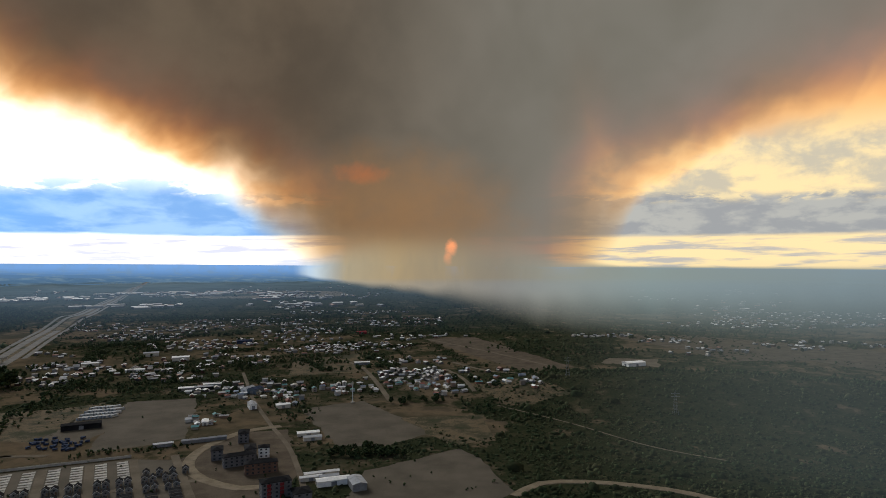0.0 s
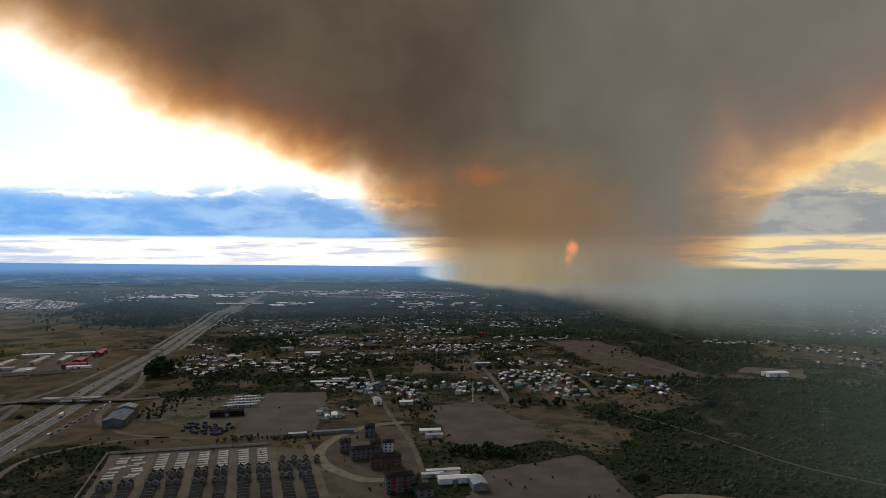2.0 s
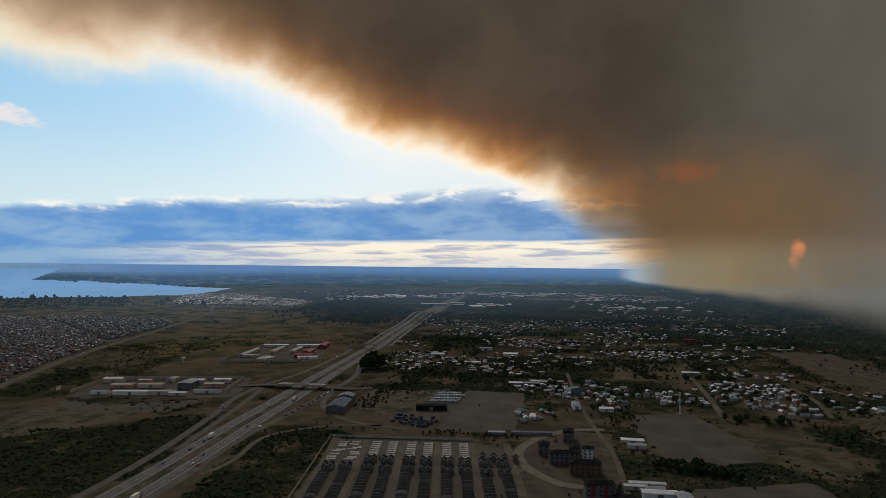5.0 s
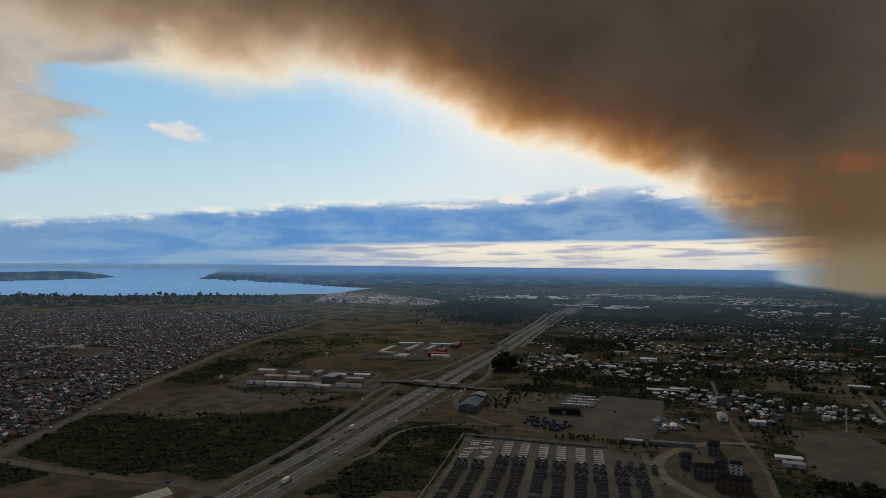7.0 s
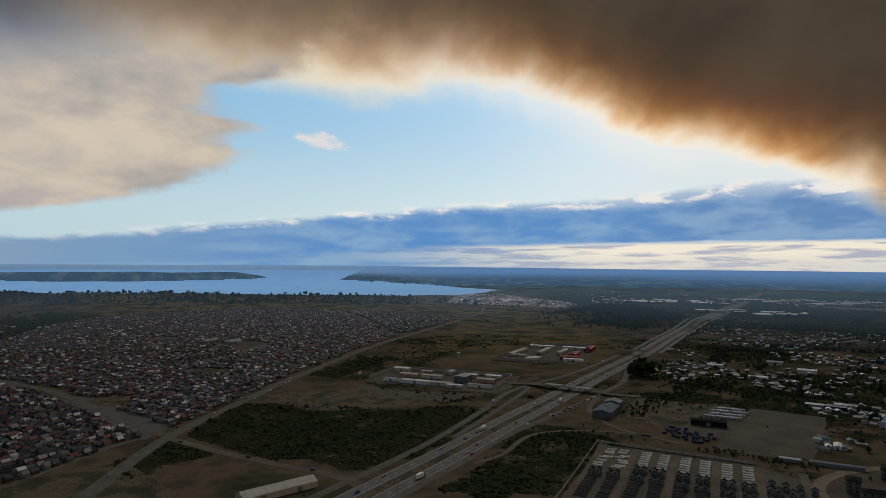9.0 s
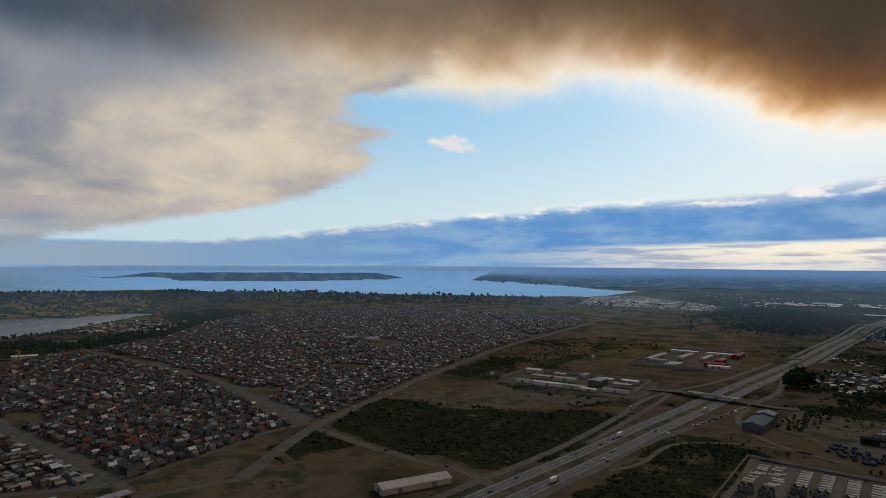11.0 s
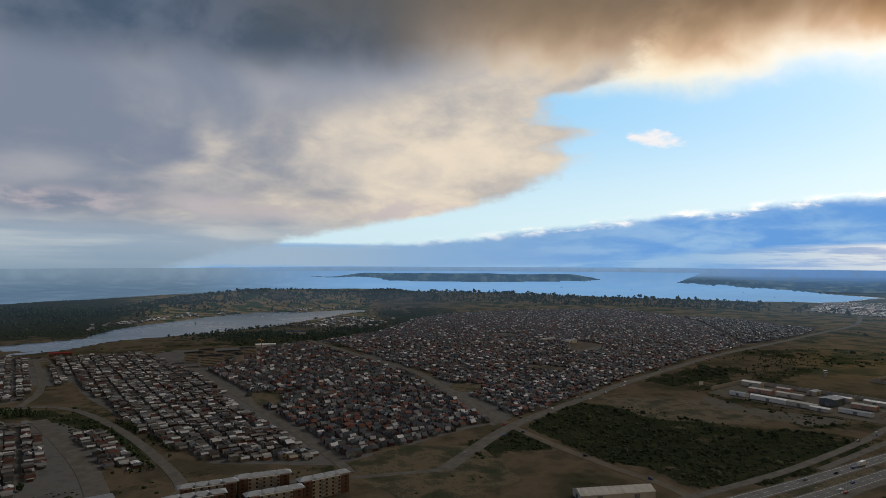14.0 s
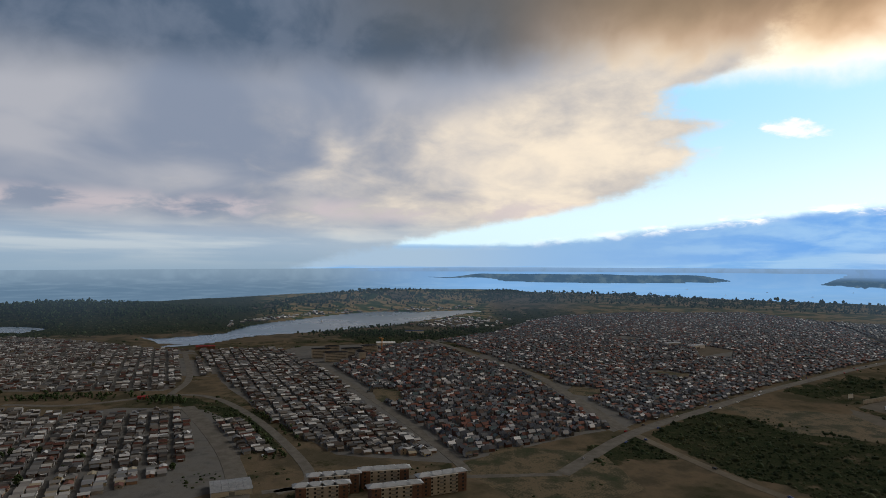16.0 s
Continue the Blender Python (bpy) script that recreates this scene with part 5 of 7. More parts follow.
# flats beside the estate: five storeys, row of small hipped roofs
def flats(length=35.0, depth=12.0, storeys=5, bays=4):
    h = 2.6 * storeys
    ob = thing("apartment_block", "five-storey beige and brown apartment block with pale hipped roofs", "apartment block", "flats beside the estate")
    part("wall", Shape().box(depth, length * 0.62, h), M_BEIGE, ob, "beige rendered middle wall")
    for s in (-1, 1):
        part("end_wall", Shape().box(depth + 0.8, length * 0.19, h, (0, s * length * 0.405, 0)), M_BROWN, ob, "brown brick end wall")
    for i in range(bays):
        w = length / bays
        y = -length / 2 + w * (i + 0.5)
        part("roof", Shape().hip_roof(w - 1.0, depth + 0.5, h + 0.02, 2.2, 0.5, 0.25, (0, y, 0)), M_PALE_METAL, ob, "pale sheet hipped roof")
    for f in range(storeys):
        for i in range(7):
            y = -length * 0.42 + length * 0.14 * i
            d = depth / 2 + (0.43 if abs(y) > length * 0.31 else 0.03)
            part("window", Shape().box(0.12, 1.5, 1.3, (d, y, 0.9 + 2.6 * f)), M_GLASS, ob)
            if i in (2, 4):
                slab = part("balcony", Shape().box(1.1, 2.6, 0.18, (depth / 2 + 0.6, y + 2.4, 0.3 + 2.6 * f)), M_CONCRETE, ob)
                part("railing", Shape().box(0.08, 2.6, 0.8, (depth / 2 + 1.1, y + 2.4, 0.48 + 2.6 * f)).box(1.0, 0.08, 0.8, (depth / 2 + 0.6, y + 1.14, 0.48 + 2.6 * f)).box(1.0, 0.08, 0.8, (depth / 2 + 0.6, y + 3.66, 0.48 + 2.6 * f)), M_STEEL, slab, "steel balcony railing")
    return ob


first = None
for x, y, t in ((-462, -75, -163), (-455, -32, -151), (-428, -62, -157), (-446, -109, -160), (-424, -112, -160)):
    m = pose(x, y, level(x, y), 0, 0, t + 180)
    if first is None:
        first = flats()
        first.matrix_basis = m
    else:
        copy_thing(first, m)


def block_of_flats(w, l, storeys, wall, roof, label, at, turn, hip=True, group="flats of the building site", bands=False):
    """A plain block with windows all round."""
    h = 2.7 * storeys
    ob = thing("apartment_block", label, "apartment block", group, (at[0], at[1], level(*at)), turn)
    part("wall", Shape().box(w, l, h), wall, ob)
    part("roof", Shape().hip_roof(w, l, h + 0.01, 2.0, 0.5, 0.25) if hip else Shape().box(w + 0.6, l + 0.6, 0.5, (0, 0, h + 0.01)), roof, ob)
    for f in range(storeys):
        if bands:
            for s in (-1, 1):
                part("window_band", Shape().box(0.12, l * 0.86, 0.75, (s * (w / 2 + 0.02), 0, 1.1 + 2.7 * f)), M_GLASS, ob)
            continue
        for i in range(max(2, int(l / 3.6))):
            y = -l / 2 + l * (i + 0.5) / max(2, int(l / 3.6))
            for s in (-1, 1):
                part("window", Shape().box(0.12, 1.5, 1.3, (s * (w / 2 + 0.02), y, 0.9 + 2.7 * f)), M_GLASS, ob)
        for s in (-1, 1):
            part("window", Shape().box(1.5, 0.12, 1.3, (w * 0.22, s * (l / 2 + 0.02), 0.9 + 2.7 * f)), M_GLASS, ob)
            part("window", Shape().box(1.5, 0.12, 1.3, (-w * 0.22, s * (l / 2 + 0.02), 0.9 + 2.7 * f)), M_GLASS, ob)
    return ob


M_GREYBLOCK = surface("grey_render", [(0.096, 0.096, 0.1), (0.16, 0.16, 0.164)], 4.0, 0.85, 0.4)
for x, y, t, l, wall in ((-186, 512, 20, 13, M_GREYBLOCK), (-163, 496, -62, 24, M_GREYBLOCK), (-160, 516, 20, 15, M_GREYBLOCK), (-180, 562, 15, 15, M_GREYBLOCK), (-140, 478, -70, 24, M_BROWN), (-149, 517, 15, 9, M_WHITE)):
    block_of_flats(9, l, 3, wall, M_SLATE, "unfinished grey three-storey block with a dark slate roof" if wall is M_GREYBLOCK else ("unfinished dark block in scaffolding with a dark roof" if wall is M_BROWN else "white-walled three-storey block end with dark roof"), (x, y), t)
red = block_of_flats(11, 20, 4, M_GREYBLOCK, M_SLATE, "dark grey apartment block with red balcony panels", (-116, 430), -65)
for f in range(4):
    for y in (-5.2, 3.5):
        part("balcony", Shape().box(1.2, 2.6, 1.9, (5.9, y, 0.3 + 2.7 * f)), M_RED, red, "red balcony panel")
        part("balcony", Shape().box(1.2, 2.6, 1.9, (-5.9, y, 0.3 + 2.7 * f)), M_RED, red, "red balcony panel")
block_of_flats(12, 13, 2, M_GREYBLOCK, M_SLATE, "low grey block with a domed slate roof", (-97, 425), 25)
for x, y, t, l in ((-1118, -300, 20, 34), (-1075, -262, 22, 40), (-1130, -245, 22, 40), (-1175, -222, 25, 30), (-1095, -222, 115, 26), (-1160, -290, 20, 26)):
    block_of_flats(13, l, 6, M_BEIGE, M_SLATE, "cream six-storey apartment block with a dark roof", (x, y), t, hip=True, group="flats by the estuary", bands=True)


def shed(w, l, h, r, wall, roof, label, at, turn, category="shed", doors=1, group=""):
    """A gabled shed with sheet roof ribs, door and gutter."""
    ob = thing("shed", label, category, group, (at[0], at[1], level(*at)), turn)
    part("wall", Shape().gable_walls(w, l, h, r), wall, ob)
    part("roof", Shape().gable_roof(w, l, h, r, 0.4, 0.2), roof, ob)
    for i in range(int(l / 5)):
        y = -l / 2 + 5 * (i + 0.5)
        a, e = w / 2 + 0.4, h - r * 0.4 / (w / 2)
        part("roof_rib", Shape().add([(-a, y - 0.12, e + 0.22), (0, y - 0.12, h + r + 0.22), (a, y - 0.12, e + 0.22), (-a, y + 0.12, e + 0.22), (0, y + 0.12, h + r + 0.22), (a, y + 0.12, e + 0.22),
                                      (-a, y, e + 0.36), (0, y, h + r + 0.36), (a, y, e + 0.36)], [(0, 1, 7, 6), (1, 2, 8, 7), (3, 6, 7, 4), (4, 7, 8, 5)]), roof, ob)
    for i in range(doors):
        part("door", Shape().box(0.15, min(4.0, l * 0.2), min(3.8, h * 0.8), (w / 2 + 0.04, (i - (doors - 1) / 2) * l / max(1, doors), 0)), M_STEEL, ob)
        part("door", Shape().box(min(4.0, w * 0.4), 0.15, min(3.8, h * 0.8), (0, -l / 2 - 0.04, 0)), M_STEEL, ob)
    return ob


M_BLUEGREY = surface("blue_grey_sheet", [(0.08, 0.1, 0.12), (0.13, 0.155, 0.18)], 6.0, 0.75, 0.5)
shed(15, 56, 4.5, 2.6, M_CREAM, M_CREAM, "long cream sheet-metal shed beside the access road", (-430, 174), 4, doors=2)
shed(20, 42, 6.5, 2.5, M_BLUEGREY, M_BLUEGREY, "blue-grey metal warehouse beside the frontage road", (-446, 560), 25, "warehouse", 2)
shed(18, 16, 8, 2.4, M_BLUEGREY, M_STEEL, "taller grey warehouse bay with a ribbed roof", (-461, 592), 25, "warehouse")
shed(26, 28, 3.6, 1.4, M_CREAM, M_STEEL, "gymnasium with a pale ribbed roof", (-443, -184), 26, "hall")
shed(11, 34, 5, 1.2, M_SLATE, M_SLATE, "dark workshop beside the container yard", (-352, 606), -63)
shed(17, 32, 5.5, 1.2, M_WHITE, M_WHITE, "white metal warehouse on a cleared plot", (294, 960), -68, "warehouse")
for x, y, w, l, h, t, a, b, lab in ((-80, 452, 8, 24, 4, -70, M_WHITE, M_WHITE, "white site shed with a flat pale roof"), (-62, 446, 10, 18, 5, 22, M_STEEL, M_PALE_METAL, "grey workshop with a pale sheet roof"), (-92, 470, 4, 26, 3, -70, M_CREAM, M_WHITE, "long white site office cabin"),
                                   (-98, 460, 4, 16, 3, -70, M_CREAM, M_WHITE, "white site office cabin on bare ground"), (-85, 462, 5, 14, 3, -70, M_CREAM, M_PALE_METAL, "white site office cabin on bare ground"), (-119, 565, 7, 16, 3, -72, M_CREAM, M_PALE_METAL, "low house with a pale sheet roof"), (-126, 580, 8, 20, 3, -72, M_CREAM, M_WHITE, "long low house with a pale sheet roof"),
                                   (-232, 768, 13, 16, 6, -20, M_BLUEGREY, M_BLUE, "blue-roofed two-storey village building"), (-242, 772, 10, 16, 6, -20, M_WHITE, M_PALE_METAL, "pale grey two-storey village building"), (-178, 690, 9, 15, 4, -65, M_CREAM, M_WHITE, "pale hall with a white sheet roof"), (-212, 690, 8, 18, 5, 25, M_WHITE, M_PALE_METAL, "pale grey hall with a sheet roof"),
                                   (-128, 978, 9, 24, 4, -75, M_STEEL, M_WHITE, "white-roofed barn at the village edge"), (-320, 785, 9, 26, 4, -70, M_STEEL, M_WHITE, "white-roofed store beside the bare lot"), (-304, 790, 8, 22, 4, -70, M_SLATE, M_PALE_METAL, "open-fronted store with a pale roof"), (-300, 808, 8, 22, 4, -70, M_STEEL, M_WHITE, "white-roofed store beside the bare lot"),
                                   (-553, 974, 8, 24, 5, -65, M_CREAM, M_WHITE, "long pale shed beside a hedge"), (-434, 1028, 12, 26, 6, -70, M_CREAM, M_WHITE, "long pale shed beside a hedge"), (-456, 920, 8, 26, 4, -70, M_WHITE, M_WHITE, "long low white sheet shed"), (-505, 1075, 12, 24, 6, -65, M_CREAM, M_PALE_METAL, "pale sheet warehouse beside trees"),
                                   (-238, 622, 6, 14, 3, 20, M_WHITE, M_WHITE, "white shed with a ribbed roof"), (-255, 632, 9, 13, 3, -70, M_CREAM, M_PALE_METAL, "grey-roofed house beside the lot"), (-245, 545, 3, 16, 3, -66, M_STEEL, M_WHITE, "low open site shelter with pale roof"), (-215, 560, 3, 38, 3, -66, M_STEEL, M_PALE_METAL, "long low site shelter with grey roof"),
                                   (-400, 1250, 14, 30, 6, -70, M_BLUE, M_BLUE, "blue sheet warehouse among trees"), (-185, 1400, 12, 22, 5, -70, M_RED, M_RED, "red sheet warehouse among houses"), (-1340, 440, 16, 34, 6, 28, M_WHITE, M_PALE_METAL, "white-roofed school hall in the estate"), (-1375, 400, 14, 40, 6, 28, M_CREAM, M_PALE_METAL, "white-roofed school hall in the estate"),
                                   (-1560, -180, 16, 46, 7, 10, M_CREAM, M_BLUE, "blue-roofed hall beside the river"), (-1330, -215, 14, 40, 6, 10, M_CREAM, M_WHITE, "pale site hall beside the flats"), (-1210, -560, 10, 36, 6, 25, M_BROWN, M_RED, "red-walled school hall in the estate"), (-740, -420, 6, 12, 3, 20, M_RED, M_RED, "small red kiosk beside the road")):
    shed(w, l, h, h * 0.25, a, b, lab, (x, y), t, group="pale sheds of the settlement")

# walled compounds beside the highway
def wall_run(pts, h, thick, label):
    ob = thing("perimeter_wall", label, "wall")
    for (x0, y0), (x1, y1) in zip(pts, pts[1:]):
        n = math.hypot(x1 - x0, y1 - y0)
        part("wall_panel", Shape().box(thick, n, h, ((x0 + x1) / 2, (y0 + y1) / 2, level((x0 + x1) / 2, (y0 + y1) / 2)), math.degrees(math.atan2(y1 - y0, x1 - x0)) - 90), M_CONCRETE, ob)
    return ob


patch("yard", [(-780, 445), (-860, 545), (-680, 655), (-595, 545)], M_GRAVEL, "bare grey yard of the walled compound")
patch("yard", [(-620, 520), (-700, 440), (-770, 430), (-700, 395), (-600, 460)], M_GRAVEL, "bare grey car park before the compound", clear=False)
wall_run([(-800, 462), (-848, 541), (-681, 638), (-628, 560)], 5.0, 0.5, "pale concrete perimeter wall round the compound")
M_PINK = surface("pink_render", [(0.36, 0.2, 0.16), (0.46, 0.29, 0.24)], 4.0, 0.8, 0.3)
for x, y, w, l, h, t, a, b in ((-822, 536, 12, 26, 6, -60, M_CREAM, M_WHITE), (-775, 518, 10, 30, 5, -62, M_PINK, M_CREAM), (-778, 553, 9, 18, 5, -62, M_PINK, M_CREAM), (-757, 580, 10, 18, 5, 28, M_CREAM, M_PALE_METAL), (-716, 588, 10, 22, 5, -62, M_CREAM, M_WHITE), (-688, 608, 9, 24, 5, -62, M_CREAM, M_WHITE),
                               (-743, 537, 9, 34, 5, -62, M_CREAM, M_CREAM), (-700, 560, 18, 26, 8, 28, M_BLUEGREY, M_PALE_METAL), (-672, 580, 10, 26, 5, -62, M_PINK, M_CREAM), (-762, 478, 8, 22, 4, -62, M_WHITE, M_PALE_METAL), (-724, 494, 8, 44, 5, -62, M_WHITE, M_WHITE), (-692, 512, 9, 40, 5, -62, M_CREAM, M_CREAM), (-668, 520, 8, 22, 4, -62, M_CREAM, M_WHITE), (-648, 548, 7, 34, 4, -62, M_WHITE, M_PALE_METAL)):
    shed(w, l, h, 1.0, a, b, "low compound building with a pale sheet roof", (x, y), t, "building", group="buildings of the compound")
patch("yard", [(-845, 730), (-960, 960), (-850, 1050), (-700, 820)], M_DIRT, "bare earth yard of the second compound")
wall_run([(-835, 729), (-950, 962), (-860, 1030), (-725, 800), (-835, 729)], 4.5, 0.5, "grey concrete perimeter wall round the second compound")
for x, y, w, l, h, t, a, b in ((-870, 830, 10, 90, 5, 27, M_CREAM, M_CREAM), (-850, 880, 10, 70, 5, 27, M_CREAM, M_CREAM), (-900, 930, 10, 50, 5, -63, M_CREAM, M_WHITE), (-820, 900, 9, 60, 5, 27, M_CREAM, M_CREAM), (-840, 960, 9, 50, 5, -63, M_CREAM, M_WHITE), (-790, 790, 22, 34, 4, 27, M_CREAM, M_CREAM), (-840, 800, 9, 36, 4, -63, M_CREAM, M_CREAM)):
    shed(w, l, h, 0.8, a, b, "long low cream compound building", (x, y), t, "building", group="buildings of the second compound")
for x, y, w, l, h, t in ((-752, 845, 14, 34, 6, -60), (-778, 885, 14, 40, 6, 30), (-815, 975, 13, 60, 6, 30)):
    shed(w, l, h, 2.0, M_RED, M_RED, "long building with a bright red sheet roof", (x, y), t, "building", group="red-roofed buildings")
shed(8, 34, 4, 0.8, M_WHITE, M_WHITE, "low white-roofed annexe before the red building", (-738, 838), -60, "building")
for x, y in ((-878, 692), (-751, 758)):
    ob = thing("watchtower", "pale concrete watchtower with a glazed cabin", "tower", "watchtowers", (x, y, level(x, y)))
    part("shaft", Shape().box(2.4, 2.4, 8.0), M_CONCRETE, ob)
    part("cabin", Shape().box(4.2, 4.2, 2.6, (0, 0, 8.0)), M_WHITE, ob)
    part("window_band", Shape().box(4.3, 4.3, 1.0, (0, 0, 9.0)), M_GLASS, ob)
    part("roof", Shape().box(5.0, 5.0, 0.4, (0, 0, 10.6)), M_WHITE, ob)

board = thing("billboard", "blank white billboard on steel posts beside the compound", "billboard", at=(-826, 462, level(-826, 462)), turn=28)
part("panel", Shape().box(0.4, 9.5, 5.0, (0, 0, 2.2)), M_WHITE, board, "blank white panel")
part("frame", Shape().box(0.5, 9.9, 0.25, (0, 0, 1.95)).box(0.5, 9.9, 0.25, (0, 0, 7.2)), M_STEEL, board)
for y in (-3.6, 0, 3.6):
    part("post", Shape().box(0.3, 0.3, 2.2, (0, y, 0)), M_STEEL, board)

# ---- housing under construction ----
SITE_O, SITE_U, SITE_V = Vector((-247, 433)), Vector((0.921, 0.39)), Vector((-0.48, 0.877))
SITE_TURN = 25.0


def site(u, v):
    p = SITE_O + SITE_U * u + SITE_V * v
    return p.x, p.y


patch("yard", [site(-98, 76), site(30, 76), site(72, 50), site(72, -120), site(-98, -120)], M_GRAVEL, "levelled earth of the housing site", 0.1, ragged=1.0)
for u in (-66, -32, 0, 31, 62):
    ribbon("site_street", spline([site(u, 72), site(u, 0), site(u, -110)]), 6.0, M_PALE_DIRT, 0.22, "pale concrete street of the housing site")
ribbon("site_street", spline([site(-95, 0), site(0, 0), site(70, 0)]), 6.0, M_PALE_DIRT, 0.26, "pale concrete street of the housing site")
ribbon("site_street", spline([site(-96, 78), site(-93, 0), site(-96, -110)]), 7.0, M_PALE_DIRT, 0.22, "pale concrete street of the housing site")
wall_run([site(30, 80), site(-102, 80), site(-101, -115)], 2.2, 0.25, "pale concrete boundary wall of the housing site")
slab = thing("foundation_slab", "pale concrete foundation slab on bare earth", "slab", "foundation slabs")
part("slab", Shape().box(8.2, 3.3, 0.35), M_SLAB, slab)
part("upstand", Shape().box(2.4, 1.1, 0.45, (2.9, 2.0, 0)), M_SLAB, slab)
first = True
for block in (-48, -16, 15.5, 46):
    if block > 40:
        continue
    for side in (-1, 1):
        for k in range(8):
            x, y = site(block + side * 7.6, 22 + 6.4 * k)
            m = pose(x, y, 0.12, 0, 0, SITE_TURN + rs.uniform(-1, 1))
            if first:
                slab.matrix_basis = m
                first = False
            else:
                copy_thing(slab, m)
for k in range(16):  # rougher slabs and formwork on the edge of the site
    x, y = site(-88 + 15 * (k % 2) + rs.uniform(-3, 3), 14 + 7 * (k // 2) + rs.uniform(-2, 2))
    copy_thing(slab, pose(x, y, 0.12, 0, 0, SITE_TURN + rs.uniform(-6, 6)))
M_NEWWALL = surface("new_house_walls", [(0.1224, 0.1224, 0.1209), (0.1989, 0.1951, 0.1913)], 3.0, 0.85, 0.3, vary="object", amount=0.2)


def new_house():
    ob = thing("house", "new two-storey terraced house with a dark gabled roof", "house", "houses of the housing site")
    part("wall", Shape().gable_walls(4.4, 5.4, 3.6, 1.7), M_NEWWALL, ob)
    part("roof", Shape().gable_roof(4.4, 5.4, 3.6, 1.7, 0.3, 0.18), M_SLATE, ob)
    part("window", Shape().box(1.1, 0.1, 1.0, (0, -2.73, 2.6)), M_GLASS, ob)
    part("window", Shape().box(1.0, 0.1, 1.0, (-1.1, -2.73, 0.8)), M_GLASS, ob)
    part("door", Shape().box(0.85, 0.1, 2.0, (1.2, -2.73, 0)), M_DOOR, ob)
    part("bargeboard", Shape().add([(-2.5, -3.06, 3.35), (0, -3.06, 5.32), (2.5, -3.06, 3.35), (-2.5, -3.06, 3.65), (0, -3.06, 5.62), (2.5, -3.06, 3.65)], [(0, 1, 4, 3), (1, 2, 5, 4)]), M_WHITE, ob, "white bargeboards")
    return ob


nh = new_house()
first = True
for block in (-80, -48, -16, 15.5, 46):
    for side in (-1, 1):
        for v in (10.5, -9.5):
            for off in (4.3, 9.8):
                if block == -80 and v > 0:
                    continue
                x, y = site(block + side * off, v)
                m = pose(x, y, 0.12, 0, 0, SITE_TURN + (0 if v > 0 else 0))
                if first:
                    nh.matrix_basis = m
                    first = False
                else:
                    copy_thing(nh, m)
for u, v in ((38, 25), (47, 24), (56, 23), (65, 22)):
    x, y = site(u, v)
    copy_thing(nh, pose(x, y, 0.12, 0, 0, SITE_TURN))
terrace = thing("terraced_house", "terraced house with a black sheet roof and pale party wall", "house", "black-roofed terraces")
part("wall", Shape().gable_walls(7.4, 5.6, 2.1, 0.4), M_NEWWALL, terrace)
part("roof", Shape().gable_roof(7.4, 5.4, 2.1, 0.4, 0.1, 0.12), M_SLATE, terrace)
part("party_wall", Shape().gable_walls(7.8, 0.2, 2.3, 0.42, (0, 2.95, 0)), M_CONCRETE, terrace)
part("door", Shape().box(0.1, 0.9, 2.0, (3.74, 0.5, 0)), M_DOOR, terrace)
part("window", Shape().box(0.1, 1.1, 1.0, (3.74, -1.5, 1.0)), M_GLASS, terrace)
first = True
for block in (-80, -48, -16, 15.5, 46):
    for side in (-1, 1):
        for k in range(14):
            if (k * 5 + side + int(block)) % 9 == 0:
                continue
            x, y = site(block + side * 7.6, -19 - 6.2 * k)
            m = pose(x, y, 0.12, 0, 0, SITE_TURN + (180 if side < 0 else 0) + 3)
            if first:
                terrace.matrix_basis = m
                first = False
            else:
                copy_thing(terrace, m)

# container yard and blue materials
box = thing("container", "pale grey shipping container in the yard", "container", "stored containers")
part("body", Shape().box(2.4, 9.0, 2.6), M_PALE_METAL, box)
part("door", Shape().box(2.2, 0.12, 2.3, (0, -4.55, 0.1)), M_PALE_METAL, box)
patch("yard", [(-372, 560), (-395, 690), (-340, 700), (-318, 560)], M_GRAVEL, "gravel container yard")
first = True
for k in range(34):
    m = pose(-372 + 3.4 * (k % 9) + rs.uniform(-0.5, 0.5) - 4 * (k // 9), 638 + 15 * (k // 9) + 1.6 * (k % 9) + rs.uniform(-1, 1), 0.12, 0, 0, -28 + rs.uniform(-7, 7))
    if first:
        box.matrix_basis = m
        first = False
    else:
        copy_thing(box, m)
stack = thing("material_stack", "stack of blue wrapped building materials", "stack", "blue stacks")
part("pack", Shape().box(2.2, 3.6, 1.6), M_BLUE, stack)
part("pallet", Shape().box(2.4, 3.8, 0.16, (0, 0, -0.16)), M_DOOR, stack)
first = True
for k in range(46):
    m = pose(-350 + rs.uniform(-20, 34), 552 + rs.uniform(-18, 20), 0.3, 0, 0, rs.uniform(0, 180))
    if first:
        stack.matrix_basis = m
        first = False
    else:
        copy_thing(stack, m)

# ---- road furniture ----
rs = np.random.RandomState(77)
marks = Shape()
for line in (west, east):
    for i in range(0, len(line) - 1):
        x, y = line[i]
        if math.hypot(x, y) > 1100:
            continue
        d = line[i + 1] - line[i]
        t = math.degrees(math.atan2(d[1], d[0])) - 90
        marks.box(0.25, 5.0, 0.03, (x, y, level(x, y) + 0.36), t)
mk = new("lane_marking", marks.mesh("lane_marking", M_PAINT))
tagged(mk, "white dashed lane lines on the highway", "marking", kind="structure")
for line, off in ((west, -4.9), (west, 4.9), (east, -4.9), (east, 4.9)):
    sel = offset(line, off)[4:90]
    ob = ribbon("edge_line", sel, 0.22, M_PAINT, 0.38, "white edge line of the highway", "marking")
    ROADS.pop()
bridge = thing("bridge", "low concrete road bridge over the highway", "bridge")
sel = CROSS[(CROSS[:, 0] > -606) & (CROSS[:, 0] < -524)]
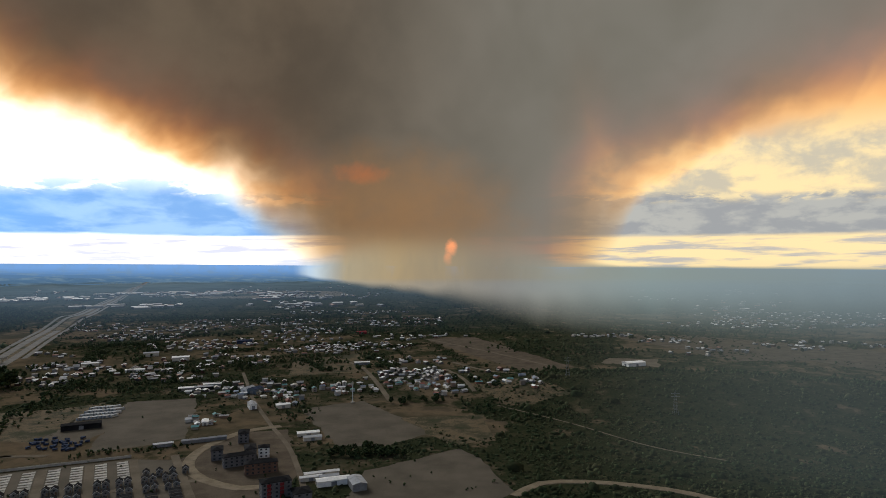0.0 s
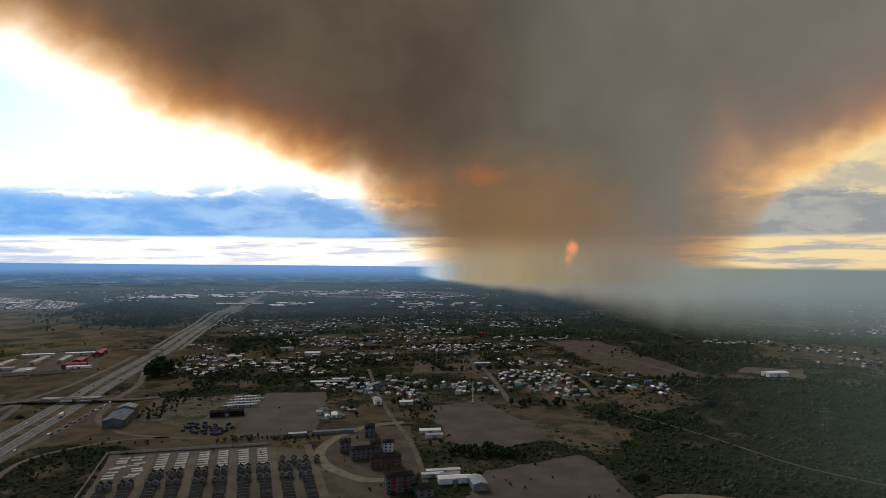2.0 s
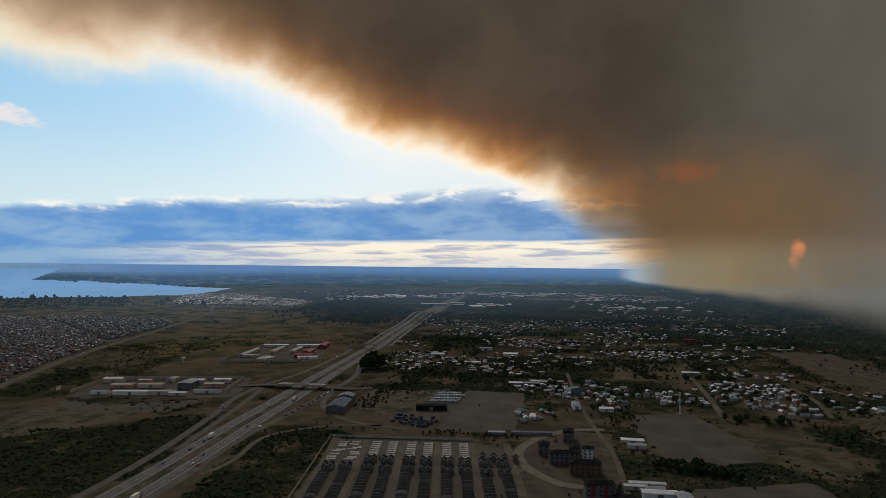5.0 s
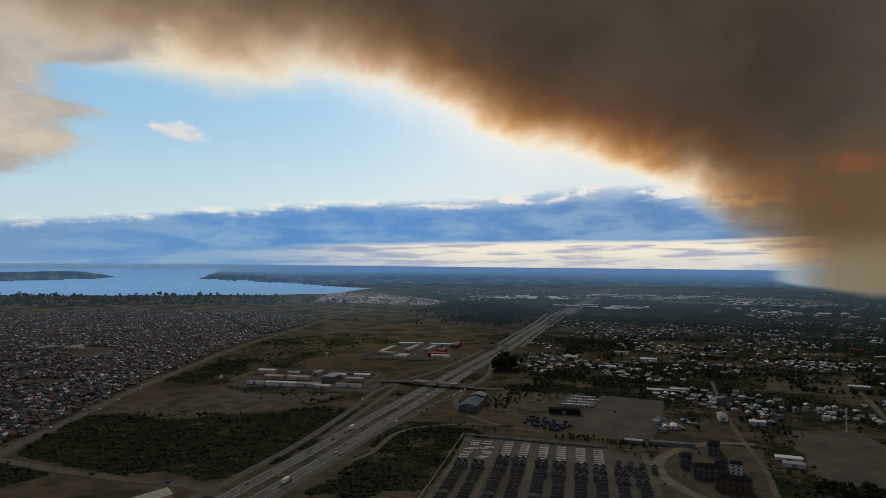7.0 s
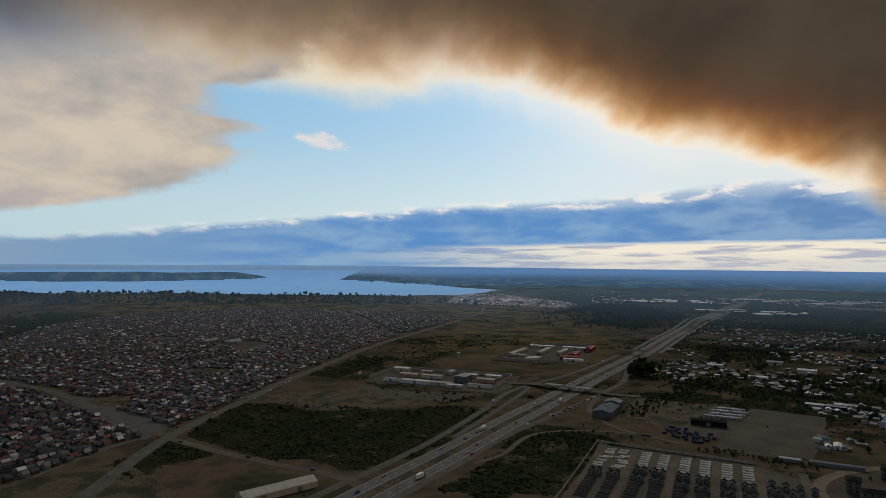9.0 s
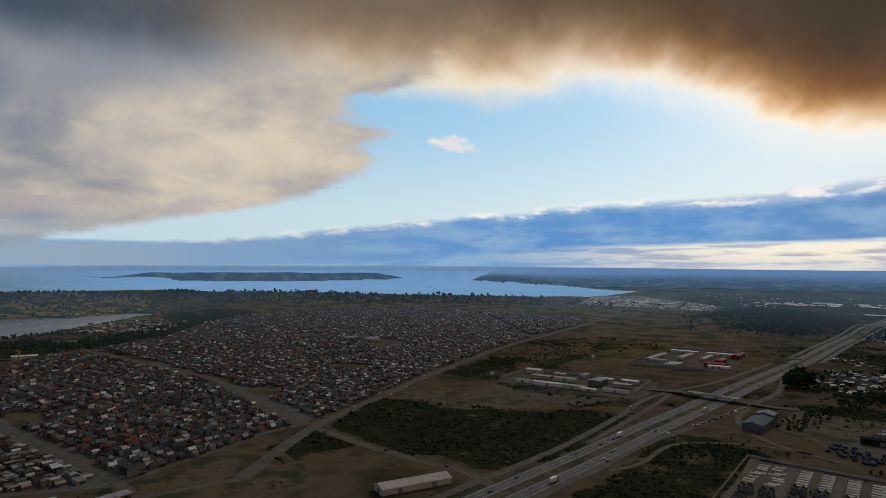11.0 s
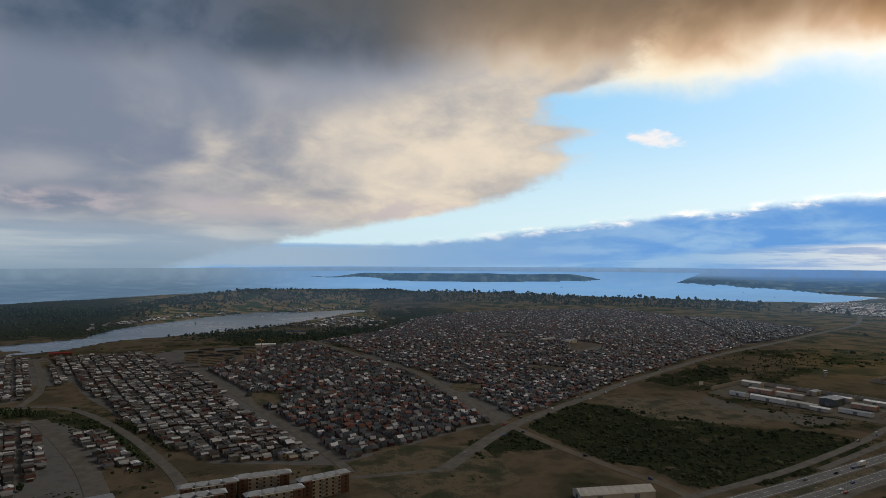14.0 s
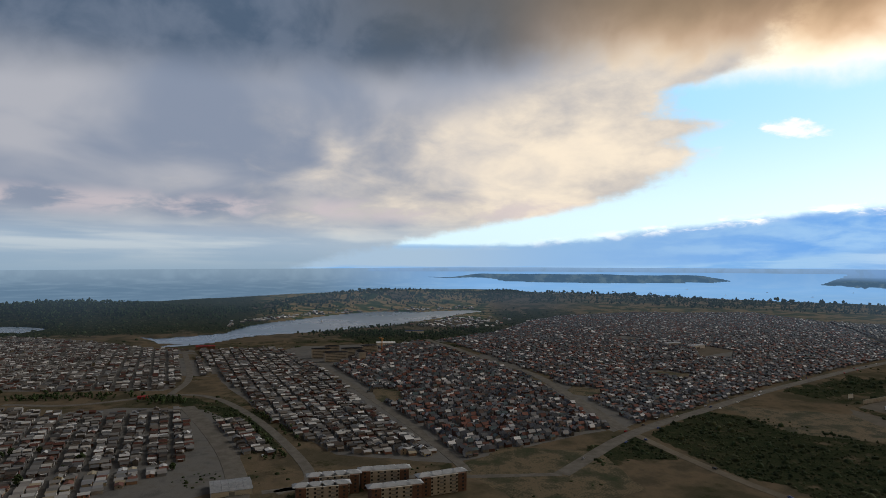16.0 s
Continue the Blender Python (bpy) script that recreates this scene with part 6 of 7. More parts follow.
lift = 5.0 * np.exp(-((sel[:, 0] + 566) / 50) ** 2)
for s in (-1, 1):
    line = offset(sel, s * 5.6)
    for i in range(len(line) - 1):
        (x0, y0), (x1, y1) = line[i], line[i + 1]
        part("parapet_panel", Shape().box(0.4, math.hypot(x1 - x0, y1 - y0) + 0.3, 0.9, ((x0 + x1) / 2, (y0 + y1) / 2, lift[i] - 0.2), math.degrees(math.atan2(y1 - y0, x1 - x0)) - 90), M_CONCRETE, bridge)
for x, y in ((-592, 625), (-565, 634), (-545, 641)):
    part("pier", Shape().box(1.0, 9.0, 4.6, (x, y, 0), 25), M_CONCRETE, bridge)
part("deck", Shape().box(64, 10.5, 0.8, (-566, 632, 4.35), 18), M_CONCRETE, bridge)
foot_bridge = thing("bridge", "pale concrete bridge over the highway", "bridge")
part("deck", Shape().box(62, 7, 1.0, (-737, 998, 6.0), 25), M_CONCRETE, foot_bridge)
for k in (-24, 0, 24):
    part("pier", Shape().box(1.0, 6.0, 6.2, (-737 + k * 0.906, 998 + k * 0.423, 0), 25), M_CONCRETE, foot_bridge)
for s in (-1, 1):
    part("parapet", Shape().box(62, 0.3, 1.1, (-737 - s * 3.3 * 0.42, 998 + s * 3.3 * 0.9, 7.0), 25), M_CONCRETE, foot_bridge)


def car():
    ob = thing("car", "parked or queueing car in plain paint", "car", "cars")
    part("body", Shape().box(1.75, 4.4, 0.62, (0, 0, 0.32)).box(1.6, 2.4, 0.55, (0, -0.25, 0.94), taper=0.82), M_CARS, ob)
    part("window_band", Shape().box(1.62, 2.3, 0.4, (0, -0.25, 0.98), taper=0.86), M_GLASS, ob)
    for x in (-0.8, 0.8):
        for y in (-1.35, 1.35):
            part("wheel", Shape().add([(0.1 * s, 0.32 * math.cos(a), 0.32 * math.sin(a)) for s in (-1, 1) for a in np.arange(8) * 0.785], [(i, (i + 1) % 8, 8 + (i + 1) % 8, 8 + i) for i in range(8)] + [tuple(range(8)), tuple(range(15, 7, -1))], (x, y, 0.32)), M_TYRE, ob)
    return ob


def truck():
    ob = thing("truck", "white box truck on the highway", "truck", "trucks")
    part("cab", Shape().box(2.3, 2.0, 2.3, (0, 4.0, 0.6), taper=0.94), M_CARS, ob)
    part("cargo_box", Shape().box(2.5, 7.4, 3.0, (0, -0.9, 0.9)), M_WHITE, ob)
    part("chassis", Shape().box(2.2, 9.4, 0.4, (0, 0, 0.5)), M_STEEL, ob)
    for x in (-1.05, 1.05):
        for y in (-3.2, 3.6):
            part("wheel", Shape().add([(0.15 * s, 0.5 * math.cos(a), 0.5 * math.sin(a)) for s in (-1, 1) for a in np.arange(8) * 0.785], [(i, (i + 1) % 8, 8 + (i + 1) % 8, 8 + i) for i in range(8)] + [tuple(range(8)), tuple(range(15, 7, -1))], (x, y, 0.5)), M_TYRE, ob)
    return ob


def along(line, x0, side=0.0, turn=0.0):
    """Pose on a road near a given distance along it."""
    i = min(len(line) - 2, max(0, int(x0)))
    p = offset(line, side)[i]
    d = line[i + 1] - line[i]
    return pose(p[0], p[1], level(*p) + 0.36, 0, 0, math.degrees(math.atan2(d[1], d[0])) - 90 + turn)


spots = []
for k in range(15):  # queue on the frontage road
    j = int(np.argmin(np.hypot(FRONT[:, 0] + 475 + 3.6 * k, FRONT[:, 1] - 500 - 9 * k)))
    spots.append(along(FRONT, j, 1.6 if k % 5 else -1.6))
for line, n in ((west, 14), (east, 14), (FRONT, 5), (RAMP, 4), (TOWN_ROAD, 8), (ACCESS, 3)):
    for k in range(n):
        j = rs.randint(2, min(len(line) - 3, 100))
        if math.hypot(*line[j]) > 130:
            spots.append(along(line, j, rs.choice([-1.9, 1.9]), rs.choice([0, 180]) if line is not west else 180))
for k in range(18):  # parked along the estate's edge road
    j = rs.randint(10, min(len(TOWN_ROAD) - 3, 70))
    spots.append(along(TOWN_ROAD, j, 8.5 * rs.choice([-1, 1]) + rs.uniform(-1, 1), rs.choice([0, 180])))
for x, y, t in np.concatenate([near, rest[:200]])[::7]:
    d = rs.uniform(7.5, 8.5)
    x, y = x + d * math.cos(radians(t)) * rs.choice([-1, 1]), y + d * math.sin(radians(t))
    spots.append(pose(x, y, level(x, y) + 0.12, 0, 0, t + rs.choice([0, 90])))
proto = car()
proto.matrix_basis = spots[0]
for m in spots[1:]:
    copy_thing(proto, m)
lorry = truck()
lorry.matrix_basis = along(west, 42, 1.9, 180)
for line, j in ((east, 50), (west, 62), (east, 75), (west, 33)):
    copy_thing(lorry, along(line, j, 1.9, 180 if line is west else 0))

# masts and poles
mast = thing("radio_mast", "tall slim white radio mast among houses", "mast", at=(-104, 712, 0))
part("tube", Shape().box(1.1, 1.1, 24, (0, 0, 0), taper=0.6), M_WHITE, mast)
part("antenna_drum", Shape().box(1.8, 1.8, 4.0, (0, 0, 20)), M_CREAM, mast)
part("base", Shape().box(4, 4, 1.2), M_CONCRETE, mast)
for x, y, h in ((156, 781, 26), (238, 639, 24)):
    ob = thing("pylon", "grey lattice power pylon standing in scrub", "pylon", "power pylons", (x, y, level(x, y)))
    for sx in (-1, 1):
        for sy in (-1, 1):
            part("leg", Shape().add([(sx * 2.2 - 0.14, sy * 2.2, 0), (sx * 2.2 + 0.14, sy * 2.2, 0), (sx * 0.4 + 0.1, sy * 0.4, h), (sx * 0.4 - 0.1, sy * 0.4, h), (sx * 2.2, sy * 2.2 + 0.25, 0), (sx * 0.4, sy * 0.4 + 0.2, h)], [(0, 1, 2, 3), (1, 4, 5, 2), (4, 0, 3, 5)]), M_STEEL, ob)
    for k in range(7):
        w = 4.6 * (1 - k / 8.5)
        part("brace", Shape().box(w, 0.14, 0.14, (0, -w / 2, 3.3 * k + 2)).box(w, 0.14, 0.14, (0, w / 2, 3.3 * k + 2)).box(0.14, w, 0.14, (-w / 2, 0, 3.3 * k + 2)).box(0.14, w, 0.14, (w / 2, 0, 3.3 * k + 2)), M_STEEL, ob)
    for z in (h - 6, h - 3):
        part("cross_arm", Shape().box(9, 0.3, 0.3, (0, 0, z)), M_STEEL, ob)
pole = thing("street_lamp", "slim grey street lamp beside the highway", "street lamp", "highway lamps")
part("post", Shape().box(0.22, 0.22, 10, taper=0.6), M_STEEL, pole)
part("arm", Shape().box(2.2, 0.12, 0.12, (1.0, 0, 9.9)), M_STEEL, pole)
part("lamp_head", Shape().box(0.8, 0.3, 0.18, (2.2, 0, 9.85)), M_PALE_METAL, pole)
first = True
for k in range(14, 64, 3):
    m = along(HIGHWAY, k, 17.5, 90)
    if first:
        pole.matrix_basis = m
        first = False
    else:
        copy_thing(pole, m)
crane = thing("site_crane", "orange tower crane behind the cream flats", "crane", at=(-1220, -205, level(-1220, -205)))
M_ORANGE = surface("orange_paint", [(0.4, 0.17, 0.04), (0.5, 0.22, 0.06)], 2.0, 0.5, 0.3)
part("mast", Shape().box(1.6, 1.6, 26), M_ORANGE, crane)
part("jib", Shape().box(26, 1.0, 1.2, (7, 0, 26), 30), M_ORANGE, crane)
part("counterweight", Shape().box(3, 2, 2.4, (-6, -3.4, 24.4), 30), M_CONCRETE, crane)

# small boats on the bay
boat = thing("boat", "small white fishing boat moored on the bay", "boat", "moored boats")
part("hull", Shape().add([(-1.6, -6, 0), (1.6, -6, 0), (1.6, 3, 0), (0, 7, 0), (-1.6, 3, 0), (-2.1, -6.2, 1.8), (2.1, -6.2, 1.8), (2.1, 3, 1.9), (0, 8, 2.4), (-2.1, 3, 1.9)],
                         [(4, 3, 2, 1, 0), (5, 6, 7, 8, 9), (0, 1, 6, 5), (1, 2, 7, 6), (2, 3, 8, 7), (3, 4, 9, 8), (4, 0, 5, 9)]), M_WHITE, boat)
part("cabin", Shape().box(2.4, 3.4, 2.2, (0, -2.2, 1.8), taper=0.85), M_PALE_METAL, boat)
part("mast", Shape().box(0.2, 0.2, 6, (0, 0.5, 1.8)), M_STEEL, boat)
first = True
for q, e in ((57.5, 1.7), (60.5, 1.5), (63.2, 1.9), (66.4, 1.6), (69.5, 1.9), (55.2, 2.05), (72.5, 1.45), (75.5, 1.8), (99.5, 4.15), (105, 4.6)):
    d = EYE / math.tan(radians(e))
    x, y, z = (float(c) for c in place(-d * math.sin(radians(q)), d * math.cos(radians(q)), -2.0))
    m = pose(x, y, z, 0, 0, q * 37 % 180)
    if first:
        boat.matrix_basis = m
        first = False
    else:
        copy_thing(boat, m)

# ---- scrub ----
def ico():
    t = (1 + 5 ** 0.5) / 2
    v = np.array([(-1, t, 0), (1, t, 0), (-1, -t, 0), (1, -t, 0), (0, -1, t), (0, 1, t), (0, -1, -t), (0, 1, -t), (t, 0, -1), (t, 0, 1), (-t, 0, -1), (-t, 0, 1)], float)
    f = [(0, 11, 5), (0, 5, 1), (0, 1, 7), (0, 7, 10), (0, 10, 11), (1, 5, 9), (5, 11, 4), (11, 10, 2), (10, 7, 6), (7, 1, 8), (3, 9, 4), (3, 4, 2), (3, 2, 6), (3, 6, 8), (3, 8, 9), (4, 9, 5), (2, 4, 11), (6, 2, 10), (8, 6, 7), (9, 8, 1)]
    return v / np.linalg.norm(v[0]), np.array(f)


ICO_V, ICO_F = ico()


BUSH_V = np.array([(math.cos(a), math.sin(a), -0.6) for a in (0, 1.6, 3.1, 4.7)] + [(0.8 * math.cos(a), 0.8 * math.sin(a), 0.4) for a in (0.7, 2.4, 4.0, 5.4)] + [(0, 0, 0.95)])
BUSH_F = np.array([(0, 1, 4), (1, 5, 4), (1, 2, 5), (2, 6, 5), (2, 3, 6), (3, 7, 6), (3, 0, 7), (0, 4, 7), (4, 5, 8), (5, 6, 8), (6, 7, 8), (7, 4, 8)])


def clumps(name, pos, size, mat, rs, rough=0.35, form=(ICO_V, ICO_F)):
    """Many small ragged leaf clumps as one mesh."""
    n = len(pos)
    base, tris = form
    nv, nf = len(base), len(tris)
    a = rs.uniform(0, 6.28, n)
    c, s = np.cos(a), np.sin(a)
    v = base[None] * (1 + rs.uniform(-rough, rough, (n, nv, 1)))
    v = np.stack([v[..., 0] * c[:, None] - v[..., 1] * s[:, None], v[..., 0] * s[:, None] + v[..., 1] * c[:, None], v[..., 2]], -1)
    v = v * size[:, None, :] + pos[:, None, :]
    f = (tris[None] + nv * np.arange(n)[:, None, None]).reshape(-1, 3)
    me = bpy.data.meshes.new(name)
    me.vertices.add(nv * n), me.loops.add(3 * nf * n), me.polygons.add(nf * n)
    me.vertices.foreach_set("co", v.reshape(-1).astype(np.float32))
    me.loops.foreach_set("vertex_index", f.reshape(-1).astype(np.int32))
    me.polygons.foreach_set("loop_start", (3 * np.arange(nf * n)).astype(np.int32))
    me.materials.append(mat)
    me.update(calc_edges=True)
    return me


def free(x, y):
    ok = water_at(x, y) < 0.3
    for line, w in ROADS:
        ok &= near_line(line, x, y) > w
    for q in CLEAR:
        ok &= ~inside(q, x, y)
    return ok



def tree_kind(h, w, shape, seed):
    """A tree: tapered trunk with limbs, and a crown of many leaf clumps."""
    r = np.random.RandomState(seed)
    ob = thing("tree", "dark green tree with a full uneven crown", "tree", "trees")
    trunk = Shape().box(0.6, 0.6, h * 0.6, taper=0.5)
    for k in range(5):
        a, z = k * 1.26 + r.uniform(0, 0.6), h * r.uniform(0.3, 0.5)
        x, y = math.cos(a) * w * 0.3, math.sin(a) * w * 0.3
        trunk.add([(0, -0.1, z), (0, 0.1, z), (x, y + 0.05, z + h * 0.2), (x, y - 0.05, z + h * 0.2), (0, 0, z + 0.25)], [(0, 1, 2, 3), (0, 3, 4), (1, 4, 2)])
    part("trunk", trunk, M_BARK, ob, "grey-brown bark trunk")
    n = 70
    u = r.uniform(0.15, 1, n)
    rad = w / 2 * (np.sqrt(np.clip(1 - (2 * u - 1) ** 2, 0, 1)) if shape == "round" else (1.05 - u) if shape == "cone" else 0.55 + 0.45 * np.sin(u * 3))
    a = r.uniform(0, 6.28, n)
    q = rad * np.sqrt(r.uniform(0.25, 1, n))
    pos = np.stack([q * np.cos(a), q * np.sin(a), h * (0.12 + 0.86 * u)], 1)
    s = w * 0.13 * r.uniform(0.6, 1.4, (n, 1)) * np.array([[1, 1, 0.8]])
    part("crown", clumps("crown", pos, s, M_TREE, r, 0.45), M_TREE, ob)
    return ob


def plant(kinds, spots, rs, lo=0.7, hi=1.3):
    spots = np.asarray(spots, float)
    z = land_height(spots[:, 0], spots[:, 1])
    for n, ((x, y), h) in enumerate(zip(spots, z)):
        m = pose(x, y, h - 0.1, 0, 0, rs.uniform(0, 360)) @ Matrix.Diagonal((*(Vector((1, 1, rs.uniform(0.85, 1.2))) * rs.uniform(lo, hi)), 1))
        if n < len(kinds):
            kinds[n].matrix_basis = m
        else:
            copy_thing(kinds[rs.randint(len(kinds))], m)


rs = np.random.RandomState(40)
pines = [tree_kind(17, 8, "cone", 1), tree_kind(16, 7.5, "cone", 2)]
for ob, (x, y) in zip(pines, ((-306, 934), (-290, 934))):
    ob.matrix_basis = pose(x, y, level(x, y))
    tagged(ob, "tall dark conifer standing alone in a paddock", "tree", "pair of conifers")
big = [tree_kind(17, 14, "tall", 3), tree_kind(18, 13, "tall", 4)]
plant(big, [(-576 + rs.uniform(-16, 16), 800 + rs.uniform(-14, 20)) for k in range(12)], rs, 0.85, 1.2)
for ob in big:
    tagged(ob, "tall dark tree in a dense clump beside the highway", "tree")
kinds = [tree_kind(6, 5, "round", 5), tree_kind(7.5, 5.5, "round", 6), tree_kind(7, 4.5, "tall", 7), tree_kind(5.5, 5, "round", 8)]
spots = []
for cx, cy, rx, ry, n in CLUSTERS:
    spots += [(cx + rs.uniform(-1.2, 1.2) * rx, cy + rs.uniform(-1.2, 1.2) * ry) for k in range(3)]
spots += [(rs.uniform(-520, -400), rs.uniform(-620, -180)) for k in range(24)] + [(-98 + rs.uniform(0, 66), 520 + rs.uniform(-6, 16)) for k in range(34)]
spots += [(-61 + 77 * t + rs.uniform(-4, 4), 707 + 13 * t + rs.uniform(-8, 8)) for t in rs.uniform(0, 1, 18)]
spots = np.array(spots)
spots = spots[free(spots[:, 0], spots[:, 1])]
plant(kinds, spots, rs)


def belt(pts, width, n, h, seed):
    """Tree positions along a hedge line."""
    r = np.random.RandomState(seed)
    line = spline(pts, 10)
    i = r.randint(0, len(line), n)
    return np.stack([line[i, 0] + r.normal(0, width, n), line[i, 1] + r.normal(0, width, n), np.full(n, float(h))], 1)


# hedges, shelter belts and woods, as x, y runs
runs = [belt([(-702, 1216), (-523, 1188)], 14, 150, 7, 1), belt([(-846, 1740), (-779, 1884)], 40, 160, 9, 2), belt([(-876, 1329), (-989, 1712)], 18, 160, 8, 3), belt([(-740, 1789), (-493, 1779), (-300, 1830)], 30, 240, 9, 4),
        belt([(-537, 1619), (-382, 1869)], 60, 200, 8, 5), belt([(-500, 790), (-326, 789)], 16, 150, 5, 6), belt([(-450, 962), (-353, 960)], 12, 80, 6, 7), belt([(-300, 1500), (-186, 1415), (0, 1480)], 40, 200, 8, 8),
        belt([(100, 1700), (204, 2338), (428, 2182), (590, 1933)], 130, 500, 9, 9), belt([(100, 1150), (220, 1120), (330, 1100)], 30, 160, 7, 10), belt([(35, 692), (102, 641), (130, 664)], 16, 110, 5, 11), belt([(120, 860), (230, 830), (420, 780), (560, 740)], 28, 420, 7, 12),
        belt([(-415, 407), (-393, 480)], 22, 120, 4, 13), belt([(-300, 520), (-230, 545)], 5, 60, 4, 14), belt([(-640, 900), (-560, 1120), (-620, 1300)], 14, 120, 8, 15), belt([(-1080, 1470), (-1240, 1620), (-1440, 1740)], 75, 520, 11, 16), belt([(-1160, 1540), (-1340, 1720)], 90, 520, 12, 17),
        belt([(-690, -270), (-600, -205), (-520, -165)], 9, 150, 5, 18), belt([(-720, -600), (-745, -450), (-730, -370)], 11, 170, 6, 19), belt([(-1500, -340), (-1560, -240), (-1500, -160)], 45, 260, 9, 20), belt([(-1700, -60), (-1560, -110), (-1480, -120)], 40, 200, 8, 21),
        belt([(-1850, -180), (-1700, -330), (-1500, -420)], 26, 160, 8, 22), belt([(-1110, 800), (-950, 640)], 28, 160, 4, 23), belt([(-260, 470), (380, 500)], 60, 200, 3, 24), belt([(-330, 1000), (-100, 1060)], 30, 70, 6, 25),
        belt([(-460, 820), (-300, 850), (-240, 830)], 22, 120, 6, 26), belt([(-160, 640), (-190, 760), (-150, 850)], 16, 110, 5, 27), belt([(300, 1480), (600, 1400), (900, 1380)], 50, 200, 7, 28)]
# skyline trees on the shore bluff and on the hills across the estuary
r = np.random.RandomState(60)
a = np.radians(np.concatenate([r.uniform(50, 92, 240), r.uniform(56, 89, 1500), np.repeat(r.uniform(50, 91, 46), 14) + r.normal(0, 0.35, 644), r.normal(64.8, 0.25, 14), r.uniform(86, 134, 3600)]))
deg = np.degrees(a)
d = np.where(deg < 86, r.uniform(2720, 3350, len(a)), np.interp(deg, [86, 98, 106, 112, 117, 124, 130], [3300, 3000, 2750, 2500, 2350, 2300, 2500]) + r.normal(-70, 120, len(a)) + 60 * waves(deg * 100, deg * 37, 700, 71))
runs.append(np.stack([-d * np.sin(a), d * np.cos(a), np.where(deg < 86, r.uniform(4, 15, len(a)) * np.where(r.rand(len(a)) < 0.15, 1.9, 1.0), r.uniform(7, 16, len(a)))], 1))
# hedgerows and shelter belts of the farmed plain
for n in range(64):
    q, far_off = radians(r.uniform(-2, 33)), r.uniform(860, 2500)
    cx, cy, t, half = -far_off * math.sin(q), far_off * math.cos(q), radians(r.choice([20, 110]) + r.uniform(-12, 12)), r.uniform(40, 150)
    runs.append(belt([(cx - half * math.cos(t), cy - half * math.sin(t)), (cx + half * math.cos(t), cy + half * math.sin(t))], r.uniform(2, 9), int(half * 0.9), r.uniform(4, 8), 200 + n))
T = np.concatenate(runs)
T = T[water_at(T[:, 0], T[:, 1]) < 0.2]
for line, w in ROADS:
    T = T[near_line(line, T[:, 0], T[:, 1]) > w + 1]
pos, size = [], []
r = np.random.RandomState(61)
tz = land_height(T[:, 0], T[:, 1])
for (x, y, h), z in zip(T, tz):
    h *= r.uniform(0.45, 1.0)
    for k in range(6):
        q, b = h * 0.32 * math.sqrt(r.rand()), r.uniform(0, 6.28)
        s = h * r.uniform(0.16, 0.28)
        pos.append((x + q * math.cos(b), y + q * math.sin(b), z + h * r.uniform(0.2, 0.85)))
        size.append((s, s, s * r.uniform(0.8, 1.3)))
pos, size = np.array(pos), np.array(size)
X, Y, Z = place(pos[:, 0], pos[:, 1], pos[:, 2])
size = size * (np.hypot(X, Y) / np.hypot(pos[:, 0], pos[:, 1]))[:, None]
woods = new("woods", clumps("woods", np.stack([X, Y, Z], 1), size, M_TREE, r, 0.45, (BUSH_V, BUSH_F)))
tagged(woods, "dark hedges, shelter belts and wooded hills", "woods", kind="stuff")

rs = np.random.RandomState(12)
e = np.radians(np.exp(rs.uniform(math.log(2.3), math.log(26), 290000)))
a = np.radians(rs.uniform(-42, 134, 290000))
x, y = -EYE / np.tan(e) * np.sin(a), EYE / np.tan(e) * np.cos(a)
dense = scrub_at(x, y)
for q in (TOWN_A, TOWN_B, TOWN_C, TOWN_D, TOWN_E):
    dense = np.where(inside(q, x, y), dense * 0.25, dense)
keep = (rs.uniform(0, 1, len(x)) < np.clip(dense - 0.3, 0, 1) * 1.15) & free(x, y)
x, y = x[keep], y[keep]
k = np.exp(rs.normal(0, 0.5, len(x)))
k = k * (0.75 + 0.5 * smooth(np.hypot(x, y), 500, 1500))
size = np.stack([1.15 * k * rs.uniform(0.7, 1.5, len(x)), 1.15 * k * rs.uniform(0.7, 1.5, len(x)), 0.75 * k * rs.uniform(0.6, 1.5, len(x))], 1)
hx, hy, hz = place(x, y, land_height(x, y) + size[:, 2] * 0.4)
scrub_ob = new("scrub", clumps("scrub", np.stack([hx, hy, hz], 1), size, M_LEAF, rs, 0.4, (BUSH_V, BUSH_F)))
tagged(scrub_ob, "dark green gorse and scrub over the plain", "scrub", kind="stuff")

# ---- thin glowing sheet added to paint aerial haze over the far plain ----
M_HAZE = bpy.data.materials.new("haze")
M_HAZE.use_nodes = True
M_HAZE.node_tree.nodes.clear()
k = Graph(M_HAZE.node_tree)
fade = k.node("ShaderNodeAttribute")
fade.attribute_name = "thick"
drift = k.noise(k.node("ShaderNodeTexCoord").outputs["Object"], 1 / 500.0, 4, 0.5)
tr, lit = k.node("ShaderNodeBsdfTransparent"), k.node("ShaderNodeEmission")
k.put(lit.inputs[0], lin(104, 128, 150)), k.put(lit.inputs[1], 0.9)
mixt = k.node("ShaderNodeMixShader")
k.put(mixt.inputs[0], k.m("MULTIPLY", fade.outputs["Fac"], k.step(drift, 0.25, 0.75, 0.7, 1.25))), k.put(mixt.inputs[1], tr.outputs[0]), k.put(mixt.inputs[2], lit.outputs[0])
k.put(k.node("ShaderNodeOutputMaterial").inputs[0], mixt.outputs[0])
ha, he = np.arange(-60, 150, 1.0), np.arange(-6.6, -1.2, 0.2)
A, S = np.meshgrid(ha, he)
D = 1300.0
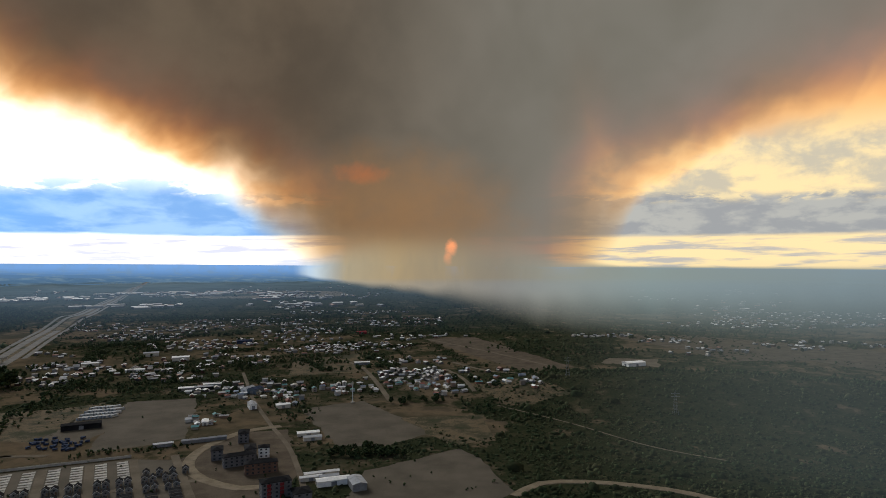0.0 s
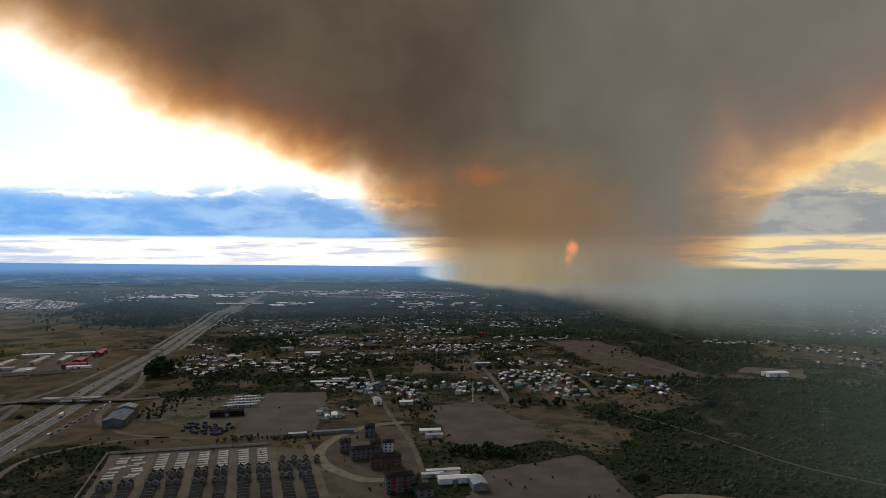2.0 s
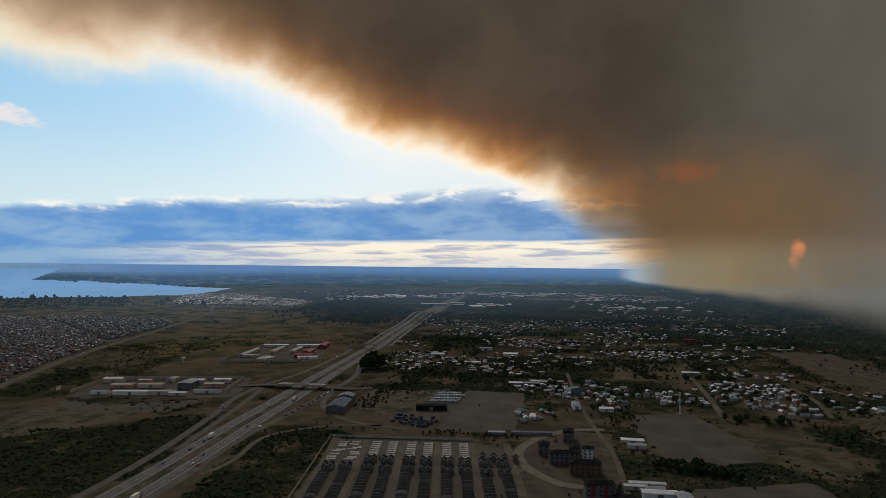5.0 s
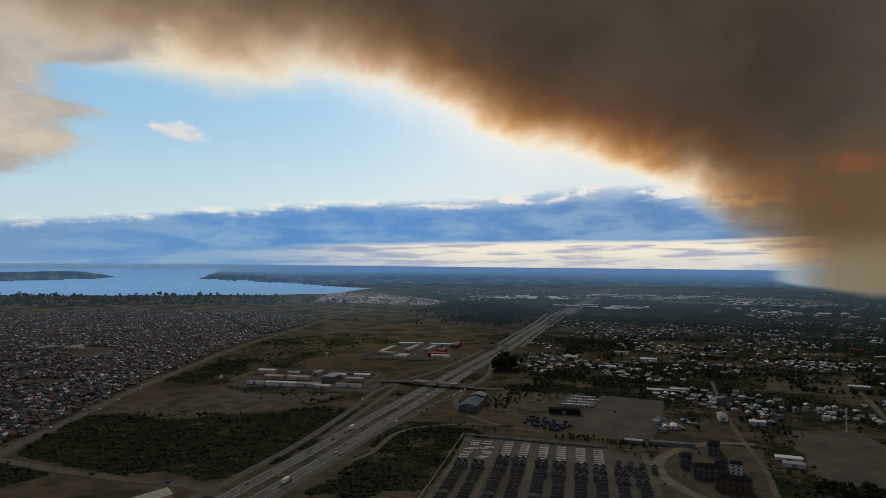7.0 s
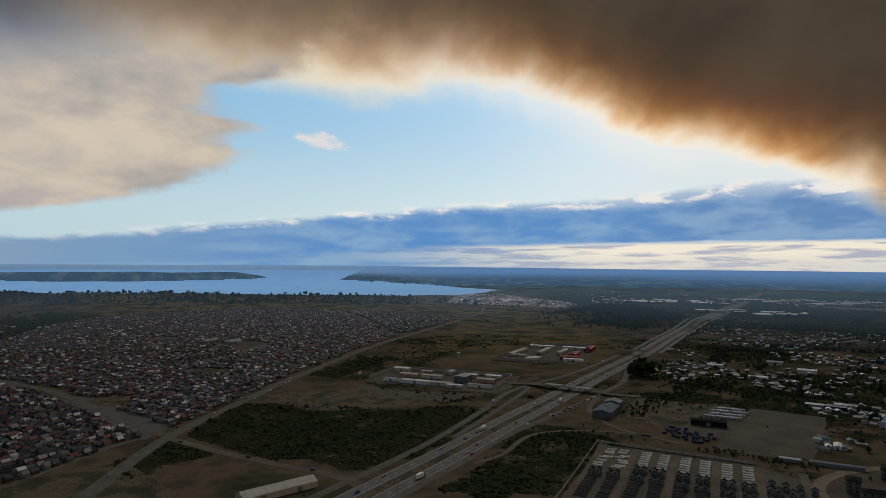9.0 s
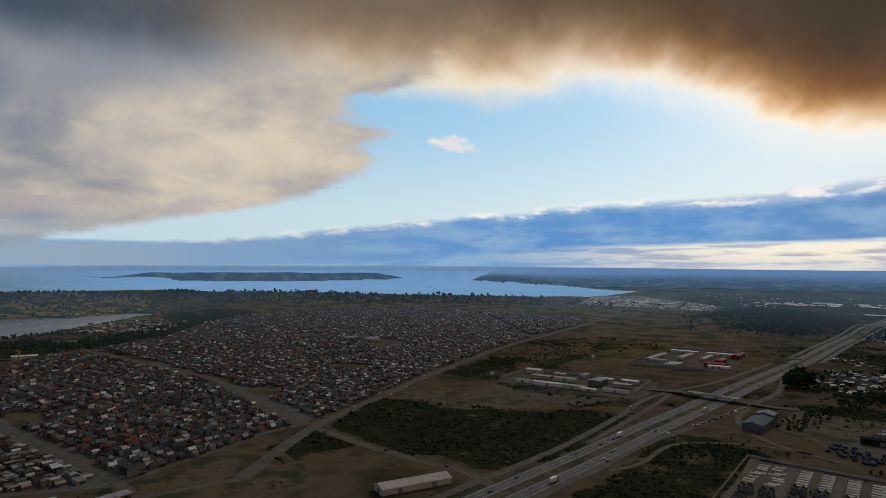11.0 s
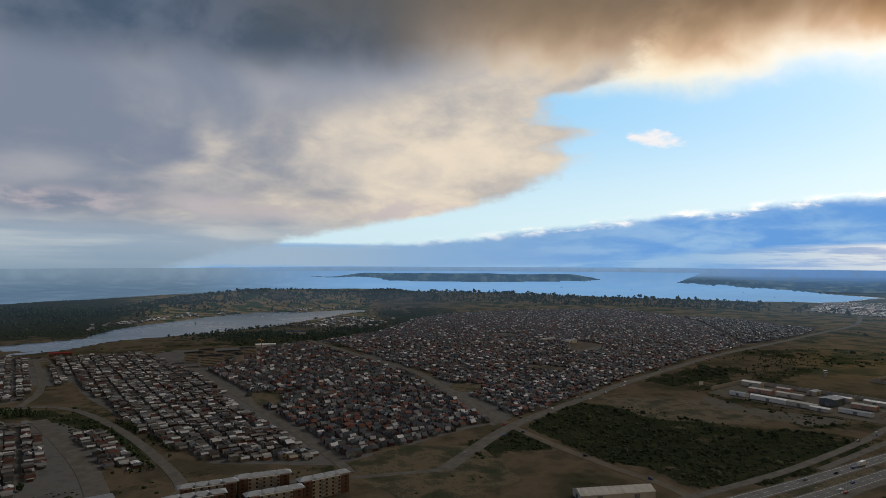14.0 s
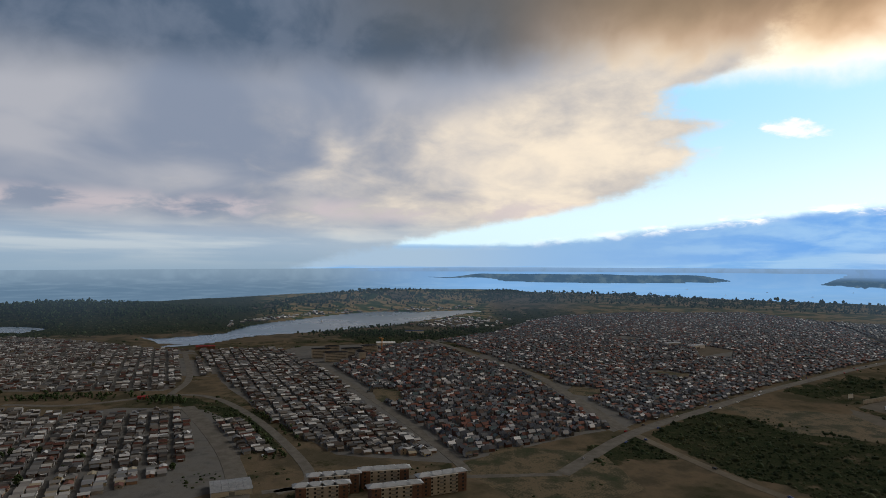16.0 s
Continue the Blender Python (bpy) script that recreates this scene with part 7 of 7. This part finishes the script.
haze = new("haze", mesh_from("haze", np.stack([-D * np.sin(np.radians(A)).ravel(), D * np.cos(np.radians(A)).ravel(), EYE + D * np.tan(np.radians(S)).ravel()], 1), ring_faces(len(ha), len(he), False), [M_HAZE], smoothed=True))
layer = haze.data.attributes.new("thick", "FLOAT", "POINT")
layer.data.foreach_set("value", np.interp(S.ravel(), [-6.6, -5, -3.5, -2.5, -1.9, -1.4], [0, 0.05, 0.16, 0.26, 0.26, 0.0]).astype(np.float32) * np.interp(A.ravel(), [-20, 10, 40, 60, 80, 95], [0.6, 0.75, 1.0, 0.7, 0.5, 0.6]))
haze.visible_shadow = False
tagged(haze, "thin glowing sheet of painted aerial haze low over the distant plain", "haze", kind="stuff")

# ---- backdrop of distant smoke low over the land; low sun's light painted as emission ----
M_SMOKE = bpy.data.materials.new("smoke")
M_SMOKE.use_nodes = True
M_SMOKE.node_tree.nodes.clear()
k = Graph(M_SMOKE.node_tree)
at = k.node("ShaderNodeTexCoord").outputs["Object"]
fade = k.node("ShaderNodeAttribute")
fade.attribute_name = "thick"
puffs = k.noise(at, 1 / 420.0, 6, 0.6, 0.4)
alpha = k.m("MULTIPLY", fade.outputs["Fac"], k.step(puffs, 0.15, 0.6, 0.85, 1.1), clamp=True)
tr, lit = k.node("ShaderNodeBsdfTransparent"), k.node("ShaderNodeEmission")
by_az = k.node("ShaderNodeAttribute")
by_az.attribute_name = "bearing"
# glow colour by bearing, in place of light scattered in smoke and haze
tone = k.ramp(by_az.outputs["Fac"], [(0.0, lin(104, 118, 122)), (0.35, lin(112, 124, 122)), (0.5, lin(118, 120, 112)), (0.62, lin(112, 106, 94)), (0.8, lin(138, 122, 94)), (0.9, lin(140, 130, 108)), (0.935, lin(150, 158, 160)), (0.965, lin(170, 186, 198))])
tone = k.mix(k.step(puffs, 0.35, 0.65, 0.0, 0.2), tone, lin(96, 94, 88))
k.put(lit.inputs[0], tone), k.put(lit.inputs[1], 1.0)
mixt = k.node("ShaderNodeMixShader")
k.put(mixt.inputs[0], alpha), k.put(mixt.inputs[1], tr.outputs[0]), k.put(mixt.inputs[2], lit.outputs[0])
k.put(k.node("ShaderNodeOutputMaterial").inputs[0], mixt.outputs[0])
sa, se = np.arange(-60, 14.6, 0.4), np.arange(-8, 5, 0.15)
A, S = np.meshgrid(sa, se)
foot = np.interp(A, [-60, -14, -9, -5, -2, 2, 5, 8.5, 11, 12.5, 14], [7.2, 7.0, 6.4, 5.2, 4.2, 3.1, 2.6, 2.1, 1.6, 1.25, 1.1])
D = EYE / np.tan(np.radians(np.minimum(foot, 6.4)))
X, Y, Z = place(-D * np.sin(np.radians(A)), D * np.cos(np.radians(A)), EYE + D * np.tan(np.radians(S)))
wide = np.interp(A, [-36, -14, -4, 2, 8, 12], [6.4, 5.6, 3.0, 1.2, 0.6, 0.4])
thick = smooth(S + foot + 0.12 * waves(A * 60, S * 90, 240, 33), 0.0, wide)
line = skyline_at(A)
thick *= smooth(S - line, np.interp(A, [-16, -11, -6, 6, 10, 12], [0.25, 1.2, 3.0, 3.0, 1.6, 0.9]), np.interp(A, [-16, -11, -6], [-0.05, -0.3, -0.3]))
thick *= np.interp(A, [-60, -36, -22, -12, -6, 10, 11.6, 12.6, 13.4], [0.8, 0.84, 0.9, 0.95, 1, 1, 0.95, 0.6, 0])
fx = ring_faces(len(sa), len(se), False)
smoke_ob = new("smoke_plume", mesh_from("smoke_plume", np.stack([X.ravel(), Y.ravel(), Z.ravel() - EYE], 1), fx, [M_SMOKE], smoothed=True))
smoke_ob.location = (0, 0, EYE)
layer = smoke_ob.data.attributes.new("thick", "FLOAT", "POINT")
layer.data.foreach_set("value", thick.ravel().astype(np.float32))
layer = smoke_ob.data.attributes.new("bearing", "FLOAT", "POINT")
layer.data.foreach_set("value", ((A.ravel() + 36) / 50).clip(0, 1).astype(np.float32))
smoke_ob.visible_shadow = False
tagged(smoke_ob, "self-lit sheet of drifting grey smoke and haze low over the burning land", "smoke", kind="stuff")

# added glowing veil of the same smoke, thinned out, painting haze over nearer scrub
sa, se = np.arange(-60, 6.1, 1.0), np.arange(-20.5, 0.6, 0.4)
A, S = np.meshgrid(sa, se)
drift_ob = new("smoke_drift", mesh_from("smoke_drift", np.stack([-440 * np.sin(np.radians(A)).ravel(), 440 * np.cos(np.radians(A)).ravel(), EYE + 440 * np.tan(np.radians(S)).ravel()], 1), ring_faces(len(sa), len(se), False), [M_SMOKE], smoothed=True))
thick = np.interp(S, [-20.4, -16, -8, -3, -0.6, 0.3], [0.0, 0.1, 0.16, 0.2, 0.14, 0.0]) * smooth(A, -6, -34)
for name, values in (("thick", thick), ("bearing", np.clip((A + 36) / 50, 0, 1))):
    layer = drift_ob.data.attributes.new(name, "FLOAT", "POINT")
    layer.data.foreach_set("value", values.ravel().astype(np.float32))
drift_ob.visible_shadow = False
tagged(drift_ob, "thin glowing veil of grey smoke haze over dark scrub", "smoke", kind="stuff")
